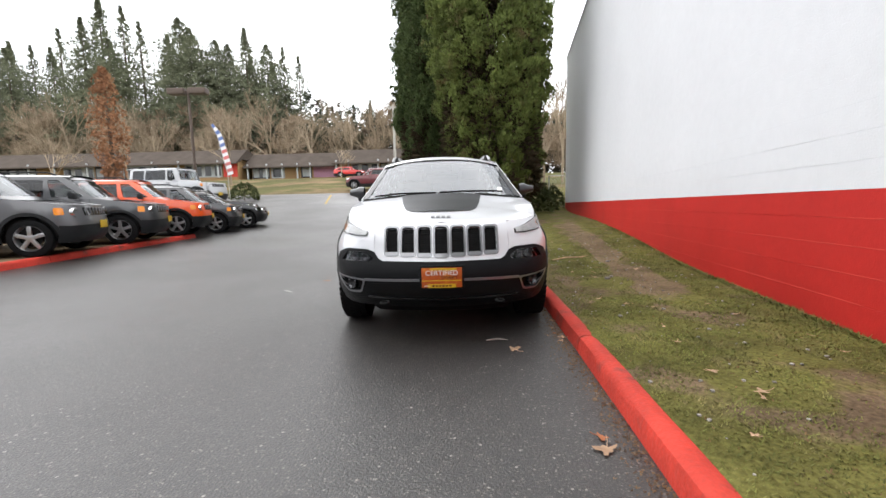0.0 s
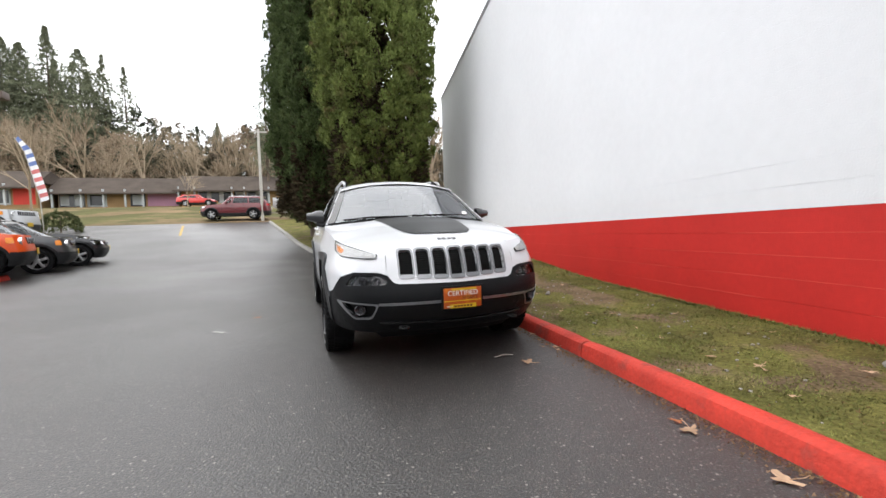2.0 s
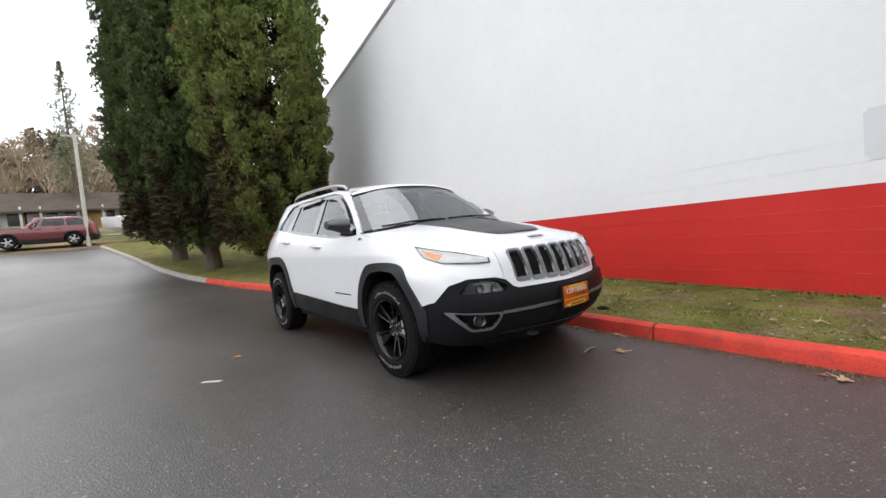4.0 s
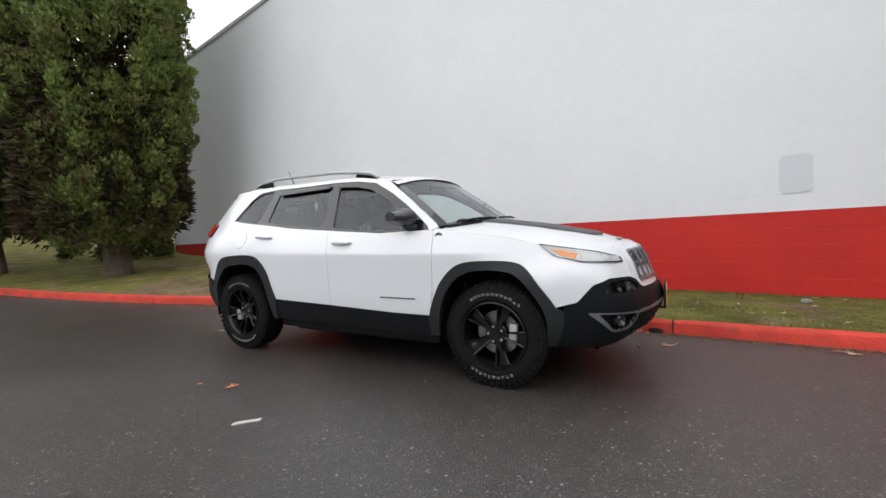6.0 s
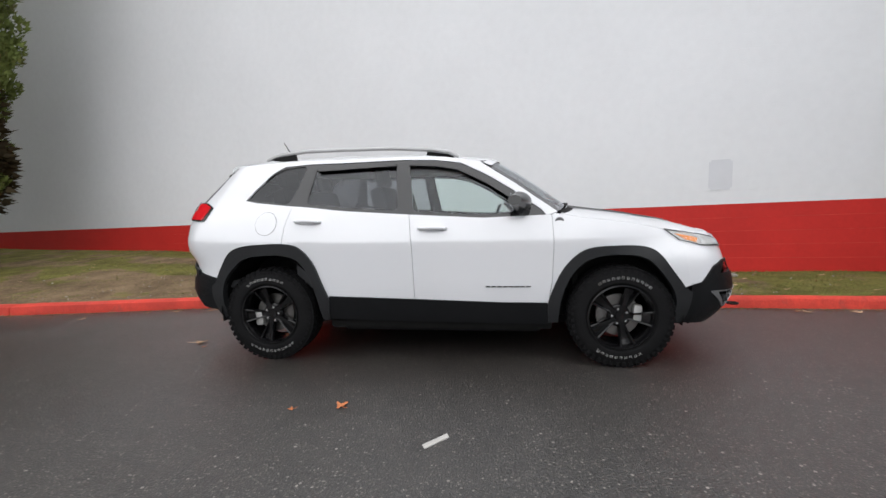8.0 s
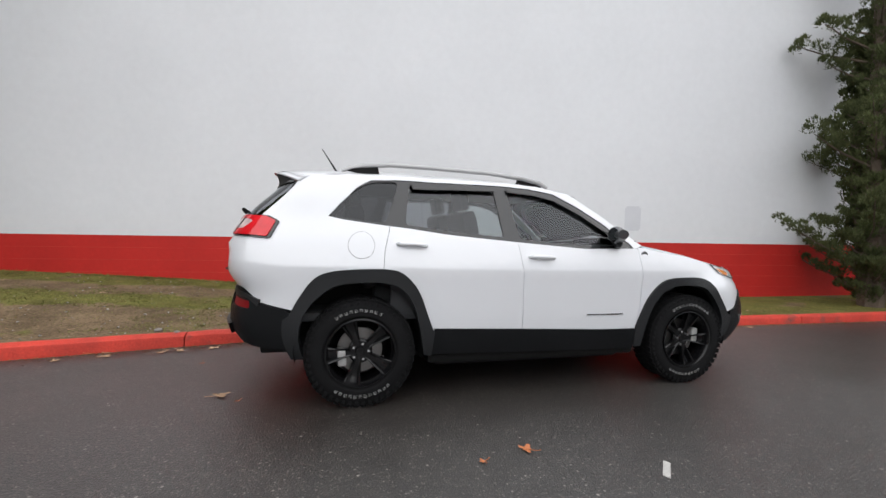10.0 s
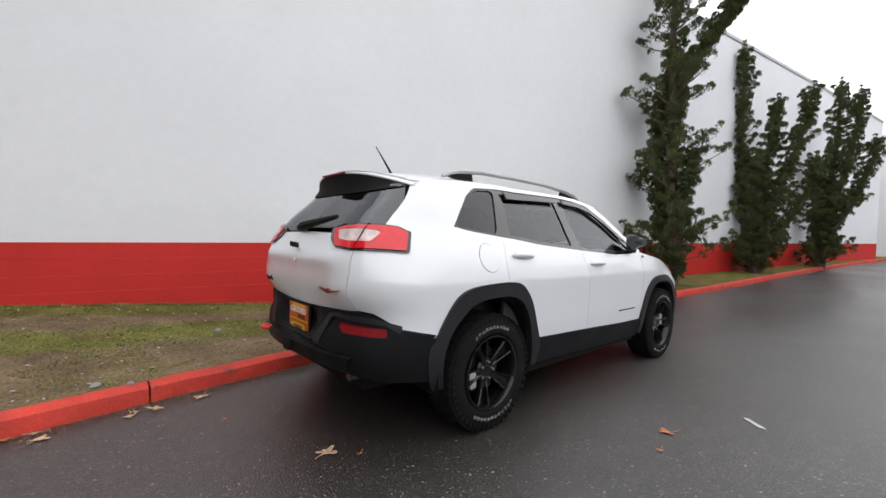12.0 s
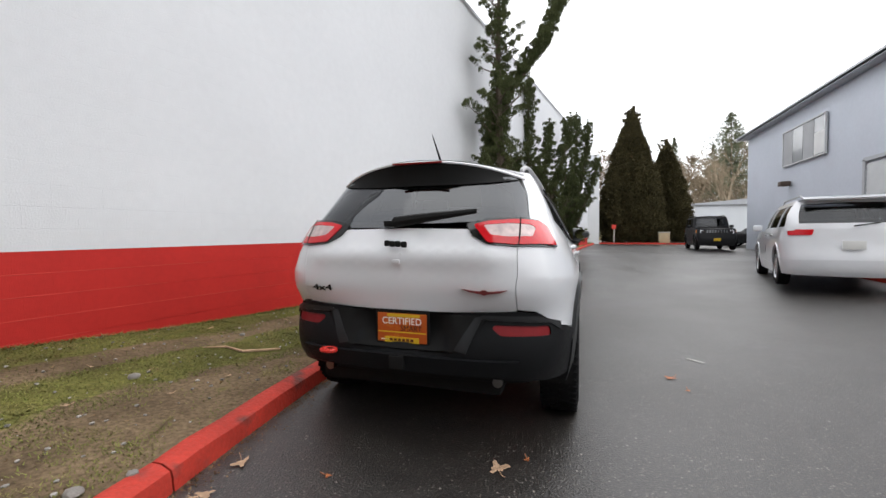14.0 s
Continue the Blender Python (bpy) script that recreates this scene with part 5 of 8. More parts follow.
# wheels
def wheel_set():
    """One wheel at the origin, its face towards -x."""
    hub = new("wheel")
    R, w = TYRE_R, 0.118
    prof = [(w - 0.02, 0.232), (w, 0.255), (w + 0.003, 0.30), (w - 0.010, 0.335), (w - 0.028, R - 0.008), (0.0, R - 0.004), (-w + 0.028, R - 0.008), (-w + 0.010, 0.335), (-w - 0.003, 0.30), (-w, 0.255), (-w + 0.02, 0.232), (0, 0.225)]
    bm = revolve(prof, 56)
    tyre = part("tyre", bm, RUBBER, hub, "black all-terrain tyre")
    bm = bmesh.new()
    for k in range(48):
        a = 2 * math.pi * k / 48
        for x, off, sx in ((-0.084, 0, 0.046), (-0.028, 0.5, 0.046), (0.028, 0, 0.046), (0.084, 0.5, 0.046)):
            m = Matrix.Rotation(a + off * 2 * math.pi / 48, 4, "X") @ Matrix.Translation((x, 0, R - 0.004 - (0.004 if abs(x) > 0.05 else 0)))
            r = bmesh.ops.create_cube(bm, size=1.0, matrix=m @ Matrix.Rotation(0.25 if x > 0 else -0.25, 4, "Z") @ Matrix.Diagonal((sx, 0.034, 0.009, 1)))
        for x in (-w + 0.004, w - 0.004):
            m = Matrix.Rotation(a, 4, "X") @ Matrix.Translation((x, 0, R - 0.034))
            bmesh.ops.create_cube(bm, size=1.0, matrix=m @ Matrix.Diagonal((0.003, 0.024, 0.022, 1)))
    part("tread", bm, RUBBER, tyre, smooth=False)
    for start, count in ((-36, 12), (150, 10)):
        bm = bmesh.new()
        for k in range(count):
            a = radians(start + 6.6 * k)
            m = Matrix.Rotation(a, 4, "X") @ Matrix.Translation((-w - 0.002, 0, 0.292))
            for dy, dz, sy, sz in ((-0.007, 0, 0.0022, 0.018), (0.006, 0, 0.0022, 0.018), (0, 0.008 if k % 2 else -0.008, 0.014, 0.0022)):
                bmesh.ops.create_cube(bm, size=1.0, matrix=m @ Matrix.Translation((0, dy, dz)) @ Matrix.Diagonal((0.004, sy, sz, 1)))
        part("sidewall_marks", bm, LETTER_WHITE, tyre, "white outlined sidewall marks", smooth=False)
    rim = part("rim", revolve(((-0.108, 0.236), (-0.116, 0.238), (-0.118, 0.228), (-0.10, 0.218), (-0.03, 0.205), (0.09, 0.20), (0.10, 0.232), (0.10, 0.236)), 56, closed=False), RIM_BLACK, hub, "gloss black five-spoke alloy rim")
    bm = revolve(((-0.06, 0.0), (-0.062, 0.030), (-0.056, 0.034), (-0.058, 0.072), (-0.05, 0.082), (-0.03, 0.085)), 30, closed=False)
    part("hub_boss", bm, RIM_BLACK, rim)
    for k in range(5):
        rot = Matrix.Rotation(radians(90 + 72 * k), 4, "X")
        rows = []
        for t in (0.0, 0.25, 0.5, 0.75, 1.0):
            r = 0.055 + 0.172 * t
            hw = 0.024 + 0.040 * t ** 1.3
            xf = -0.058 - 0.045 * t ** 0.8
            dip = 0.034 * smoothstep(0.10, 0.45, t)
            rows.append([(xf + 0.045, -hw, r), (xf + 0.006, -hw * 0.97, r), (xf, -hw * 0.84, r), (xf + 0.004, -hw * 0.66, r), (xf + dip, -hw * 0.52, r), (xf + dip * 0.9, 0.0, r), (xf + dip, hw * 0.52, r), (xf + 0.004, hw * 0.66, r), (xf, hw * 0.84, r), (xf + 0.006, hw * 0.97, r), (xf + 0.045, hw, r)])
        bm = grid(rows)
        bmesh.ops.transform(bm, matrix=rot, verts=bm.verts)
        part("spoke", bm, RIM_BLACK, rim)
        nut = bmesh.new()
        bmesh.ops.create_cone(nut, cap_ends=True, segments=6, radius1=0.0105, radius2=0.009, depth=0.02, matrix=Matrix.Rotation(radians(54 + 72 * k), 4, "X") @ Matrix.Translation((-0.062, 0, 0.055)) @ Matrix.Rotation(radians(-90), 4, "Y"))
        part("wheel_nut", nut, CHROME, rim)
    part("brake_disc", revolve(((-0.012, 0.06), (-0.012, 0.155), (0.012, 0.155), (0.012, 0.06)), 40), STEEL, hub, "bare steel brake disc")
    part("brake_caliper", box((-0.035, -0.125, 0.03), (0.06, 0.06, 0.12), 0.015), CALIPER, hub, "bare metal brake caliper")
    return hub


proto = wheel_set()
proto.parent = car
for k, (x, y, side) in enumerate(((-0.825, HUB_F, -1), (-0.825, HUB_R, -1), (0.825, HUB_F, 1), (0.825, HUB_R, 1))):
    m = pose(x, y, HUB_Z + 0.003, 4 + 172 * k, 0, 0) if side < 0 else Matrix.Translation((x, y, HUB_Z + 0.003)) @ Matrix.Rotation(math.pi, 4, "Z") @ Matrix.Rotation(0.4 * k, 4, "X")
    if k == 0:
        proto.matrix_basis = m
    else:
        copy_thing(proto, m)
# wheel wells, floor and running gear
for y in (HUB_F, HUB_R):
    for side in (1, -1):
        rows = []
        for i in range(19):
            a = radians(-12 + 204 * i / 18)
            rows.append([(side * x, y + 0.435 * math.cos(a), HUB_Z + 0.03 + 0.435 * math.sin(a)) for x in (0.50, 0.62, 0.75, 0.875)])
        bm = grid(rows)
        part("wheel_well", bm, BLACK_MATT, car)
        part("well_back", prism([(y + 0.435 * math.cos(radians(a)), HUB_Z + 0.03 + 0.435 * math.sin(radians(a))) for a in range(-12, 193, 12)], side * 0.50 - 0.004, side * 0.50 + 0.004, "x"), BLACK_MATT, car)
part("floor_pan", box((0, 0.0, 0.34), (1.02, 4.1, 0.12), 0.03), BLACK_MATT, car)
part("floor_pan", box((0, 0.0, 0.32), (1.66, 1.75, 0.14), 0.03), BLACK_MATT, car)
# black boxes added out of view to block red bounce light beneath the car
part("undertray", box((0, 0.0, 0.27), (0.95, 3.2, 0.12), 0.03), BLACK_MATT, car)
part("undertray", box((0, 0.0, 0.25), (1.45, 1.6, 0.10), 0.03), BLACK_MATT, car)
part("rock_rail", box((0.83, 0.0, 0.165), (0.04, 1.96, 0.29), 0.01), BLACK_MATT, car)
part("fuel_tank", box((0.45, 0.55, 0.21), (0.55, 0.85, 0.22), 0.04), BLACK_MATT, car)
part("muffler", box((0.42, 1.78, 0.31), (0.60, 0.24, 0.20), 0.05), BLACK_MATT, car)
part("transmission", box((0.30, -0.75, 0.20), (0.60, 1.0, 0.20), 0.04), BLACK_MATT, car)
# one more added blocker, behind the far front wheel
for y in (HUB_F + 0.47,):
    part("mud_flap", box((0.80, y, 0.20), (0.22, 0.012, 0.34), 0.004), BLACK_MATT, car)
part("axle", tube([(-0.75, HUB_R, 0.33), (0.75, HUB_R, 0.33)], 0.035, 8), BLACK_MATT, car)
part("axle", tube([(-0.75, HUB_F, 0.33), (0.75, HUB_F, 0.33)], 0.03, 8), BLACK_MATT, car)


# cabin seen through the glass
def seat(x, y, width, parent):
    s = part("seat", box((x, y, 0.72), (width, 0.50, 0.16), 0.05), SEAT, parent, "black seat")
    bm = box((0, 0, 0.30), (width * 0.96, 0.13, 0.62), 0.05)
    bmesh.ops.transform(bm, matrix=Matrix.Translation((x, y + 0.26, 0.76)) @ Matrix.Rotation(radians(-14), 4, "X"), verts=bm.verts)
    part("seat_back", bm, SEAT, s)
    for hx in ((x,) if width < 0.8 else (x - 0.38, x + 0.38)):
        bm = box((0, 0, 0.70), (0.26, 0.09, 0.17), 0.04)
        bmesh.ops.transform(bm, matrix=Matrix.Translation((hx, y + 0.26, 0.76)) @ Matrix.Rotation(radians(-12), 4, "X"), verts=bm.verts)
        part("headrest", bm, SEAT, s)


for x in (-0.38, 0.38):
    seat(x, 0.12, 0.52, car)
seat(0, 1.0, 1.25, car)
part("dashboard", prism([(-1.02, 0.85), (-1.02, 1.12), (-0.80, 1.135), (-0.58, 1.09), (-0.50, 1.0), (-0.55, 0.80)], -0.74, 0.74, "x"), SEAT, car, "black dashboard")
bm = revolve([(0.016 * math.cos(a), 0.185 + 0.016 * math.sin(a)) for a in (2 * math.pi * k / 8 for k in range(8))], 32, "x")
add_box(bm, (0, 0, 0), (0.03, 0.34, 0.05), 0.01)
bmesh.ops.transform(bm, matrix=Matrix.Translation((0.38, -0.42, 1.03)) @ Matrix.Rotation(radians(25), 4, "X") @ Matrix.Rotation(radians(90), 4, "Z"), verts=bm.verts)
part("steering_wheel", bm, SEAT, car, "black steering wheel")
part("rear_mirror", box((0.0, -0.42, 1.46), (0.23, 0.03, 0.06), 0.012), BLACK_GLOSS, car)
part("headlining", box((0, 0.72, 1.515), (1.10, 2.1, 0.02), 0.008), HEADLINER, car, "pale headlining")
part("cabin_floor", box((0, 0.55, 0.60), (1.60, 2.9, 0.06), 0.02), SEAT, car)
part("bulkhead", box((0, -1.05, 0.80), (1.45, 0.04, 0.60), 0.01), BLACK_MATT, car)
part("engine_cover", box((0, -1.55, 0.62), (0.98, 0.95, 0.35), 0.03), BLACK_MATT, car)
for side in (1, -1):
    part("door_card", box((side * 0.80, 0.15, 0.85), (0.03, 2.0, 0.50), 0.01), SEAT, car)
part("windscreen_sticker", box((0.60, -0.93, 1.215), (0.05, 0.004, 0.05), 0.0, Matrix.Rotation(radians(-48), 4, "X")), PLATE_WHITE, car)


def draw_out(ob):
    """Stretches a body part to fit the camera's views; wheels keep their own size."""
    m = ob.matrix_basis
    back = m.inverted()
    for v in ob.data.vertices:
        p = m @ v.co
        x, y, z = abs(p.x), p.y, p.z
        p.x *= 1.03 + 0.010 * smoothstep(0.9, 2.0, y) + 0.04 * smoothstep(1.24, 1.42, z) * smoothstep(1.4, 1.85, y)
        p.y += (0.03 + 0.055 * smoothstep(0.12, 0.62, x)) * smoothstep(1.72, 2.05, y) * smoothstep(0.72, 0.86, z) * (1 - 0.7 * smoothstep(1.26, 1.48, z))
        if not ob.name.startswith(("plate_frame", "dealer_plate", "plate_band", "plate_word", "plate_print", "plate_strip")):
            p.y -= 0.075 * smoothstep(2.05, 2.15, y) * smoothstep(0.30, 0.20, x) * smoothstep(0.55, 0.60, z) * smoothstep(0.752, 0.735, z)
        p.z += 0.022 * smoothstep(1.80, 2.10, y) * smoothstep(0.70, 0.84, z) + 0.012 * smoothstep(0.7, 1.1, y) * smoothstep(0.55, 0.70, z) + 0.010 * smoothstep(0.62, 0.92, p.z) + 0.032 * smoothstep(1.10, 1.58, p.z)
        v.co = back @ p
    for child in ob.children:
        draw_out(child)


for ob in car.children:
    if not ob.name.startswith("wheel") or ob.name.startswith(("wheel_arch", "wheel_well")):
        draw_out(ob)
car.matrix_world = Matrix.Translation((0.018, 0.0, 0.0))


# ================= planting =================
BARK = mat("grey brown bark", (0.10, 0.075, 0.055), 0.9, vary=0.3, grain=0.2, scale=3, bump=0.02, bump_scale=18)
CEDAR_LIGHT = mat("yellow-green cedar sprays", (0.122, 0.152, 0.040), 0.75, vary=0.45, scale=1.8, rand=0.22, spec=0.2, second=(0.12, 0.085, 0.04), spots=0.1, spot_scale=1.1)
CEDAR_INNER = mat("brown inner cedar twigs with gap shade", (0.050, 0.038, 0.022), 0.85, vary=0.3, scale=1.5, rand=0.3, spec=0.1)
CEDAR = mat("cedar sprays", (0.062, 0.088, 0.028), 0.75, vary=0.4, scale=1.8, rand=0.22, spec=0.25)
JUNIPER = mat("juniper foliage", (0.076, 0.090, 0.036), 0.8, vary=0.4, scale=1.6, rand=0.25, spec=0.2)
CONE_GREEN = mat("dark cypress foliage", (0.070, 0.060, 0.028), 0.85, vary=0.3, scale=0.6, rand=0.4, spec=0.15)
# far needles, with distance haze put into the paler colour
FIR = mat("fir needles paled by haze", (0.175, 0.190, 0.125), 0.9, vary=0.3, scale=0.15, rand=0.35, spec=0.1)
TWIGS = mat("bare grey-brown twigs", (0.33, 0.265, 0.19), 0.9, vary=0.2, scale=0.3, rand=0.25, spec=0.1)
DRY_LEAF = mat("withered brown leaves", (0.30, 0.155, 0.085), 0.85, vary=0.3, scale=1.5, rand=0.4, spec=0.1)


class Tri:
    """Collects loose triangles quickly."""
    def __init__(self):
        self.v, self.f = [], []

    def spray(self, p, d, size, rng, leaves=6, spread=0.9):
        """A fan of pointed leaflets from p towards d."""
        b = len(self.v)
        d = d.normalized()
        side = d.cross(Vector((rng.uniform(-1, 1), rng.uniform(-1, 1), rng.uniform(-1, 1)))).normalized()
        up = d.cross(side)
        self.v.append(tuple(p))
        for k in range(leaves):
            a = (k / (leaves - 1) - 0.5) * 2 * spread
            ln = size * rng.uniform(0.6, 1.1) * (1 - 0.25 * abs(a))
            q = p + (d * math.cos(a) + side * math.sin(a)) * ln + up * rng.uniform(-0.25, 0.25) * size
            w = (side * math.cos(a) - d * math.sin(a)) * size * 0.12
            m = p + (q - p) * 0.55
            i = len(self.v)
            self.v += [tuple(m - w), tuple(q), tuple(m + w)]
            self.f += [(b, i, i + 1), (b, i + 1, i + 2)]

    def mesh(self, name, material, parent, label=""):
        me = bpy.data.meshes.new(name)
        me.from_pydata(self.v, [], self.f)
        me.materials.append(material)
        ob = new(name, me)
        ob.parent = parent
        if label:
            ob["label"] = label
        return ob


def clump(t, c, r, n, size, rng, out=None, leaves=5):
    """A tuft of sprays round c, mostly towards the outside."""
    for _ in range(n):
        d = Vector((rng.gauss(0, 1), rng.gauss(0, 1), rng.gauss(0, 1))).normalized()
        if out is not None:
            d = (d + out * 0.9).normalized()
        t.spray(c + d * r * rng.uniform(0.25, 0.8), (d + Vector((0, 0, 0.45))).normalized(), size * rng.uniform(0.7, 1.2), rng, leaves)


def leaf_mass(name, material, parent, centres, axes, radius, per, size, seed, label="", width=0.30, shell=False):
    """Many tufts in one mesh: each centre carries a tuft of small pointed leaves that stand out round its axis."""
    rs = np.random.RandomState(seed)
    c = np.repeat(np.asarray(centres, float), per, 0)
    ax = np.repeat(np.asarray(axes, float), per, 0)
    r = np.repeat(np.asarray(radius, float), per)[:, None]
    unit = lambda v: v / np.maximum(np.linalg.norm(v, axis=1, keepdims=True), 1e-9)
    n = len(c)
    d = unit(unit(rs.normal(size=(n, 3))) + 0.75 * unit(ax))
    p = c + d * r * (0.35 + 0.65 * rs.rand(n, 1) ** 0.6)
    if shell:
        p = c + d * r * (0.78 + 0.27 * rs.rand(n, 1))
        grow = unit(0.55 * d + np.array((0, 0, 0.8)) + 0.35 * unit(ax) + 0.42 * rs.normal(size=(n, 3)))
        side = unit(np.cross(grow, d + 0.35 * rs.normal(size=(n, 3))))
    else:
        grow = unit(d + 0.6 * unit(ax) + 0.35 * rs.normal(size=(n, 3)))
        side = unit(np.cross(grow, rs.normal(size=(n, 3))))
    ln = size * (0.6 + 0.8 * rs.rand(n, 1))
    v = np.empty((n, 3, 3))
    v[:, 0], v[:, 1], v[:, 2] = p - side * ln * width, p + grow * ln, p + side * ln * width
    me = bpy.data.meshes.new(name)
    me.vertices.add(3 * n)
    me.vertices.foreach_set("co", v.ravel())
    me.loops.add(3 * n)
    me.loops.foreach_set("vertex_index", np.arange(3 * n, dtype=np.int32))
    me.polygons.add(n)
    me.polygons.foreach_set("loop_start", np.arange(0, 3 * n, 3, dtype=np.int32))
    me.update(calc_edges=True)
    me.materials.append(material)
    ob = new(name, me)
    if parent:
        ob.parent = parent
    if label:
        ob["label"] = label
    return ob


def cedar(x, y, z, h, r, seed, base=0.8, leaf=CEDAR, per=70):
    """A tall blunt column of upswept plumes, each a rounded tuft of scale-leaf sprays, over a forked trunk."""
    rng = random.Random(seed)
    tree = thing("cedar_tree", "tall dense green cedar standing on the lawn", "tree", "cedars by the wall", at=Matrix.Translation((x, y, z)))
    bm = tube([(0, 0, -0.3), (0.05, 0, 0.0), (0.02, 0.03, 1.2), (0, 0, h * 0.5), (0, 0, h * 0.93)], (0.42, 0.32, 0.24, 0.16, 0.03), 10)
    for k in range(5):
        a = k * 1.3 + seed
        add_tube(bm, [(0, 0, 0.25), (0.5 * math.cos(a), 0.5 * math.sin(a), 0.9 + 0.2 * k), (0.9 * math.cos(a), 0.9 * math.sin(a), 2.0 + 0.3 * k)], (0.12, 0.08, 0.04), 6)
    part("trunk", bm, BARK, tree, "brown forked trunk")
    cs, axs, rs = [], [], []
    plumes = int(92 * h * r / 2.2)
    for i in range(plumes):
        u = (i + rng.random()) / plumes
        zz = base + (h - base) * u
        prof = r * min(1.0, 0.62 + 1.3 * u) * (1 - max(0, u - 0.55) ** 2 * 2.6)
        a = i * 2.39996 + rng.uniform(-0.35, 0.35)
        bulge = noise.noise((1.9 * math.cos(a), 1.9 * math.sin(a), zz * 0.8 + seed)) + 0.5 * noise.noise((5 * math.cos(a), 5 * math.sin(a), zz * 1.7 + seed))
        rr = prof * (0.88 + 0.26 * bulge) * rng.uniform(0.88, 1.03)
        if rng.random() < 0.10:
            rr *= 0.8
        big = rng.uniform(0.17, 0.31)
        out = Vector((math.cos(a), math.sin(a), 0))
        for k in range(3):
            c = out * (rr - 0.16 * (2 - k)) + Vector((rng.gauss(0, 0.05), rng.gauss(0, 0.05), zz + 0.17 * (k - 1)))
            cs.append(tuple(c))
            axs.append((out.x, out.y, 0.55))
            rs.append(big * (0.85, 1.0, 0.62)[k])
    leaf_mass("crown", leaf, tree, cs, axs, rs, per, 0.085, seed, "dense green scale-leaf crown with lumpy outline", width=0.34, shell=True)
    # inner twigs: brown, their colour also darkened for the shade between plumes
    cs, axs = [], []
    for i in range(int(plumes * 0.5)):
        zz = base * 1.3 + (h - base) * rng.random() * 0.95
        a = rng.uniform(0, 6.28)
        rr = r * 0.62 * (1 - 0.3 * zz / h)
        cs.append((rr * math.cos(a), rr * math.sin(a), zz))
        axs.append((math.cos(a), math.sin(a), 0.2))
    leaf_mass("inner_crown", CEDAR_INNER, tree, cs, axs, [0.45] * len(cs), 50, 0.17, seed + 50, "brown inner twigs, gap shade in the colour")
    return tree


cedar(1.80, 10.2, 0.36, 13.6, 2.30, 1, 0.8, CEDAR_LIGHT)
cedar(0.28, 13.4, 0.45, 14.0, 2.05, 2, 1.0, CEDAR, 60)
cedar(-0.42, 16.6, 0.78, 13.6, 2.15, 3, 1.0, CEDAR, 50)


def juniper(x, y, z, limbs, seed, label):
    """An upright twisted juniper: leaning limbs set with separate dark tufts."""
    rng = random.Random(seed)
    tree = thing("juniper_tree", label, "tree", "junipers against the wall", at=Matrix.Translation((x, y, z)))
    bm = bmesh.new()
    cs, axs, rs = [], [], []
    for (lx, ly, top, start, width) in limbs:
        pts = [Vector((lx * math.sin(1.5708 * max(0, k - start) / (1 - start)) ** 1.1 + 0.10 * math.sin(5 * k + seed), ly * k ** 1.3 + 0.1 * math.cos(4 * k), -0.2 * (k == 0) + top * k)) for k in (0, 0.2, 0.4, 0.6, 0.8, 1.0)]
        add_tube(bm, pts, (0.16, 0.13, 0.10, 0.07, 0.045, 0.015), 7)
        n = int(top * 16)
        for i in range(n):
            k = max(start * 0.8, 0.04) + (0.96 - max(start * 0.8, 0.04)) * ((i + rng.random()) / n)
            f = k * 5
            j = min(4, int(f))
            p = pts[j].lerp(pts[j + 1], f - j)
            a = i * 2.39996 + rng.uniform(-0.5, 0.5)
            layer = 0.52 + 0.48 * math.sin(k * top * 3.6 + seed + 0.8 * math.cos(a))
            reach = width * (1.0 - 0.80 * k) * rng.uniform(0.30, 1.0) * layer
            q = p + Vector((reach * math.cos(a), reach * math.sin(a), 0.42 * reach + 0.05))
            add_tube(bm, [p, p.lerp(q, 0.6) + Vector((0, 0, -0.05)), q], (0.022, 0.014, 0.005), 4)
            out = Vector((math.cos(a), math.sin(a), 0.8))
            m = max(2, int(reach / 0.16))
            for w_ in range(m + 1):
                v = w_ / m
                if v < 0.25 and rng.random() < 0.5:
                    continue
                c = p.lerp(q, v) + Vector((rng.gauss(0, 0.05), rng.gauss(0, 0.05), rng.gauss(0.03, 0.05)))
                cs.append(tuple(c))
                axs.append(tuple(out))
                rs.append(rng.uniform(0.06, 0.125))
            for w_ in range(3):
                v = rng.uniform(0.5, 1.0)
                b = a + rng.uniform(-0.9, 0.9)
                c = p.lerp(q, v) + Vector((0.16 * math.cos(b), 0.16 * math.sin(b), 0.12))
                cs.append(tuple(c))
                axs.append((0.4 * math.cos(b), 0.4 * math.sin(b), 1))
                rs.append(rng.uniform(0.05, 0.10))
        for tip in range(5):
            cs.append(tuple(pts[-1] + Vector((0, 0, 0.1 - 0.14 * tip))))
            axs.append((0, 0, 1))
            rs.append(0.06 + 0.02 * tip)
    part("trunk", bm, BARK, tree, "twisted limbs")
    leaf_mass("crown", JUNIPER, tree, cs, axs, rs, 80, 0.056, seed, "ragged dark green tufts with gaps", width=0.17, shell=True)
    return tree


juniper(1.20, -7.3, 0.20, [(0.0, 0.1, 10.4, 0, 1.80), (-1.7, -0.4, 7.9, 0.60, 0.36), (0.3, 0.05, 4.5, 0, 1.05), (-0.4, 0.0, 3.2, 0, 0.95)], 11, "tall ragged dark juniper on the lawn against the wall")
juniper(0.62, -12.9, 0.30, [(0.50, 0.6, 7.2, 0.05, 0.85), (-0.25, -0.3, 5.6, 0.1, 0.60), (-1.05, -0.7, 5.9, 0.1, 0.70), (0.1, 0.3, 3.8, 0, 1.5), (-1.2, -0.9, 3.4, 0.05, 0.8)], 12, "many-stemmed twisted dark juniper on the lawn")
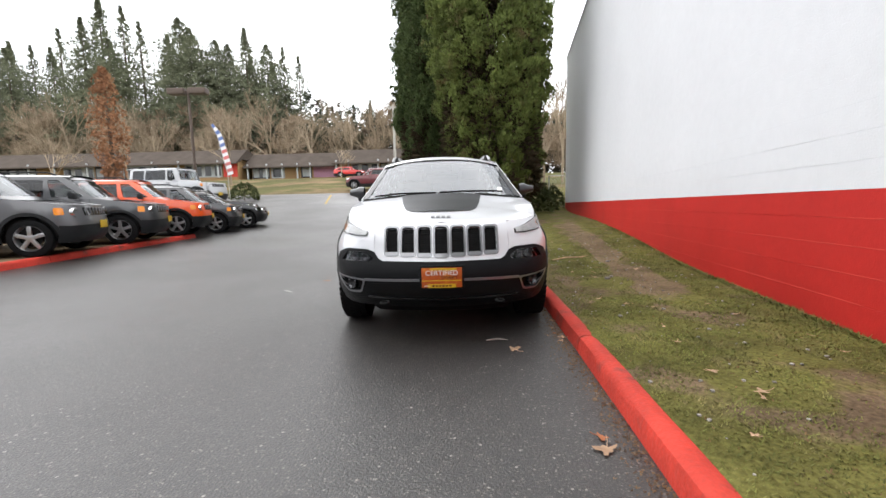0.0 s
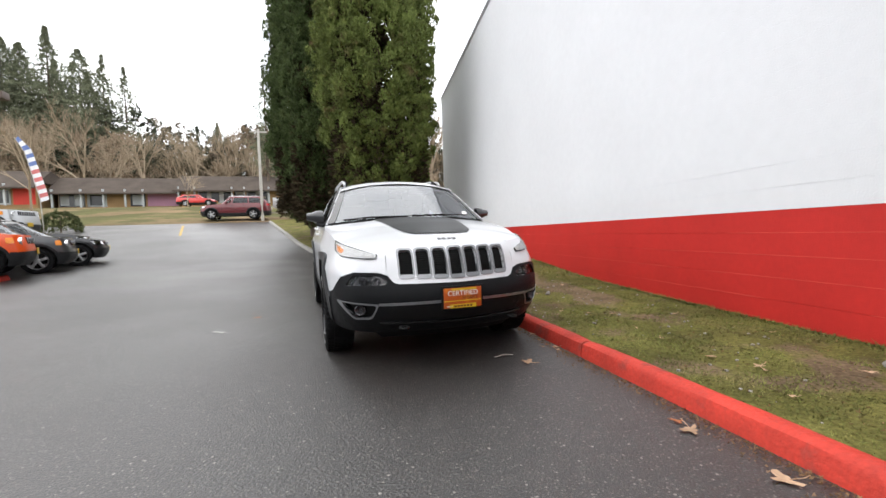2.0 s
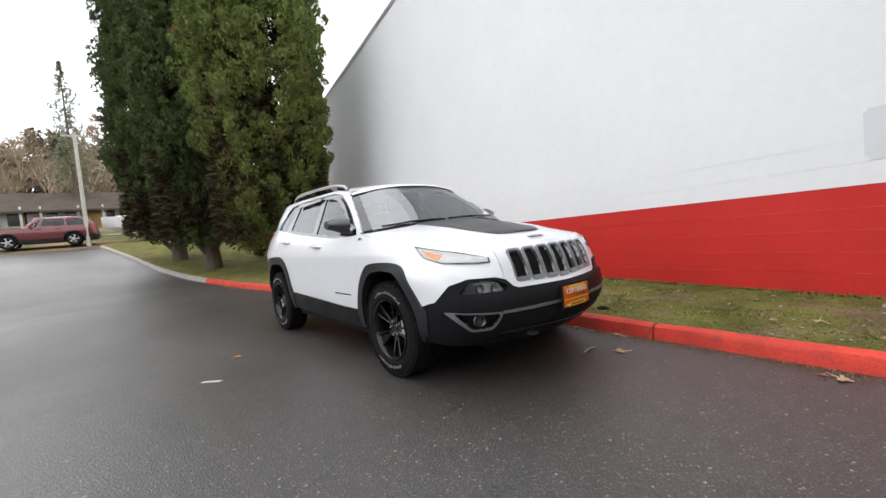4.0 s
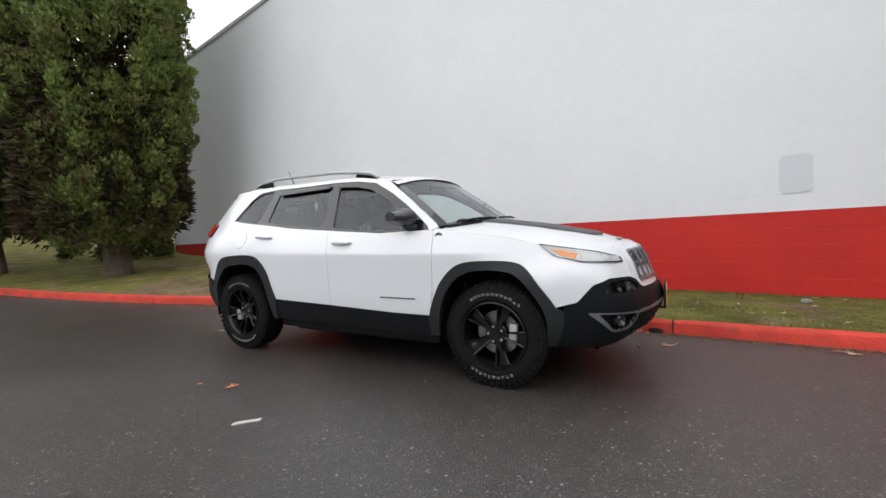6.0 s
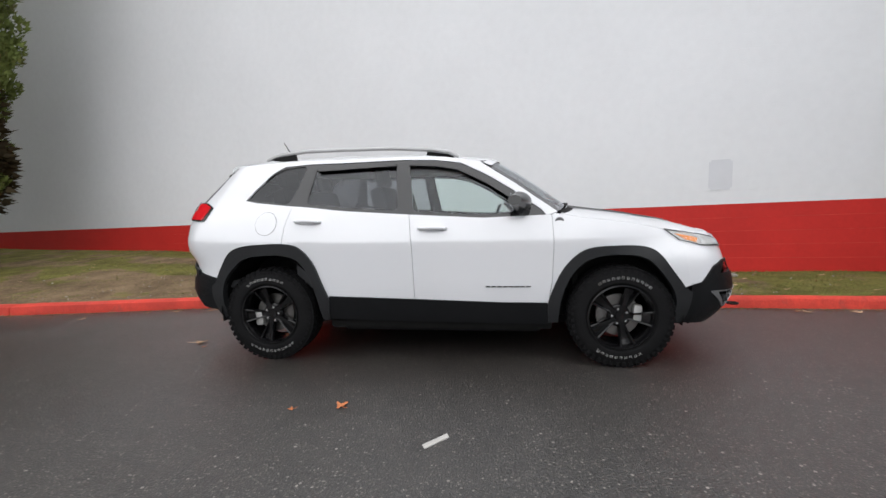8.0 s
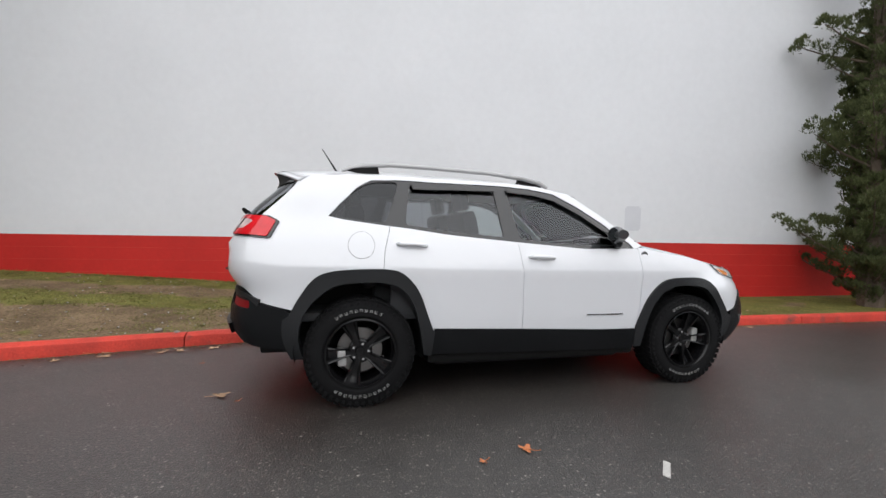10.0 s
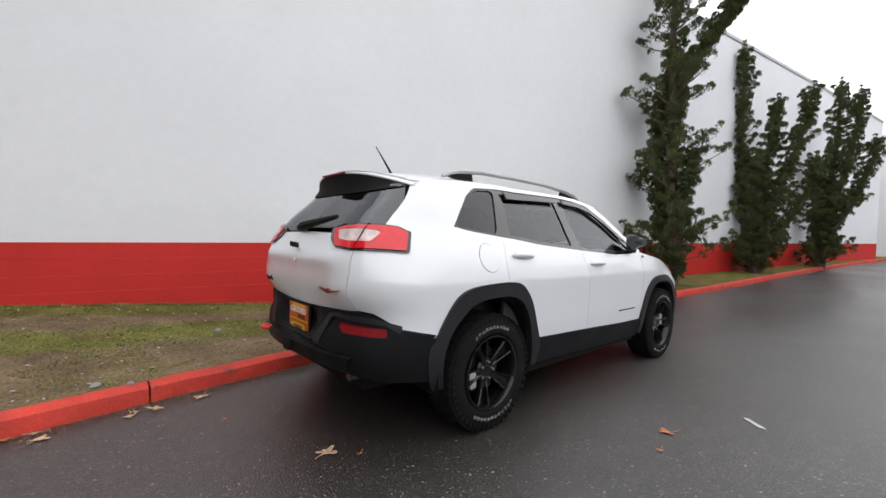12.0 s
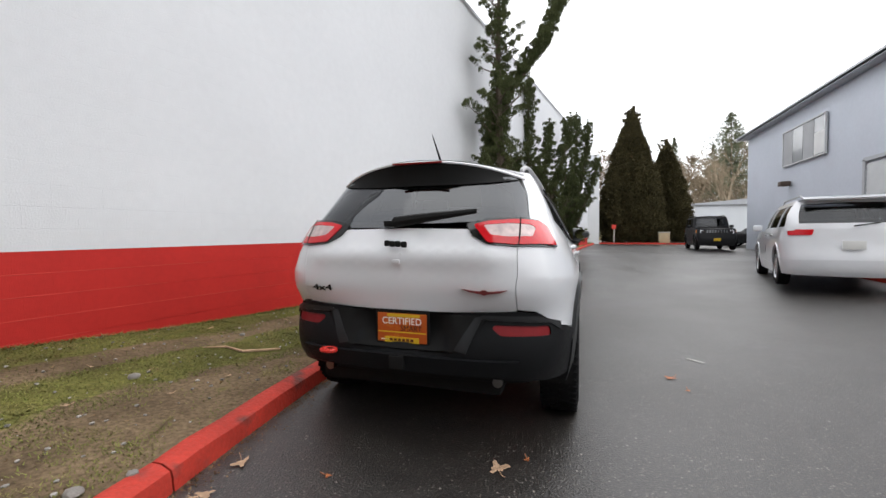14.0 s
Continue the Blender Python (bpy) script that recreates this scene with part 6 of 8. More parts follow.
juniper(-0.45, -17.8, 0.45, [(-0.2, -0.2, 7.0, 0.05, 1.05), (-1.15, -0.5, 4.8, 0.1, 0.7), (0.3, 0.4, 4.2, 0, 1.6), (-0.75, 0.1, 6.5, 0.1, 0.65)], 13, "leaning twisted dark juniper on the lawn")


def cone_tree(x, y, z, h, r, seed):
    rng = random.Random(seed)
    tree = thing("cypress_tree", "broad dark cone-shaped cypress behind the end kerb", "tree", "cone-shaped cypresses", at=Matrix.Translation((x, y, z)))
    part("trunk", tube([(0, 0, -0.3), (0, 0, 1), (0, 0, h * 0.9)], (0.3, 0.22, 0.04), 8), BARK, tree)
    cs, axs, rs = [], [], []
    n = int(560 * r)
    for i in range(n):
        u = ((i + rng.random()) / n) ** 1.25
        a = i * 2.39996
        rr = r * min(1, 0.80 + 1.4 * u) * (1 - u ** 2.0) ** 0.9 * rng.uniform(0.74, 1.08)
        cs.append((rr * math.cos(a), rr * math.sin(a), 0.15 + (h - 0.3) * u))
        axs.append((math.cos(a), math.sin(a), 1.1))
        rs.append(rng.uniform(0.25, 0.5))
    for i in range(26):
        cs.append((rng.gauss(0, 0.22), rng.gauss(0, 0.22), h - 0.5 + 0.06 * i))
        axs.append((0, 0, 1))
        rs.append(0.30 - 0.009 * i)
    leaf_mass("crown", CONE_GREEN, tree, cs, axs, rs, 60, 0.15, seed)
    cs = [(0.6 * c[0], 0.6 * c[1], c[2] * 0.93) for c in cs[::3]]
    leaf_mass("inner_crown", CONE_GREEN, tree, cs, axs[::3], [0.5] * len(cs), 30, 0.35, seed + 9)
    return tree


cone_tree(-5.2, -36.0, 0.7, 10.9, 2.5, 21)
cone_tree(-8.9, -41.0, 0.8, 8.9, 2.1, 22)

# low bushes and wire fence in the corner behind the cedars
rng = random.Random(5)
for bx, by, bz, br in ((3.9, 13.6, 0.45, 0.85), (5.0, 15.7, 0.5, 0.95), (3.2, 14.6, 0.5, 0.85), (4.5, 14.6, 0.5, 0.8), (-13.0, 21.8, 1.40, 0.75)):
    bush = thing("bush", "low dark evergreen bush beside the wall corner", "bush", "bushes by the wall corner", at=Matrix.Translation((bx, by, bz)))
    t = Tri()
    for i in range(60):
        a, u = i * 2.4, (i + 0.5) / 60
        rr = br * math.sqrt(1 - u * u)
        clump(t, Vector((rr * math.cos(a), rr * math.sin(a), 1.25 * br * u)), 0.22, 9, 0.2, rng, Vector((math.cos(a), math.sin(a), 0.6)), 4)
    t.mesh("leaves", JUNIPER, bush)
    part("stem", tube([(0, 0, -0.2), (0, 0, 0.8)], (0.05, 0.02), 6), BARK, bush)
WIRE = mat("galvanised fence wire", (0.35, 0.36, 0.36), 0.5, metal=0.8, vary=0.1, scale=9)
fence = thing("wire_fence", "galvanised chain-link fence behind the bushes", "fence")
for k in range(4):
    part("post", tube([(5.3 + 2.0 * k, 15.7, 0.4), (5.3 + 2.0 * k, 15.7, 2.2)], 0.03, 8), WIRE, fence)
bm = bmesh.new()
for k in range(40):
    for d in (1, -1):
        x0 = 5.3 + 0.15 * k
        add_tube(bm, [(x0, 15.7, 0.5 if d > 0 else 2.15), (x0 + 1.65, 15.7, 2.15 if d > 0 else 0.5)], 0.004, 3, cap=False)
part("mesh", bm, WIRE, fence)
part("top_rail", tube([(5.3, 15.7, 2.2), (12.4, 15.7, 2.2)], 0.02, 6), WIRE, fence)


# ---- far woods ----
def fir_proto(h, r, seed, dense=1.0, bare=0.15, power=1.0):
    """A tall fir: a bare lower trunk and drooping ragged boughs."""
    rng = random.Random(seed)
    tree = thing("fir_tree", "tall dark fir on the hill behind the shops", "tree", "firs on the hill")
    part("trunk", tube([(0, 0, -1), (0, 0, h * 0.5), (0, 0, h)], (0.38, 0.25, 0.03), 6), BARK, tree)
    cs, axs, rs = [], [], []
    n = int(h * 13 * dense)
    for i in range(n):
        u = bare + (1 - bare) * ((i + rng.random()) / n) ** 0.9
        a = rng.uniform(0, 6.28)
        body = min(1.0, (1.0 - u) / 0.62) ** power * (0.45 + 0.55 * smoothstep(bare, bare + 0.2, u)) * (1 - 0.45 * smoothstep(0.80, 1.0, u))
        ln = r * body * rng.uniform(0.45, 1.08) * (0.88 + 0.75 * noise.noise((1.5 * math.cos(a), 1.5 * math.sin(a), 0.22 * u * h + seed)))
        d = Vector((math.cos(a), math.sin(a), 0.0))
        p = Vector((0, 0, u * h))
        steps = max(2, int(ln / 0.7))
        for k in range(1, steps + 1):
            f = k / steps
            cs.append(tuple(p + d * ln * f + Vector((0, 0, ln * ((0.30 * u) * f - 0.36 * f * f) + rng.gauss(0, 0.1)))))
            axs.append((d.x, d.y, -0.35))
            rs.append(0.06 + 0.40 * min(1.0, 0.40 * ln) * (1.15 - 0.55 * f))
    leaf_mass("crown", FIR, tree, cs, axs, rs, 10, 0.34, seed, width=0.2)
    return tree


def bare_proto(h, seed, material=TWIGS):
    """A leafless tree: a branching crown of thin rods."""
    rng = random.Random(seed)
    tree = thing("bare_tree", "leafless grey-brown tree on the hill", "tree", "bare trees on the hill")
    bm = bmesh.new()

    def grow(p, d, ln, r, depth):
        q = p + d * ln
        add_tube(bm, [p, q], (r, r * 0.65), 4 if depth < 3 else 3, cap=False)
        if depth == 0:
            return
        for _ in range(4 if depth > 2 else 3):
            nd = (d + Vector((rng.gauss(0, 0.42), rng.gauss(0, 0.42), rng.gauss(0.12, 0.25)))).normalized()
            grow(p + d * ln * rng.uniform(0.55, 1.0), nd, ln * rng.uniform(0.5, 0.75), r * 0.55, depth - 1)

    grow(Vector((0, 0, -0.5)), Vector((0, 0, 1)), h * 0.33, h * 0.010, 5)
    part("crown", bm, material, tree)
    return tree


firs = [fir_proto(30, 8.0, 31, 1.55, 0.14, 1.0), fir_proto(30, 4.8, 32, 0.80, 0.24, 0.9), fir_proto(30, 9.8, 33, 1.6, 0.28, 0.66)]
used = set()


def put(proto, x, y, scale, rz):
    """Stands a tree, the first one or a copy, on the ground."""
    m = pose(x, y, ground_z(x, y) - 0.2, 0, 0, rz) @ Matrix.Scale(scale, 4)
    if proto.name in used:
        c = copy_thing(proto, m)
    else:
        used.add(proto.name)
        proto.matrix_basis = m
        c = proto
    return c


# the fir skyline: place, height of the top, which fir
SKY = ((-96.1, 90, 36.2, 2), (-102.6, 92, 39.3, 0), (-99.2, 94, 36.0, 0), (-95.2, 95, 38.6, 1), (-89.2, 96, 39.9, 1), (-87.9, 92, 33.9, 0), (-80.4, 92, 39.6, 0), (-78.4, 95, 44.5, 0),
       (-73.3, 90, 37.4, 2), (-74.0, 96, 44.2, 1), (-70.9, 97, 41.3, 1), (-59.1, 93, 42.6, 2), (-56.3, 92, 40.0, 2), (-63.9, 96, 37.3, 0), (-51.8, 94, 38.0, 2), (-50.1, 96, 37.8, 2),
       (-45.8, 96, 38.2, 0), (-45.7, 98, 32.8, 0), (-41.7, 98, 38.2, 2), (-38.6, 100, 36.2, 1), (-34.9, 100, 34.2, 1), (-41.5, 101, 32.2, 0))
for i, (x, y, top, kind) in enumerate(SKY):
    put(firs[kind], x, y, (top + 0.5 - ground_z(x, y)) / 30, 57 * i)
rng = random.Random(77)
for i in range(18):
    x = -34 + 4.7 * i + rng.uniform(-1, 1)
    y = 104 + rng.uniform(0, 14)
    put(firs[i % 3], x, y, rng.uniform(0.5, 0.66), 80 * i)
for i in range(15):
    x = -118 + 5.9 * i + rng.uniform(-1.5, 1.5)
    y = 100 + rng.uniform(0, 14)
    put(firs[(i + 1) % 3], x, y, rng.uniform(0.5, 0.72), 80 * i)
put(firs[1], -5.4, 62, 0.62, 20)
bare = [bare_proto(15, 41), bare_proto(15, 42), bare_proto(15, 43)]
for i in range(48):
    x = -104 + 2.55 * i + rng.uniform(-1.2, 1.2)
    y = 72 + rng.uniform(0, 14)
    put(bare[i % 3], x, y, rng.uniform(0.75, 1.35), 41 * i)
for x, y, s in ((-34, 31, 0.62), (-29, 33, 0.55), (-21, 36, 0.6), (7.5, 26, 0.8), (10, 30, 0.85), (-13, 48, 0.5), (5, 40, 0.7), (12, 22, 0.7)):
    put(bare[int(x) % 3], x, y, s, 50 * x)
# behind the drive's other end
for i in range(16):
    x = -34 + 2.6 * i + rng.uniform(-1, 1)
    put(bare[i % 3] if i % 3 else firs[i % 2], x, -78 - rng.uniform(0, 14), rng.uniform(0.75, 1.0) if i % 3 else 0.55, 33 * i)
put(firs[2], -24.0, -74, 0.66, 10)
for i in range(16):
    put(bare[i % 3], -46 + 2.1 * i + rng.uniform(-1, 1), -60 - rng.uniform(0, 12), rng.uniform(0.8, 1.15), 37 * i)
# massed woods behind the single trees
WOODS = mat("far mixed woods", (0.060, 0.072, 0.050), 0.9, vary=0.35, scale=0.12, rand=0.4, spec=0.1, second=(0.15, 0.115, 0.085), spots=0.25, spot_scale=0.07, gen=True)
BROWN_WOODS = mat("far bare woods", (0.27, 0.21, 0.15), 0.9, vary=0.3, scale=0.12, rand=0.35, spec=0.1, second=(0.085, 0.085, 0.055), spots=0.15, spot_scale=0.07, gen=True)


def woods(label, material, x0, x1, y0, y1, height, count, seed, bare=False):
    """A far belt of trees as one mass of small tufts: pointed firs, or round leafless crowns."""
    rng = random.Random(seed)
    cs, axs, rs = [], [], []
    for k in range(count):
        x, y = x0 + (x1 - x0) * (k + rng.random()) / count, rng.uniform(y0, y1)
        top = height * (0.80 + 0.30 * noise.noise((x * 0.09, 0.3, seed))) * rng.uniform(0.72, 1.08)
        z = ground_z(x, y)
        for _ in range(60):
            u = rng.random() ** 0.85
            a = rng.uniform(0, 6.28)
            r = top * (0.26 * math.sin(math.pi * (0.1 + 0.85 * u)) if bare else 0.19 * (1.03 - u) ** 0.8) * math.sqrt(rng.random())
            cs.append((x + r * math.cos(a), y + r * math.sin(a), z + top * (u if not bare else 0.12 + 0.88 * u)))
            axs.append((0.6 * math.cos(a), 0.6 * math.sin(a), 1 if bare else -0.1))
            rs.append(rng.uniform(0.3, 0.7))
    ob = leaf_mass("far_woods", material, None, cs, axs, rs, 12, 1.1 if bare else 0.6, seed, width=0.07 if bare else 0.22)
    return tagged(ob, label, "woods", kind="stuff")


woods("dark mixed fir woods behind the shops", WOODS, -125, 75, 98, 112, 24, 190, 61)
woods("brown leafless woods behind the shops", BROWN_WOODS, -120, 60, 84, 97, 19, 120, 62, True)
woods("dark green fir belt behind the second row of shops", WOODS, -45, 60, 90, 100, 20, 130, 64)
woods("brown leafless woods beyond the drive", BROWN_WOODS, -75, 10, -92, -76, 17, 60, 63, True)
# columnar oak holding its brown leaves
oak = thing("oak_tree", "columnar oak still holding withered brown leaves", "tree", at=Matrix.Translation((-24.8, 26.2, 2.0)))
part("trunk", tube([(0, 0, -0.3), (0, 0, 4), (0, 0, 8.8)], (0.16, 0.12, 0.03), 8), BARK, oak)
t = Tri()
rng = random.Random(9)
for i in range(620):
    u = rng.random()
    rr = 1.25 * math.sin(math.pi * (0.12 + 0.86 * u)) ** 0.8 * rng.uniform(0.3, 1.0)
    a = rng.uniform(0, 6.28)
    clump(t, Vector((rr * math.cos(a), rr * math.sin(a), 1.3 + 7.9 * u)), 0.22, 6, 0.2, rng, None, 4)
t.mesh("leaves", DRY_LEAF, oak)

# shops across the street
ROOF = mat("weathered shingle roof", (0.078, 0.064, 0.054), 0.95, spec=0.1, vary=0.2, grain=0.1, scale=0.8)
STUCCO = mat("tan shop wall", (0.34, 0.215, 0.10), 0.85, vary=0.12, scale=0.5)
PALE = mat("pale shop wall", (0.40, 0.42, 0.42), 0.8, vary=0.08, scale=0.5)
DARK_WIN = mat("dark shop window", (0.02, 0.022, 0.025), 0.1, vary=0.1, scale=1)
PURPLE = mat("purple shop front", (0.20, 0.11, 0.26), 0.7, vary=0.1, scale=0.6)
PINK = mat("pink shop sign", (0.42, 0.22, 0.30), 0.7, vary=0.1, scale=0.6)
CRIMSON = mat("red awning", (0.62, 0.06, 0.04), 0.7, vary=0.1, scale=0.6)


def shops(x0, x1, y, z, h, plan, label):
    """A low row of shops: bays of wall, window and column under one long roof."""
    b = thing("shop_row", label, "building", "shops across the street")
    part("wall", box(((x0 + x1) / 2, y + 4, z + h / 2 - 0.5), (x1 - x0, 8, h + 1)), STUCCO, b, smooth=False)
    part("roof", prism([(y - 1.8, z + h - 1.0), (y - 1.8, z + h - 0.82), (y + 2.2, z + h + 1.55), (y + 8.5, z + h - 0.02), (y + 8.5, z + h - 0.25), (y + 0.5, z + h - 0.1)], x0 - 0.6, x1 + 0.6, "x"), ROOF, b, "weathered brown shingle roof", smooth=False)
    part("fascia", box(((x0 + x1) / 2, y - 1.83, z + h - 0.92), (x1 - x0 + 1.2, 0.06, 0.16)), ROOF, b, smooth=False)
    x = x0
    for width, m in plan:
        if m is not None:
            w = part("shop_front", box((x + width / 2, y - 0.03, z + h * 0.42), (width - 0.25, 0.1, h * 0.78)), m, b, smooth=False)
            if m in (PALE, PURPLE, DARK_WIN):
                n = max(1, int(width / 1.3))
                for k in range(n):
                    part("window", box((x + width * (k + 0.5) / n, y - 0.09, z + h * 0.36), (width / n * 0.62, 0.06, h * 0.52)), DARK_WIN if m is not DARK_WIN else PALE, w, smooth=False)
        part("column", box((x, y - 1.4, z + h * 0.42), (0.2, 0.2, h * 0.9)), PALE, b, smooth=False)
        x += width
    return b


shops(-78.4, -32.0, 60, 5.35, 2.9, [(5, PURPLE), (4, CRIMSON), (6, DARK_WIN), (4, None), (5, PALE), (5, DARK_WIN), (5, PALE), (4, None), (6, PALE), (2.4, CRIMSON)], "long low row of shops under a brown roof")
shops(-30.8, -17.1, 62, 5.1, 2.6, [(3.0, DARK_WIN), (2.4, PALE), (2.4, None), (2.0, DARK_WIN), (3.9, PINK)], "second low row of shops under a brown roof")
shops(-16.6, 6, 61, 5.35, 2.6, [(1.9, None), (4.6, PALE), (1.6, DARK_WIN), (3.2, PALE), (2.2, None), (2.6, PALE), (3.0, DARK_WIN), (3.1, PALE)], "third low row of shops under a brown roof")
# parking-lot lamp, feather banner, thin pole
POLE = mat("brown painted steel", (0.09, 0.065, 0.05), 0.5, metal=0.3, vary=0.1, scale=4)
lamp = thing("street_lamp", "brown twin-head parking-lot lamp", "lamp", at=Matrix.Translation((-14.7, 19.5, 0.95)))
part("pole", tube([(0, 0, -0.3), (0, 0, 6.9)], (0.10, 0.07), 10), POLE, lamp)
for s in (-1, 1):
    part("head", box((s * 0.62, 0, 6.75), (0.95, 0.55, 0.34), 0.04), POLE, lamp, "brown shoebox lamp head")
    part("arm", tube([(0, 0, 6.75), (s * 0.3, 0, 6.75)], 0.04, 6), POLE, lamp)
GALV = mat("pale weathered pole", (0.42, 0.40, 0.36), 0.7, vary=0.12, scale=3)
pole = thing("utility_pole", "thin pale pole at the edge of the lot", "pole", at=Matrix.Translation((-3.6, 26.2, 1.90)))
part("shaft", tube([(0, 0, -0.4), (0, 0, 6.3)], (0.11, 0.08), 10), GALV, pole)
part("crossarm", box((0.0, 0, 6.1), (1.1, 0.1, 0.1), 0.01), GALV, pole)
banner = thing("feather_banner", "red, white and blue feather banner on a pole", "banner", at=Matrix.Translation((-11.6, 17.1, 0.78)))
part("pole", tube([(0.1, 0, -0.2), (0.05, 0, 2.0), (-0.35, 0, 4.0), (-0.65, 0, 4.6)], (0.025, 0.02, 0.015, 0.01), 6), GALV, banner)
FLAG_COL = [mat("banner red", (0.55, 0.16, 0.15), 0.7, scale=3), mat("banner white", (0.75, 0.75, 0.75), 0.7, scale=3), mat("banner blue", (0.14, 0.20, 0.42), 0.7, scale=3)]
for i in range(6, 22):
    z0, z1 = 0.9 + 0.165 * i, 0.9 + 0.165 * (i + 1)
    e = lambda z: float(np.interp(z, (0.9, 2.0, 4.0, 4.6), (0.08, 0.05, -0.35, -0.65)))
    w = lambda z: float(np.interp(z, (0.9, 2.5, 4.0, 4.6), (0.30, 0.30, 0.24, 0.07)))
    bm = prism([(e(z0), z0), (e(z0) + w(z0), z0 + 0.1), (e(z1) + w(z1), z1 + 0.1), (e(z1), z1)], -0.006, 0.006, "y")
    part("stripe", bm, FLAG_COL[(2 if i > 13 else 0) if i % 2 else 1], banner, smooth=False)

# grey metal hall on the other side of the drive
SIDING = mat("pale blue-grey sheet siding", (0.50, 0.53, 0.59), 0.6, vary=0.05, grain=0.03, scale=0.6, gen=True)
hall2 = thing("metal_building", "pale blue-grey metal building with high windows", "building")
bm = bmesh.new()
rows = []
for k in range(77):
    y = -24.2 + 0.25 * k
    rows.append([(-10.2 - (0.02 if k % 2 else 0.0), y, -0.2), (-10.2 - (0.02 if k % 2 else 0.0), y, 6.9)])
part("wall", grid(rows), SIDING, hall2, "ribbed metal siding")
part("wall", box((-17.2, -14.7, 3.2), (13.9, 18.95, 7.0)), SIDING, hall2, smooth=False)
part("roof", prism([(-9.75, 6.9), (-9.75, 7.08), (-17, 9.6), (-24.5, 7.08), (-24.5, 6.9)], -24.6, -4.9, "y"), COPING, hall2, "grey sheet roof", smooth=False)
part("gutter", box((-9.82, -14.75, 6.95), (0.14, 19.7, 0.14), 0.02), COPING, hall2)
WINF = mat("white window bars", (0.55, 0.56, 0.57), 0.6, vary=0.05, scale=3)
WINF_GREY = mat("dull grey window panel", (0.33, 0.335, 0.345), 0.5, vary=0.12, scale=1.2)
WINPALE = mat("pale window panel", (0.62, 0.62, 0.61), 0.4, vary=0.08, scale=1.5)
WINGLASS = mat("grey glazing", (0.27, 0.28, 0.29), 0.12, vary=0.25, scale=0.8, coat=0.6)
for y0, y1, z0, z1 in ((-19.6, -16.0, 4.55, 6.15), (-12.2, -8.6, 4.9, 6.35)):
    w = part("window", box((-10.17, (y0 + y1) / 2, (z0 + z1) / 2), (0.06, y1 - y0, z1 - z0)), WINGLASS, hall2, "wide grey window", smooth=False)
    for k, m in enumerate((WINF_GREY, WINGLASS, WINF_GREY, WINPALE)):
        part("pane", box((-10.135, y0 + (y1 - y0) * (k + 0.5) / 4, (z0 + z1) / 2 - (0.28 if m is WINPALE else 0.0)), (0.02, (y1 - y0) / 4 - 0.03, (z1 - z0) * (0.55 if m is WINPALE else 0.96))), m, w, smooth=False)
    for y in (y0, y1):
        part("window_frame", box((-10.12, y, (z0 + z1) / 2), (0.07, 0.05, z1 - z0 + 0.05)), WINF, w, smooth=False)
    for z in (z0, z1):
        part("window_frame", box((-10.12, (y0 + y1) / 2, z), (0.07, y1 - y0, 0.05)), WINF, w, smooth=False)
door = part("roller_door", grid([[(-10.14 + (0.025 if k % 2 else 0), -13.5, 0.1 + 0.09 * k), (-10.14 + (0.025 if k % 2 else 0), -9.6, 0.1 + 0.09 * k)] for k in range(41)]), WINF, hall2, "pale roller door")
part("door_frame", box((-10.12, -13.55, 1.95), (0.10, 0.12, 3.8)), COPING, door, smooth=False)
part("door_frame", box((-10.12, -11.5, 3.84), (0.10, 4.2, 0.12)), COPING, door, smooth=False)
part("wall_lamp", box((-9.95, -19.0, 3.7), (0.4, 0.35, 0.22), 0.04), POLE, hall2, "dark wall lamp")
PALE_WALL = mat("white sheet wall", (0.60, 0.62, 0.64), 0.7, vary=0.05, scale=0.4)
low = thing("low_building", "low white building beyond the drive", "building")
part("wall", box((-22.9, -62, 2.8), (14.6, 6, 5.6)), PALE_WALL, low, smooth=False)
part("roof", prism([(-15.2, 5.55), (-15.2, 5.75), (-23, 6.4), (-30.6, 5.75), (-30.6, 5.55)], -65.3, -58.7, "y"), COPING, low, smooth=False)
# end kerb, sign post, cabinet
for k in range(5):
    x0 = -2.5 - 1.9 * k
    bm = prism([(x0, -32.9), (x0 - 1.88, -32.95), (x0 - 1.88, -33.12), (x0, -33.07)], 0.55, 0.80)
    part("kerb_stone", bm, KERB_RED, kerb, smooth=False)
sign = thing("sign_post", "small orange sign on a wooden post by the end kerb", "sign", at=Matrix.Translation((-3.7, -33.5, 0.7)))
part("post", box((0, 0, 0.75), (0.1, 0.1, 1.6), 0.01), GALV, sign)
part("board", box((0.02, 0.07, 1.42), (0.34, 0.03, 0.36), 0.01), CRIMSON, sign)
cab = thing("service_cabinet", "small buff service cabinet by the end kerb", "cabinet", at=Matrix.Translation((-7.5, -33.6, 0.7)))
part("body", box((0, 0, 0.45), (0.8, 0.5, 0.95), 0.04), mat("buff paint", (0.45, 0.36, 0.22), 0.6, vary=0.1, scale=3), cab)
part("lid", box((0, 0, 0.95), (0.86, 0.56, 0.06), 0.02), GALV, cab)
# left-hand island with its kerb
island = finish(grid([[(x, y, ground_z(x, y) + 0.11) for x in (-7.3 - 0.07 * max(0, y), -9, -10.5, -12.6)] for y in [-8 + 0.8 * k for k in range(20)]]), "planting_strip", GRASS)
tagged(island, "strip of thin grass under the parked cars", "lawn", kind="structure")
kerb2 = thing("kerb_island", "red-painted kerb in front of the parked cars", "kerb", kind="structure")
line2 = lambda y: -7.12 - 0.07 * max(0.0, y)
for k in range(6):
    a = -8 + 2.55 * k
    kerb_length(a + 0.006, a + 2.544, KERB_RED, line2, -1, kerb2)
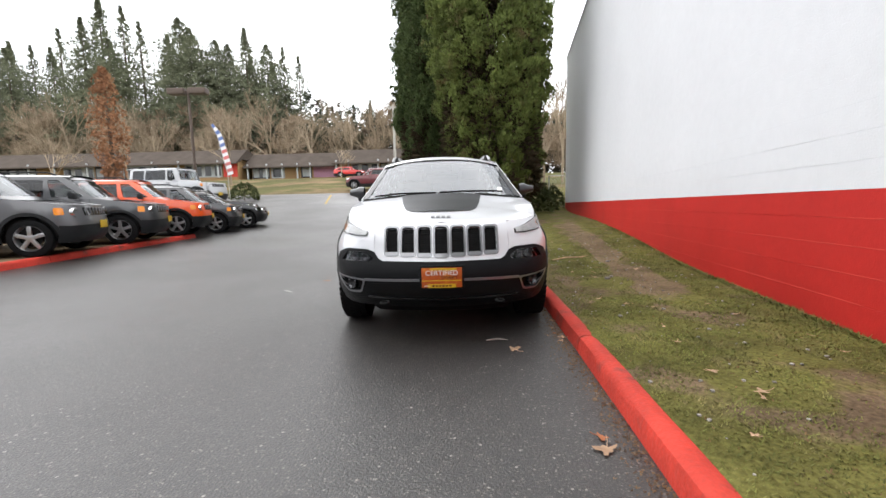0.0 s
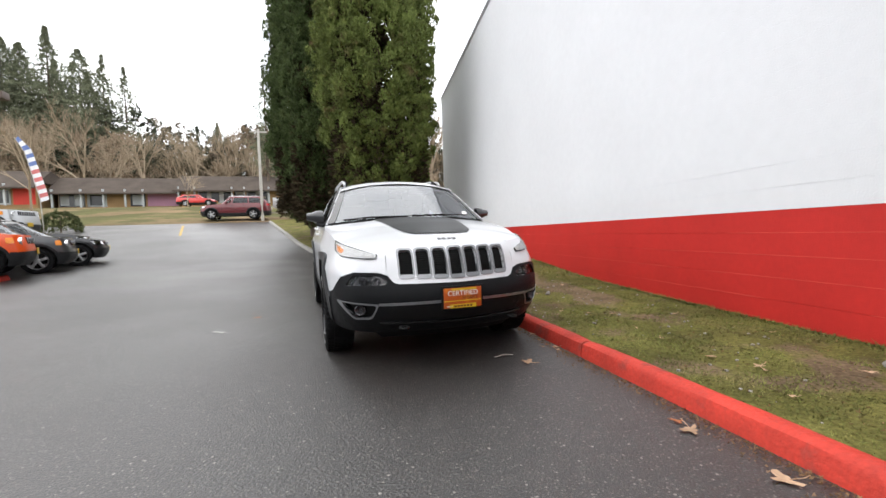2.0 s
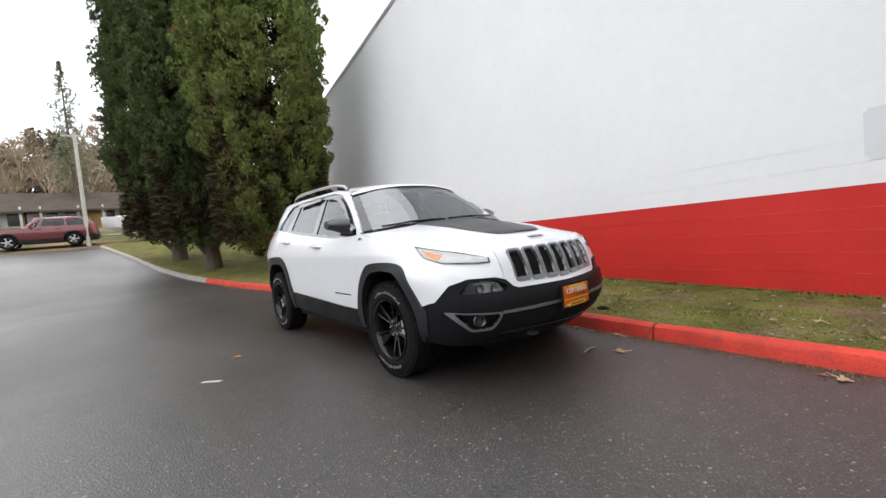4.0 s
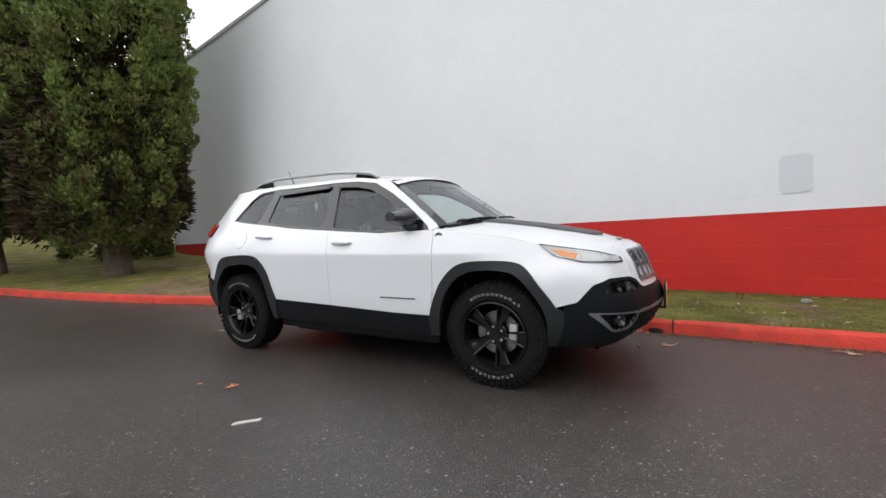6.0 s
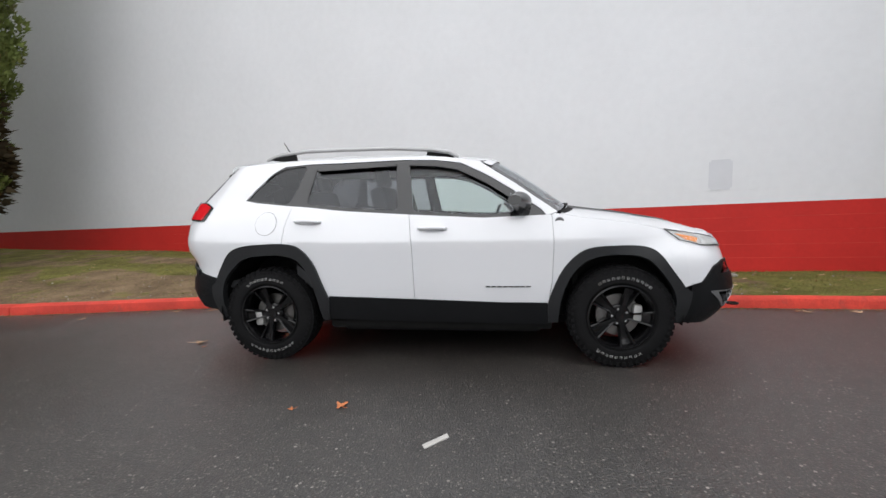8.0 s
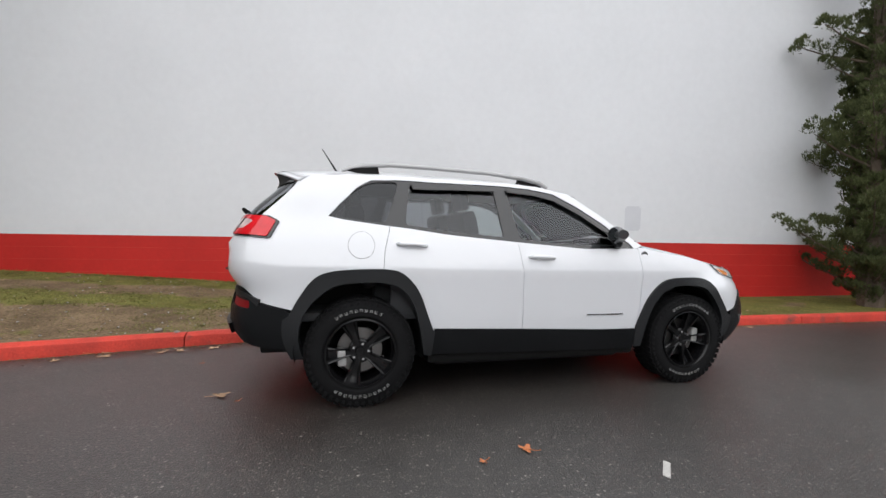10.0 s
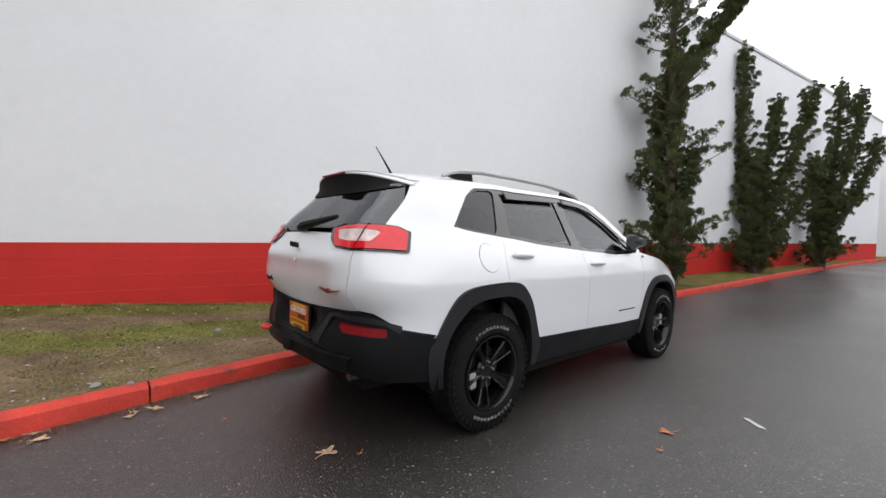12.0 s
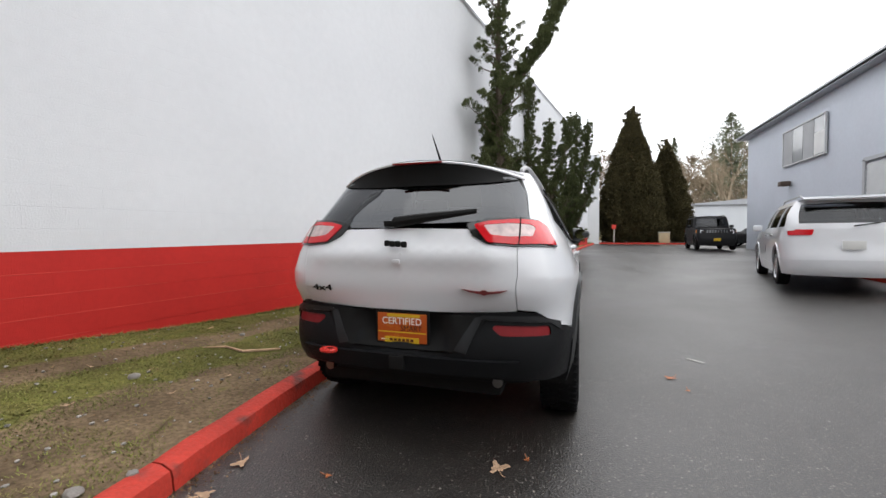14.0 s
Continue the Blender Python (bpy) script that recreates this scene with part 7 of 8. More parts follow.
# yellow stall line and pale mark
YELLOW = mat("worn yellow line paint", (0.46, 0.31, 0.09), 0.7, vary=0.2, grain=0.2, scale=3)
for x0, y0, x1, y1 in ((-7.0, 19.0, -7.9, 23.6),):
    rows = []
    for k in range(12):
        t_ = k / 11
        x, y = x0 + (x1 - x0) * t_, y0 + (y1 - y0) * t_
        rows.append([(x, y, ground_z(x, y) + 0.006), (x + 0.12, y, ground_z(x + 0.12, y) + 0.006)])
    stall = finish(grid(rows), "stall_line", YELLOW)
    tagged(stall, "yellow painted stall line on the asphalt", "road marking", kind="structure")


# ================= other parked cars =================
SILVER_RIM = mat("silver alloy", (0.45, 0.45, 0.46), 0.3, metal=0.85, vary=0.06, scale=10)
NUMBER = mat("pale plate", (0.62, 0.62, 0.60), 0.4, vary=0.05, scale=8)


def plain_wheel(R, w, rim_mat, spokes=5):
    hub = new("wheel")
    part("tyre", revolve([(w, R * 0.68), (w + 0.005, R * 0.82), (w - 0.012, R * 0.97), (w * 0.6, R), (-w * 0.6, R), (-w + 0.012, R * 0.97), (-w - 0.005, R * 0.82), (-w, R * 0.68)], 32), RUBBER, hub)
    rim = part("rim", revolve(((-w * 0.9, R * 0.68), (-w, R * 0.66), (-w * 0.8, R * 0.62), (0, R * 0.58), (w, R * 0.66)), 32, closed=False), rim_mat, hub)
    bm = bmesh.new()
    for k in range(spokes):
        m = Matrix.Rotation(2 * math.pi * k / spokes, 4, "X")
        add_box(bm, (-w * 0.72, 0, R * 0.34), (0.03, R * 0.20, R * 0.60), 0.008)
        bmesh.ops.rotate(bm, cent=(0, 0, 0), matrix=Matrix.Rotation(2 * math.pi / spokes, 3, "X"), verts=bm.verts)
    add_box(bm, (-w * 0.75, 0, 0), (0.04, R * 0.34, R * 0.34), 0.02)
    part("wheel_centre", bm, rim_mat, rim)
    part("brake_disc", revolve(((-0.01, 0.03), (-0.01, R * 0.45), (0.01, R * 0.45), (0.01, 0.03)), 20), BLACK_MATT, hub)
    return hub


def plain_car(name, label, paint, at, L=4.23, Wd=1.80, belt=1.08, top=1.64, hood=1.03, nose=0.93, cowl=-0.95, header=-0.42, tail=1.72, wb=2.57, R=0.345, over=0.80,
              clad=CLADDING, roof_mat=None, rim=SILVER_RIM, lamps="round", tumble=0.80, light_y=None, group="", boxy=False, rear_plate=False, tint=None):
    """A whole car from one set of measures: body, bonnet, cabin with glass all round, lamps, mirrors and wheels."""
    c = thing(name, label, "car", group)
    hw, yf, yr = Wd / 2, -L / 2, L / 2
    hf, hr = yf + over, yf + over + wb
    fp = ((1, 0), (1, .4), (.985, .62), (.95, .8), (.85, .93), (.6, .985), (.3, 1), (0, 1)) if boxy else None
    low = Shape((0.2, 0.35, 0.6, belt - 0.2, belt), (hw * .93, hw * .97, hw, hw, hw * .955), (0.2, 0.35, 0.55, nose, belt + .05), (yf + .18, yf + .04, yf, yf + .10, yf + .22),
                (0.2, 0.35, 0.55, 0.8, belt), (yr - .15, yr - .03, yr, yr - .05, yr - .08), y_front=yf + 0.65, y_rear=yr - 0.65, nose=0.03, fp=fp, rp=fp)
    low.length = hw + 0.5
    low.front_mid, low.rear_mid = low.y_front - low.length, low.y_rear + low.length
    fm, rm = low.front_mid, low.rear_mid
    ra = R + 0.075
    edge = [(fm, 0.42)] + [(low.s_y(hf - ra - 0.03, 0.45), 0.42)] + [(low.s_y(p[0], p[1]), p[1]) for p in arc(hf, R, ra, ra, 172, 8, 14)] + [(hf + ra + 0.02, 0.42), (hr - ra - 0.02, 0.42)] + [(low.s_y(p[0], p[1]), p[1]) for p in arc(hr, R, ra, ra, 172, 8, 14)] + [(low.s_y(hr + ra + 0.03, 0.45), 0.42), (rm, 0.42)]
    tops = [(rm, belt), (low.y_rear, belt), (cowl, belt - 0.01), (low.y_front, (hood + nose) / 2 + 0.02), (low.y_front - 0.5, nose + 0.015), (fm, nose)]
    body = part("body", panel(lambda s, z, d: low.at(s, z, -d), edge + tops, (), 0.10, 0.03, (1, -1)), paint, c)
    part("lower_cladding", panel(lambda s, z, d: low.at(s, z, 0.006 - d), [(fm, 0.22), (low.s_y(hf - ra, 0.4), 0.24), (low.s_y(hf - ra + 0.01, 0.4), 0.43), (low.s_y(hf - ra - .02, 0.55), 0.56), (low.y_front - 0.55, 0.55), (fm, 0.56)], (), 0.10, 0.03, (1, -1)), clad, c)
    part("rear_cladding", panel(lambda s, z, d: low.at(s, z, 0.006 - d), [(rm, 0.26), (rm, 0.56), (low.y_rear + 0.55, 0.55), (low.s_y(hr + ra + .02, 0.55), 0.56), (low.s_y(hr + ra - 0.01, 0.4), 0.43), (low.s_y(hr + ra, 0.4), 0.27)], (), 0.10, 0.03, (1, -1)), clad, c)
    for side in (1, -1):
        part("sill", panel(lambda s, z, d: low.at(s, z, 0.006 - d), [(hf + ra, 0.24), (hf + ra, 0.44), (hr - ra, 0.44), (hr - ra, 0.24)], (), 0.15, 0.05, (side,)), clad, c)
        for y in (hf, hr):
            ring_out, ring_in = arc(y, R, ra + 0.05, ra + 0.045, 175, 5, 16), arc(y, R, ra - 0.012, ra - 0.012, 175, 5, 16)
            part("arch_trim", panel(lambda s, z, d: low.at(s, z, 0.012 - d), [(low.s_y(a, b), b) for a, b in ring_out + ring_in[::-1]], (), 0.1, 0.04, (side,)), clad, c)
            part("wheel_well", box((side * (hw - 0.28), y, 0.52), (0.40, 2 * ra - 0.04, 0.42), 0.1), BLACK_MATT, c)
    part("floor_pan", box((0, 0, 0.34), (Wd * 0.8, L * 0.86, 0.16), 0.04), BLACK_MATT, c)
    # bonnet
    rows = []
    for i in range(13):
        t_ = i / 12
        y = cowl + (yf + 0.12 - cowl) * t_
        s = low.s_y(y, nose)
        w = low.raw(min(low.s_y(y, nose), 0), nose + (hood - nose) * (1 - t_)).x if y < low.y_front else hw * .965
        z = hood + (nose - hood) * t_ ** 1.6
        ze = z - 0.045
        rows.append([(w * k / 8, y, z + (ze - z) * abs(k / 8) ** 2.5) for k in range(-8, 9)])
    part("bonnet", grid(rows), paint, c)
    # cabin
    gw = hw * .955
    cab = Shape((belt - .06, belt, (belt + top) / 2, top - 0.10, top), (gw * 1.01, gw, gw * (0.5 + tumble / 2) + .01, gw * tumble, gw * tumble * 0.93), (belt - .06, belt, top - .06, top), (cowl - .05, cowl, header, header + .08),
                (belt, belt + .1, top - .08, top), (yr - 0.10, yr - 0.12, tail, tail - .06), y_front=header + 0.55, y_rear=min(tail - 0.5, yr - 0.8), nose=0.0,
                fp=((1, 0), (1, .5), (.985, .72), (.93, .86), (.75, .95), (.4, .99), (0, 1)), rp=((1, 0), (1, .5), (.985, .72), (.93, .88), (.75, .96), (.4, 1), (0, 1)))
    cab.length = 1.30
    cab.front_mid, cab.rear_mid = cab.y_front - cab.length, cab.y_rear + cab.length
    cf, cr = cab.front_mid, cab.rear_mid
    za, zb = belt + 0.05, top - 0.13
    sf0, sf1 = cab.s_front(gw * .84, za), cab.s_front(gw * .74, zb)
    sr0, sr1 = cab.s_rear(gw * .80, za), cab.s_rear(gw * .70, zb)
    ya, yb = cab.s_y(cowl + 0.28, za), cab.s_y(header + 0.22, zb)
    B = (hf + hr) / 2 + 0.06
    C = hr - 0.30
    wins = [[(cf - 0.001, za), (sf0, za), (sf1, zb), (cf - 0.001, zb + 0.03)], [(cr + 0.001, za + .05), (sr0, za + .05), (sr1, zb), (cr + 0.001, zb + .02)],
            rounded([(ya, za), (B - 0.05, za), (B - 0.05, zb), (yb, zb)], 0.03, 2), rounded([(B + 0.04, za), (C, za), (C - 0.04, zb), (B + 0.04, zb)], 0.03, 2), rounded([(C + 0.07, za), (cab.s_y(yr - 0.42, za), za), (cab.s_y(tail - 0.28, zb), zb), (C + 0.04, zb)], 0.03, 2)]
    part("cabin", panel(lambda s, z, d: cab.at(s, z, -d), [(cf, belt - 0.03), (cf, top - 0.05), (cr, top - 0.05), (cr, belt - 0.03)], wins, 0.09, 0.03, (1, -1)), roof_mat or paint, c)
    for k, w_ in enumerate(wins):
        for side in ((1, -1) if k > 1 else (0,)):
            part("window" if k > 1 else ("windscreen" if k == 0 else "rear_window"), panel(lambda s, z, d: cab.at(s, z, -0.012 - d), w_, (), 0.12, 0.004, (side,) if side else (1, -1), thick=False), tint or (GLASS if k in (0, 2) else GLASS_DARK), c)
    rows = []
    y0, y1 = header + 0.02, tail - 0.02
    for i in range(13):
        y = y0 + (y1 - y0) * i / 12
        w = gw * tumble * 0.955
        rows.append([(w * k / 8, y, top - 0.055 + (0.055 + 0.03 * math.sin(math.pi * i / 12)) * (1 - abs(k / 8) ** 2.6)) for k in range(-8, 9)])
    part("roof", grid(rows), roof_mat or paint, c)
    for side in (1, -1):
        part("roof_rail", tube([(side * gw * tumble * .86, header + 0.3, top - 0.01), (side * gw * tumble * .86, header + 0.45, top + 0.05), (side * gw * tumble * .85, tail - 0.3, top + 0.05), (side * gw * tumble * .85, tail - 0.1, top - 0.01)], 0.018, 6), CLADDING if clad is CLADDING else SATIN, c)
        mir = part("door_mirror", box((side * (hw + 0.09), cowl + 0.42, belt + 0.07), (0.20, 0.12, 0.15), 0.04), clad if lamps != "slim" else paint, c)
        part("door_seam", panel(lambda s, z, d: low.at(s, z, 0.001 - d), [(B - .004, 0.46), (B - .004, belt - .02), (B + .004, belt - .02), (B + .004, 0.46)], (), 0.2, 0.004, (side,)), BLACK_MATT, c)
        part("door_seam", panel(lambda s, z, d: low.at(s, z, 0.001 - d), [(cowl + .10, 0.46), (cowl + .16, belt - .02), (cowl + .168, belt - .02), (cowl + .108, 0.46)], (), 0.2, 0.004, (side,)), BLACK_MATT, c)
        for y in (B + 0.18, C - 0.02):
            part("door_handle", box((side * (hw + 0.005), y - 0.25 if y > B + .3 else y - 0.3, belt - 0.11), (0.03, 0.17, 0.03), 0.01), clad if clad is CLADDING else paint, c)
        if lamps == "round":
            p = low.raw(low.s_front(hw * .72, nose - .14), nose - .14)
            bm = revolve(((-0.05, 0.095), (0.015, 0.10), (0.02, 0.085), (0.0, 0.05), (-0.01, 0.0)), 20, closed=False)
            bmesh.ops.transform(bm, matrix=Matrix.Translation((p.x * side, p.y + 0.01, p.z)) @ Matrix.Rotation(radians(-90), 4, "Z"), verts=bm.verts)
            part("headlight", bm, CHROME, c)
            part("indicator", panel(lambda s, z, d: low.at(s, z, 0.012 - d), rounded([(low.s_y(yf + .30, nose - .1), nose - .18), (low.s_y(yf + .30, nose - .1), nose - .05), (low.s_y(yf + .42, nose - .1), nose - .05), (low.s_y(yf + .42, nose - .1), nose - .18)], 0.03, 2), (), 0.06, 0.02, (side,)), AMBER, c)
        else:
            part("headlight", panel(lambda s, z, d: low.at(s, z, 0.010 - d), [(low.s_front(hw * .55, nose - .1), nose - .13), (low.s_front(hw * .55, nose - .1), nose - .04), (low.s_y(yf + .45, nose - .05), nose - .02), (low.s_y(yf + .40, nose - .1), nose - .10)], (), 0.06, 0.02, (side,)), CHROME, c)
        zt = belt - 0.06 if lamps != "round" else belt - 0.14
        tl = part("tail_lamp", panel(lambda s, z, d: low.at(s, z, 0.014 - d), rounded([(low.s_rear(hw * .56, zt), zt - .06), (low.s_rear(hw * .54, zt), zt + .045), (low.s_y(yr - .30, zt), zt + .05), (low.s_y(yr - .26, zt), zt - .06)], 0.02, 2), (), 0.05, 0.03, (side,)), RED_LENS, c, "red tail lamp")
    part("grille", panel(lambda s, z, d: low.at(s, z, 0.008 - d), [(fm, nose - .20), (fm, nose - .05), (low.s_front(hw * .52, nose - .1), nose - .05), (low.s_front(hw * .52, nose - .1), nose - .20)], (), 0.08, 0.02, (1, -1)), BLACK_GLOSS, c)
    for k in range(8):
        x = (k - 3.5) * hw * 0.135
        p = low.raw(low.s_front(abs(x), nose - .12), nose - .12)
        part("grille_bar", box((x, p.y - 0.012, nose - .125), (0.028, 0.02, 0.15), 0.006), SATIN, c)
    part("number_plate", box((0, yf - 0.015, 0.55), (0.31, 0.015, 0.15), 0.004), PLATE_YELLOW if not rear_plate else NUMBER, c)
    part("rear_plate", box((0, yr + 0.012, belt - .30), (0.31, 0.02, 0.15), 0.004), NUMBER, c)
    part("rear_wiper", tube([(0.0, yr - .03, belt + .04), (-.35, yr - .1, belt + .10)], 0.012, 5), BLACK_MATT, c)
    bm = prism([(tail - .12, top - .03), (tail - .12, top + .015), (tail + .16, top - .045), (tail + .14, top - .075)], -gw * tumble * .88, gw * tumble * .88, "x")
    part("spoiler", bm, roof_mat or paint, c)
    part("seat_row", box((0, 0.05, belt - .12), (Wd * .74, .30, .75), .08), SEAT, c)
    part("seat_row", box((0, 0.95, belt - .14), (Wd * .74, .26, .7), .08), SEAT, c)
    part("dashboard", box((0, cowl + .33, belt - .1), (Wd * .8, .35, .2), .05), SEAT, c)
    hubs = plain_wheel(R, 0.105, rim)
    hubs.parent = c
    for k, (y, side) in enumerate(((hf, -1), (hr, -1), (hf, 1), (hr, 1))):
        m = Matrix.Translation((side * (hw - 0.115), y, R)) @ (Matrix.Rotation(math.pi, 4, "Z") if side > 0 else Matrix.Identity(4)) @ Matrix.Rotation(0.5 * k, 4, "X")
        if k == 0:
            hubs.matrix_basis = m
        else:
            copy_thing(hubs, m)
    c.matrix_world = at
    return c


def paint(name, col, metal=0.2):
    return mat(name, col, 0.3, metal=metal, vary=0.03, scale=2, coat=0.8)


GREY_P, BLACK_P, ORANGE_P, SILVER_P = paint("grey metallic", (0.13, 0.13, 0.135)), paint("black paint", (0.018, 0.018, 0.02)), paint("bright orange", (0.72, 0.085, 0.012), 0), paint("silver paint", (0.42, 0.43, 0.44))
DGREY_P = paint("dark grey paint", (0.06, 0.062, 0.066))
ROW = "cars parked in a row at the red kerb"


def lot(x, y, up, rz):
    return pose(x, y, ground_z(x, y) + up, 0, 0, rz)


LOW = dict(L=4.4, belt=0.95, top=1.46, hood=0.95, nose=0.80, cowl=-0.85, header=-0.1, tail=1.35, lamps="slim", tumble=.74)
for k, (label, colour, up, more) in enumerate((
        ("grey boxy small SUV with black cladding", GREY_P, 0.115, {}), ("dark grey boxy small SUV with black cladding", DGREY_P, 0.115, {}), ("bright orange boxy small SUV", ORANGE_P, 0.115, {}),
        ("dark boxy small SUV behind the orange one", DGREY_P, 0.0, {}), ("black low hatchback in the row", BLACK_P, 0.0, LOW), ("black low hatchback at the row's end", BLACK_P, 0.0, LOW))):
    plain_car("parked_car", label, colour, lot(-8.98 - 0.14 * k - (1.2 if k == 5 else 0.0), 2.4 + 2.28 * k, up, 110), group=ROW, **more)
plain_car("off_road_car", "silver square-bodied off-road car with a white hard top", SILVER_P, lot(-13.4, 15.8, 0.55, 86), L=4.3, Wd=1.85, belt=1.22, top=1.86, hood=1.17, nose=1.10, cowl=-0.75, header=-0.55, tail=1.98, wb=2.9, R=0.40, over=0.62, roof_mat=mat("white hard top", (0.50, 0.51, 0.52), 0.5, vary=0.04, scale=2), tumble=.90, boxy=True)
plain_car("white_suv", "white large SUV parked facing away beside the metal building", CAR_WHITE, lot(-6.07, -7.18, 0.02, -13.2), L=4.82, Wd=1.94, belt=1.13, top=1.74, hood=1.12, nose=0.98, cowl=-1.05, header=-0.45, tail=1.95, wb=2.915, R=0.375, over=0.93, lamps="slim", tumble=.78, rear_plate=True, clad=CAR_WHITE)
plain_car("off_road_car", "black square-bodied off-road car standing at the drive's end", mat("dull black paint", (0.010, 0.010, 0.011), 0.5, vary=0.05, scale=2, spec=0.3), lot(-7.9, -22.8, 0.02, 176), L=4.3, Wd=1.87, belt=1.22, top=1.86, hood=1.17, nose=1.10, cowl=-0.75, header=-0.55, tail=1.98, wb=2.9, R=0.41, over=0.62, tumble=.90, boxy=True, rim=RIM_BLACK, tint=GLASS_DARK)
plain_car("distant_car", "dark car beyond the drive's end", BLACK_P, lot(-12.0, -27.5, 0.02, 60), L=4.4, belt=1.0, top=1.55, hood=1.0, nose=0.85, lamps="slim", tumble=.76, tail=1.6)
plain_car("distant_car", "silver car beyond the drive's end", SILVER_P, lot(-13.6, -31.5, 0.02, 70), L=4.4, belt=1.0, top=1.55, hood=1.0, nose=0.85, lamps="slim", tumble=.76, tail=1.6)

plain_car("red_car", "low red car standing before the shops", paint("bright red paint", (0.55, 0.03, 0.025), 0), lot(-13.4, 54.5, 0.0, 90), L=4.5, belt=0.98, top=1.45, hood=0.95, nose=0.82, lamps="slim", tumble=.72, tail=1.5, clad=CLADDING)
# maroon car with a white boat on a trailer, on the street past the lot
plain_car("maroon_suv", "maroon SUV standing on the street with a boat trailer", paint("maroon paint", (0.13, 0.022, 0.026), 0.2), lot(-5.30, 27.0, 0.02, -90), L=4.5, belt=1.05, top=1.60, hood=1.02, nose=0.9, lamps="slim", tumble=.78, tail=1.72)
GELCOAT = mat("white boat hull", (0.72, 0.73, 0.74), 0.25, vary=0.03, scale=2, coat=0.6)


def motor_boat(at):
    """A small cuddy-cabin boat, its bow towards -x: V hull, gunwale, cabin top and screen."""
    b = thing("motor_boat", "white open motor boat with a low cabin on its trailer", "boat", at=at)
    rows = []
    for i in range(17):
        t = i / 16
        x = -2.55 + 5.0 * t
        w = 1.02 * (1 - (1 - t) ** 2.4) ** 0.7 + 0.015
        keel = 0.55 * (1 - t) ** 3.0
        chine = 0.28 + 0.42 * (1 - t) ** 2.2
        top = 1.02 + 0.22 * (1 - t) ** 1.5
        rows.append([(x - 0.25 * (1 - t) ** 2, s * w * k, z) for s, k, z in ((1, 0.93, top - 0.03), (1, 1.0, top), (1, 0.97, top - 0.12), (1, 0.80, chine), (1, 0.0, keel), (-1, 0.80, chine), (-1, 0.97, top - 0.12), (-1, 1.0, top), (-1, 0.93, top - 0.03))])
    bm = grid(rows)
    bm.verts.ensure_lookup_table()
    bm.faces.new([bm.verts[16 * 9 + j] for j in range(9)])
    bmesh.ops.recalc_face_normals(bm, faces=bm.faces)
    part("hull", bm, GELCOAT, b, "white V-shaped hull")
    rows = []
    for i in range(12):
        t = i / 11
        x = -2.4 + 3.0 * t
        w = 0.90 * (1 - (1 - t) ** 2.2) ** 0.7 + 0.02
        z = 1.19 - 0.14 * t
        rise = 0.42 * math.sin(math.pi * min(1.0, 0.12 + 0.62 * t)) * t ** 0.5
        rows.append([(x, w * k, z + rise * (1 - abs(k) ** 2.5)) for k in (-1, -0.8, -0.5, -0.2, 0.2, 0.5, 0.8, 1)])
    part("cabin_top", grid(rows), GELCOAT, b, "low white cabin top")
    part("screen", grid([[(0.45 + 0.35 * u, 0.82 * k, 1.05 + 0.42 * (1 - abs(k) ** 2.5) + 0.28 * u) for k in (-1, -0.6, 0, 0.6, 1)] for u in (0, 1)]), GLASS_DARK, b, "tinted boat screen")
    part("side_stripe", box((1.35, -1.018, 0.80), (1.7, 0.012, 0.05), 0.004), BLACK_MATT, b, "thin dark stripe along the hull")
    part("outboard", box((2.62, 0, 0.92), (0.36, 0.34, 0.62), 0.09), BLACK_GLOSS, b, "dark outboard engine")
    return b


def boat_trailer(at):
    tr = thing("boat_trailer", "galvanised boat trailer with two wheels", "trailer", at=at)
    for s in (1, -1):
        part("rail", tube([(-3.3, 0, 0.42), (-2.0, s * 0.55, 0.42), (2.35, s * 0.62, 0.42)], 0.04, 6), GALV, tr)
        part("bunk", box((0.6, s * 0.42, 0.455), (3.0, 0.10, 0.06), 0.01), BARK, tr)
        w = plain_wheel(0.31, 0.09, SILVER_RIM)
        w.parent = tr
        w.matrix_basis = Matrix.Translation((0.9, s * 0.86, 0.31)) @ Matrix.Rotation(radians(90 * s), 4, "Z")
        part("mudguard", prism([(0.9 + 0.42 * math.cos(radians(a)), 0.31 + 0.42 * math.sin(radians(a))) for a in range(10, 171, 16)] + [(0.9 + 0.38 * math.cos(radians(a)), 0.31 + 0.38 * math.sin(radians(a))) for a in range(170, 9, -16)], s * 0.86 - 0.11, s * 0.86 + 0.11, "y"), GELCOAT, tr)
    part("crossbar", tube([(0.9, -0.86, 0.36), (0.9, 0.86, 0.36)], 0.03, 6), GALV, tr)
    part("lamp", box((2.36, -0.75, 0.52), (0.05, 0.2, 0.1), 0.01), RED_LENS, tr, "red trailer lamp")
    return tr


_street = ground_z(0.0, 27.0) + 0.03
boat_trailer(Matrix.Translation((-0.15, 27.0, _street)))
motor_boat(Matrix.Translation((-0.15, 27.0, _street + 0.26)))


# ================= small things =================
LEAF = mat("dead tan leaf", (0.43, 0.285, 0.185), 0.8, vary=0.25, scale=14, rand=0.25, spec=0.2)
LEAF_RUST = mat("wet rust-brown leaf", (0.38, 0.13, 0.05), 0.6, vary=0.25, scale=14, rand=0.25)
STONE = mat("pale field stone", (0.24, 0.22, 0.20), 0.85, vary=0.2, grain=0.15, scale=9, bump=0.004, bump_scale=60, rand=0.2)
CHALK = mat("pale line scrap", (0.42, 0.41, 0.39), 0.8, vary=0.1, grain=0.1, scale=9)


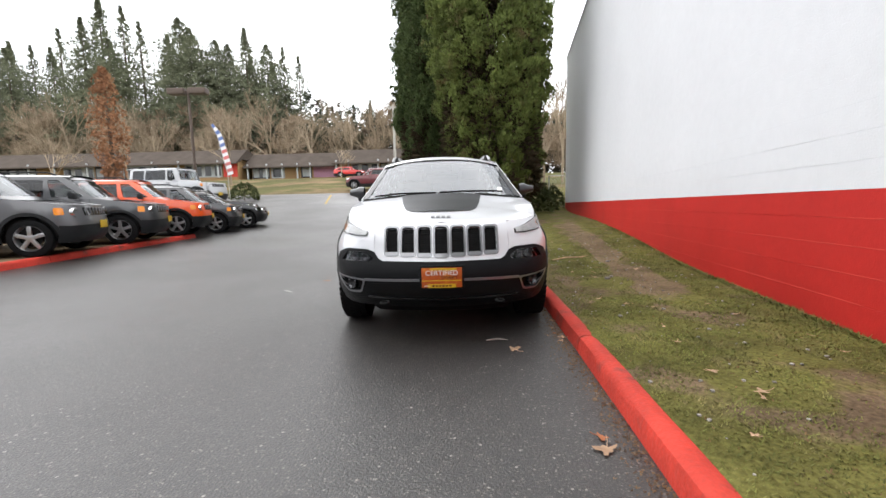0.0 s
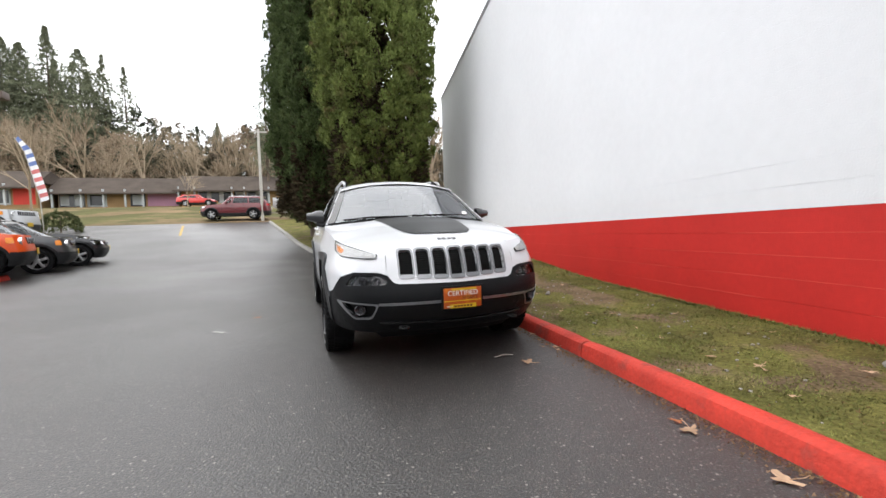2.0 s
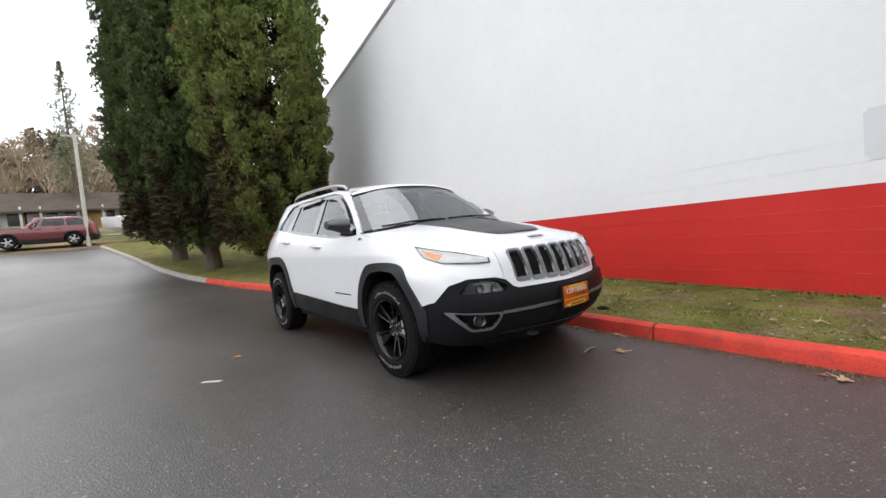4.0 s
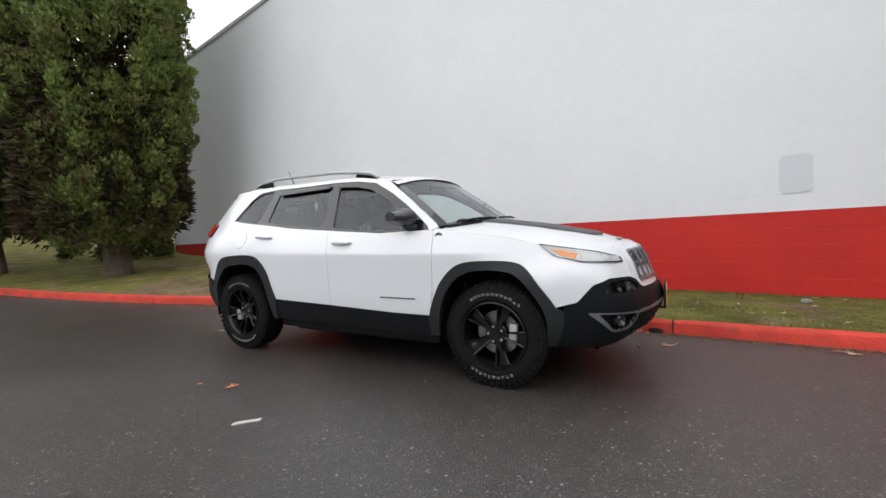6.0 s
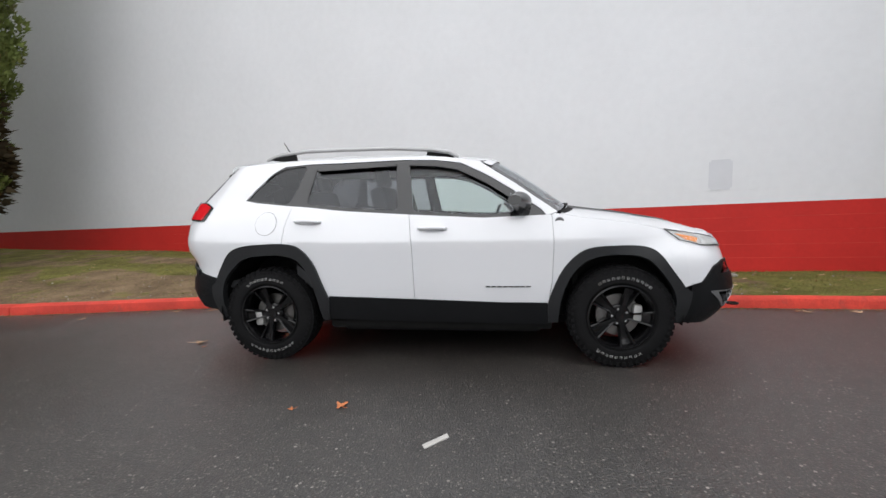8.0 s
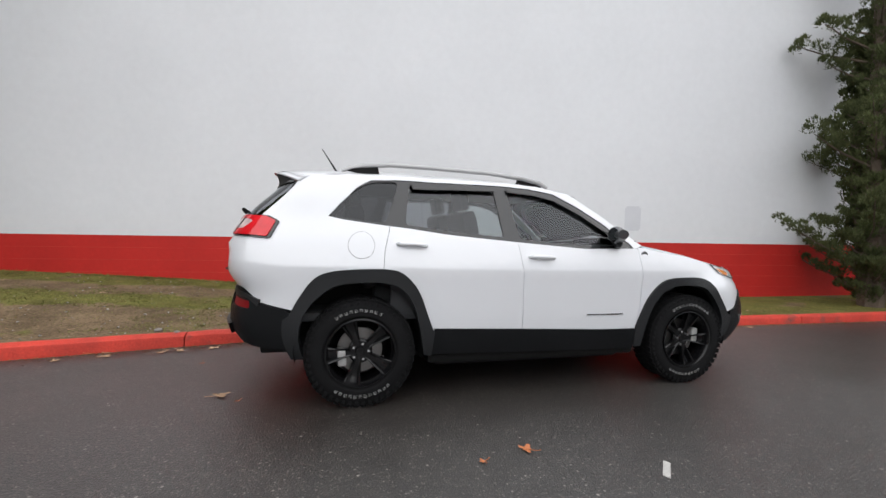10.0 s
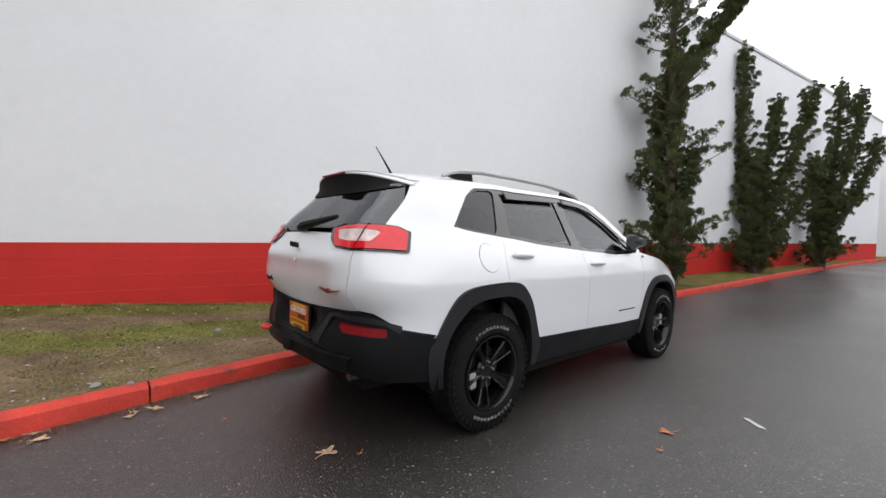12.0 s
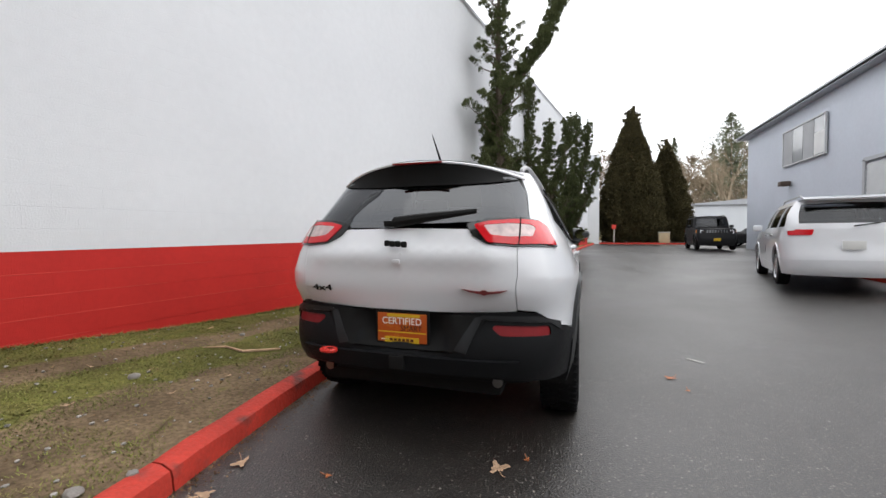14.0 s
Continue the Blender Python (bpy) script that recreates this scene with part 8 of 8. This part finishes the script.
def leaf_mesh(size, seed):
    """A lobed dead leaf with curled lobes, a midrib fold and a stalk."""
    rng = random.Random(seed)
    bm = bmesh.new()
    rim = []
    n = 20
    for k in range(n):
        a = 2 * math.pi * k / n + math.pi / 2
        lobe = 0.48 + 0.52 * max(0, math.cos(2.5 * (a - math.pi / 2))) ** 0.8 if abs(a - 1.5 * math.pi) > 0.5 else 0.35
        r = size * 0.5 * lobe * rng.uniform(0.85, 1.12)
        rim.append(bm.verts.new((r * math.cos(a), r * math.sin(a), 0.006 + 0.06 * size * (r / size * 2) ** 2 * rng.uniform(0.1, 1.0))))
    mid = bm.verts.new((0, 0, 0.005))
    for k in range(n):
        bm.faces.new((mid, rim[k], rim[(k + 1) % n]))
    add_tube(bm, [(0, -size * 0.1, 0.006), (size * 0.06, -size * 0.55, 0.012), (size * 0.14, -size * 0.75, 0.02)], 0.0022, 4)
    return bm


proto_leaf = {}
STONE_SIZE = 0.5


def leaf(x, y, size, rz, material=LEAF, up=0.0, tilt=0.0):
    key = (round(size, 2), material.name)
    if key not in proto_leaf:
        ob = finish(leaf_mesh(size, len(proto_leaf) + 3), "leaf", material, smooth=False)
        proto_leaf[key] = ob.data
    else:
        ob = new("leaf", proto_leaf[key])
    ob.matrix_world = pose(x, y, ground_z(x, y) + 0.003 + up, tilt, 0, rz)
    return tagged(ob, "fallen dry lobed leaf lying on wet asphalt" if material is LEAF else "fallen wet rust-brown leaf on asphalt", "leaf", "fallen leaves")


for x, y, s, r, m in ((0.547, -2.40, 0.15, 20, LEAF), (0.742, -3.67, 0.14, 150, LEAF), (0.72, -4.12, 0.15, 60, LEAF), (-0.539, 2.296, 0.16, 200, LEAF), (-1.661, 0.485, 0.12, 310, LEAF_RUST), (0.749, 2.659, 0.13, 40, LEAF), (0.25, 2.62, 0.06, 90, LEAF_RUST),
                      (0.70, 2.93, 0.12, 140, LEAF), (0.66, 3.08, 0.10, 75, LEAF), (0.60, 3.50, 0.13, 230, LEAF), (-0.67, 2.162, 0.05, 20, LEAF_RUST), (-0.05, 5.92, 0.12, 10, LEAF), (0.52, 3.83, 0.11, 300, LEAF), (-1.73, 0.77, 0.06, 0, LEAF_RUST), (0.20, 4.4, 0.12, 100, LEAF), (-0.15, 6.8, 0.12, 190, LEAF)):
    leaf(x, y, s * 0.85, r, m)
rng = random.Random(15)
for i in range(46):
    y = -5.2 + 13.5 * rng.random()
    leaf(kerb_x(y) - abs(rng.gauss(0.02, 0.07)) - 0.02, y, rng.choice((0.04, 0.05, 0.07)), rng.uniform(0, 360), rng.choice((LEAF, LEAF_RUST)), 0.0, rng.uniform(-8, 8))
for i in range(60):
    y = -5.0 + 14 * rng.random()
    x = kerb_x(y) + 0.25 + (wall_x(y) - kerb_x(y) - 0.4) * rng.random()
    ob = leaf(x, y, rng.choice((0.04, 0.055, 0.07)), rng.uniform(0, 360), LEAF, verge_z(x, y) - ground_z(x, y) + 0.01, rng.uniform(-12, 12))
    tagged(ob, "fallen dry leaf lying on the lawn")
# a scrap of pale marking on the asphalt and a short twig
d = Vector((0.11, -0.10, 0)).normalized()
n_ = Vector((-d.y, d.x, 0))
c0 = Vector((-1.992, -0.148, 0))
mark = finish(prism([tuple((c0 + d * a + n_ * b).xy) for a, b in ((-0.085, -0.016), (0.075, -0.019), (0.088, 0.015), (-0.07, 0.019))], 0.001, 0.006), "line_scrap", CHALK, smooth=False)
tagged(mark, "short pale scrap of tape stuck to the asphalt", "tape")
twig = finish(tube([(0.36, -2.20, 0.012), (0.44, -2.18, 0.014), (0.53, -2.19, 0.010)], (0.006, 0.009, 0.004), 6), "twig", STONE)
tagged(twig, "short pale twig on the asphalt", "twig")


def stone(x, y, r, seed, flat=0.6):
    rng = random.Random(seed)
    bm = bmesh.new()
    r *= STONE_SIZE
    bmesh.ops.create_icosphere(bm, subdivisions=2, radius=r)
    for v in bm.verts:
        v.co *= 1 + 0.25 * noise.noise(v.co * (2.2 / r) + Vector((seed, 0, 0)))
        v.co.z *= flat
    ob = finish(bm, "stone", STONE)
    ob.matrix_world = pose(x, y, verge_z(x, y) + r * flat * 0.45, 0, 0, rng.uniform(0, 360))
    return tagged(ob, "pale stone lying in the thin grass", "stone", "stones on the lawn")


for k, (x, y, r) in enumerate(((1.05, 3.24, 0.075), (2.15, 2.22, 0.08), (2.30, -3.75, 0.11), (2.0, -0.44, 0.07), (2.10, -0.30, 0.05), (2.5, 0.84, 0.06), (0.98, 3.05, 0.05), (1.5, -2.0, 0.04))):
    stone(x, y, r, k + 1)
branch = finish(tube([(x, y, verge_z(x, y) + 0.012) for x, y in ((1.75, 1.15), (2.0, 1.35), (2.25, 1.30), (2.4, 1.42))], (0.010, 0.014, 0.010, 0.004), 6), "twig", LEAF)
tagged(branch, "bleached fallen twig on the lawn", "twig")

# lawn blades, moss tufts and crumbs of soil
BLADE = mat("short lawn blades", (0.148, 0.152, 0.042), 0.8, vary=0.5, scale=2.4, rand=0.35, second=(0.20, 0.165, 0.07), spots=0.20, spot_scale=4.0, spec=0.2, gen=True)
t = Tri()
rng = random.Random(4)


def blade(x, y, z, h, w):
    a = rng.uniform(0, 6.28)
    lean = rng.uniform(0.9, 2.6) * h
    dx, dy = math.cos(a), math.sin(a)
    i = len(t.v)
    t.v += [(x - dy * w, y + dx * w, z - 0.004), (x + dy * w, y - dx * w, z - 0.004), (x + dx * lean, y + dy * lean, z + h)]
    t.f.append((i, i + 1, i + 2))


count = 0
while count < 150000:
    y = rng.triangular(-6.0, 9.0, -2.0 if count % 2 else 2.6)
    k, w = kerb_x(y) + 0.128, wall_x(y) - 0.02
    u = rng.random()
    x = k + (w - k) * u
    green = noise.noise((x * 0.75, y * 0.75, 2.0)) + 0.55 * noise.noise((x * 2.6, y * 2.6, 7.0))
    edge = 0.35 if u < 0.10 or u > 0.92 else 0.0
    away = w - x
    strip = 1.0 if 0.60 < away < 1.10 or away > 2.0 else -0.35
    if green + edge < -0.20 - 0.10 * smoothstep(-1.5, -3.2, y) + 0.55 * strip * smoothstep(-2.7, 0.6, y) and rng.random() > 0.12:
        count += 1
        continue
    tuft = max(0.0, noise.noise((x * 7, y * 7, 4.0)))
    h = rng.uniform(0.004, 0.012) + 0.014 * tuft + (0.03 * rng.random() if u > 0.96 else 0.0)
    blade(x, y, verge_z(x, y), h, rng.uniform(0.0028, 0.006))
    count += 1
lawn_blades = t.mesh("grass", BLADE, None)
tagged(lawn_blades, "short mossy lawn grass growing in patches", "grass", kind="stuff")
t = Tri()
for i in range(2600):
    y = rng.uniform(-6.5, 10)
    x = kerb_x(y) + 0.2 + (wall_x(y) - kerb_x(y) - 0.25) * rng.random()
    t.spray(Vector((x, y, verge_z(x, y) - 0.002)), Vector((rng.uniform(-1, 1), rng.uniform(-1, 1), 0.25)), rng.uniform(0.012, 0.03), rng, 3)
for i in range(2200):
    y = rng.uniform(-6, 9)
    x = kerb_x(y) - abs(rng.gauss(0, 0.10)) - 0.01
    t.spray(Vector((x, y, ground_z(x, y) + 0.002)), Vector((rng.uniform(-1, 1), rng.uniform(-1, 1), 0.2)), rng.uniform(0.008, 0.022), rng, 3)
for i in range(6500):
    y = rng.uniform(-6.5, 9)
    x = kerb_x(y) - abs(rng.gauss(0, 0.05)) - 0.005
    t.spray(Vector((x, y, ground_z(x, y) + 0.002)), Vector((rng.uniform(-1, 1), rng.uniform(-1, 1), 0.3)), rng.uniform(0.008, 0.02), rng, 3)
bm = bmesh.new()
for i in range(420):
    y = rng.triangular(-5.5, 7.5, 3.0)
    x = kerb_x(y) + 0.18 + (wall_x(y) - kerb_x(y) - 0.25) * rng.random() ** 1.3
    s = rng.uniform(0.004, 0.016)
    bmesh.ops.create_icosphere(bm, subdivisions=1, radius=s, matrix=Matrix.Translation((x, y, verge_z(x, y) + 0.4 * s)) @ Matrix.Rotation(rng.uniform(0, 6), 4, "Z") @ Matrix.Diagonal((1, rng.uniform(0.6, 1.3), 0.6, 1)))
PEBBLE = mat("pale and dark pebbles", (0.26, 0.24, 0.22), 0.85, vary=0.2, scale=20, rand=0.75, gen=True)
pebbles = finish(bm, "pebbles", PEBBLE)
tagged(pebbles, "small pale pebbles and clods scattered on the lawn", "pebbles", kind="stuff")
CRUMBS = mat("tan leaf crumbs", (0.20, 0.125, 0.065), 0.85, vary=0.3, scale=9, rand=0.5, spec=0.15, gen=True)
litter = t.mesh("litter", CRUMBS, None)
tagged(litter, "fine brown leaf crumbs along the kerb and lawn", "litter", kind="stuff")

# painted blocks of the near wall
BH, BL = 0.2, 0.4
bm = bmesh.new()
hx, hz, c, dpt = BL / 2 - 0.0001, BH / 2 - 0.0004, 0.002, 0.0035
face = [bm.verts.new((-dpt, s * hx, u * (hz - c))) for s, u in ((-1, -1), (1, -1), (1, 1), (-1, 1))]
back = [bm.verts.new((0.01, s * hx, u * hz)) for s, u in ((-1, -1), (1, -1), (1, 1), (-1, 1))]
bm.faces.new(face)
for i in range(4):
    bm.faces.new((face[i], back[i], back[(i + 1) % 4], face[(i + 1) % 4]))
bmesh.ops.recalc_face_normals(bm, faces=bm.faces)
first = finish(bm, "block", RED_PAINT, hall, smooth=False)
white_data = first.data.copy()
white_data.materials[0] = WHITE_PAINT
for v in white_data.vertices:
    v.co.x, v.co.z = (-0.003, math.copysign(hz - 0.0010, v.co.z)) if v.co.x < 0 else (v.co.x, v.co.z)
turn = Matrix.Rotation(math.atan(-0.1716), 4, "Z") @ Matrix.Rotation(math.atan(-0.0158), 4, "X")
made = 0
for row in range(-5, 3):
    y = -7.2 + (0.2 if row % 2 else 0.0)
    while y < 6.6:
        yc = y + 0.2
        ob = first if made == 0 else new("block", first.data if row < 0 else white_data)
        ob.parent = hall
        ob.matrix_world = Matrix.Translation((wall_x(yc) - 0.0005, yc, wall_red(yc) + (row + 0.5) * BH)) @ turn
        made += 1
        y += BL / math.hypot(1, 0.1716)

# joint highlights painted as paler lines, a little proud of the red courses
JOINT_HIGHLIGHT = mat("paler red joint highlight", (0.53, 0.060, 0.046), 0.8, vary=0.25, scale=4, gen=True, spec=0.2)
for row, runs in ((-1, ((-7.0, -4.6), (-3.9, -2.2), (0.4, 3.4), (4.2, 6.5))), (-2, ((-7.0, -5.4), (-5.0, -0.9), (0.9, 6.5))), (-3, ((-7.0, -2.0), (-1.4, 6.5))), (-4, ((-6.0, -3.4), (-2.6, -0.6), (1.6, 6.5)))):
    for ya, yb in runs:
        rows = []
        n = max(2, int((yb - ya) / 0.12))
        for i in range(n + 1):
            y = ya + (yb - ya) * i / n
            z, x = wall_red(y) + row * BH, wall_x(y)
            g = 0.0024 + 0.0018 * noise.noise((y * 3.1, row, 1.0)) - 0.002 * (i in (0, n))
            rows.append([(x - 0.0035, y, z - g - 0.001), (x - 0.0062, y, z - g), (x - 0.0062, y, z + g), (x - 0.0035, y, z + g + 0.001)])
        part("mortar_line", grid(rows), JOINT_HIGHLIGHT, hall, smooth=False)
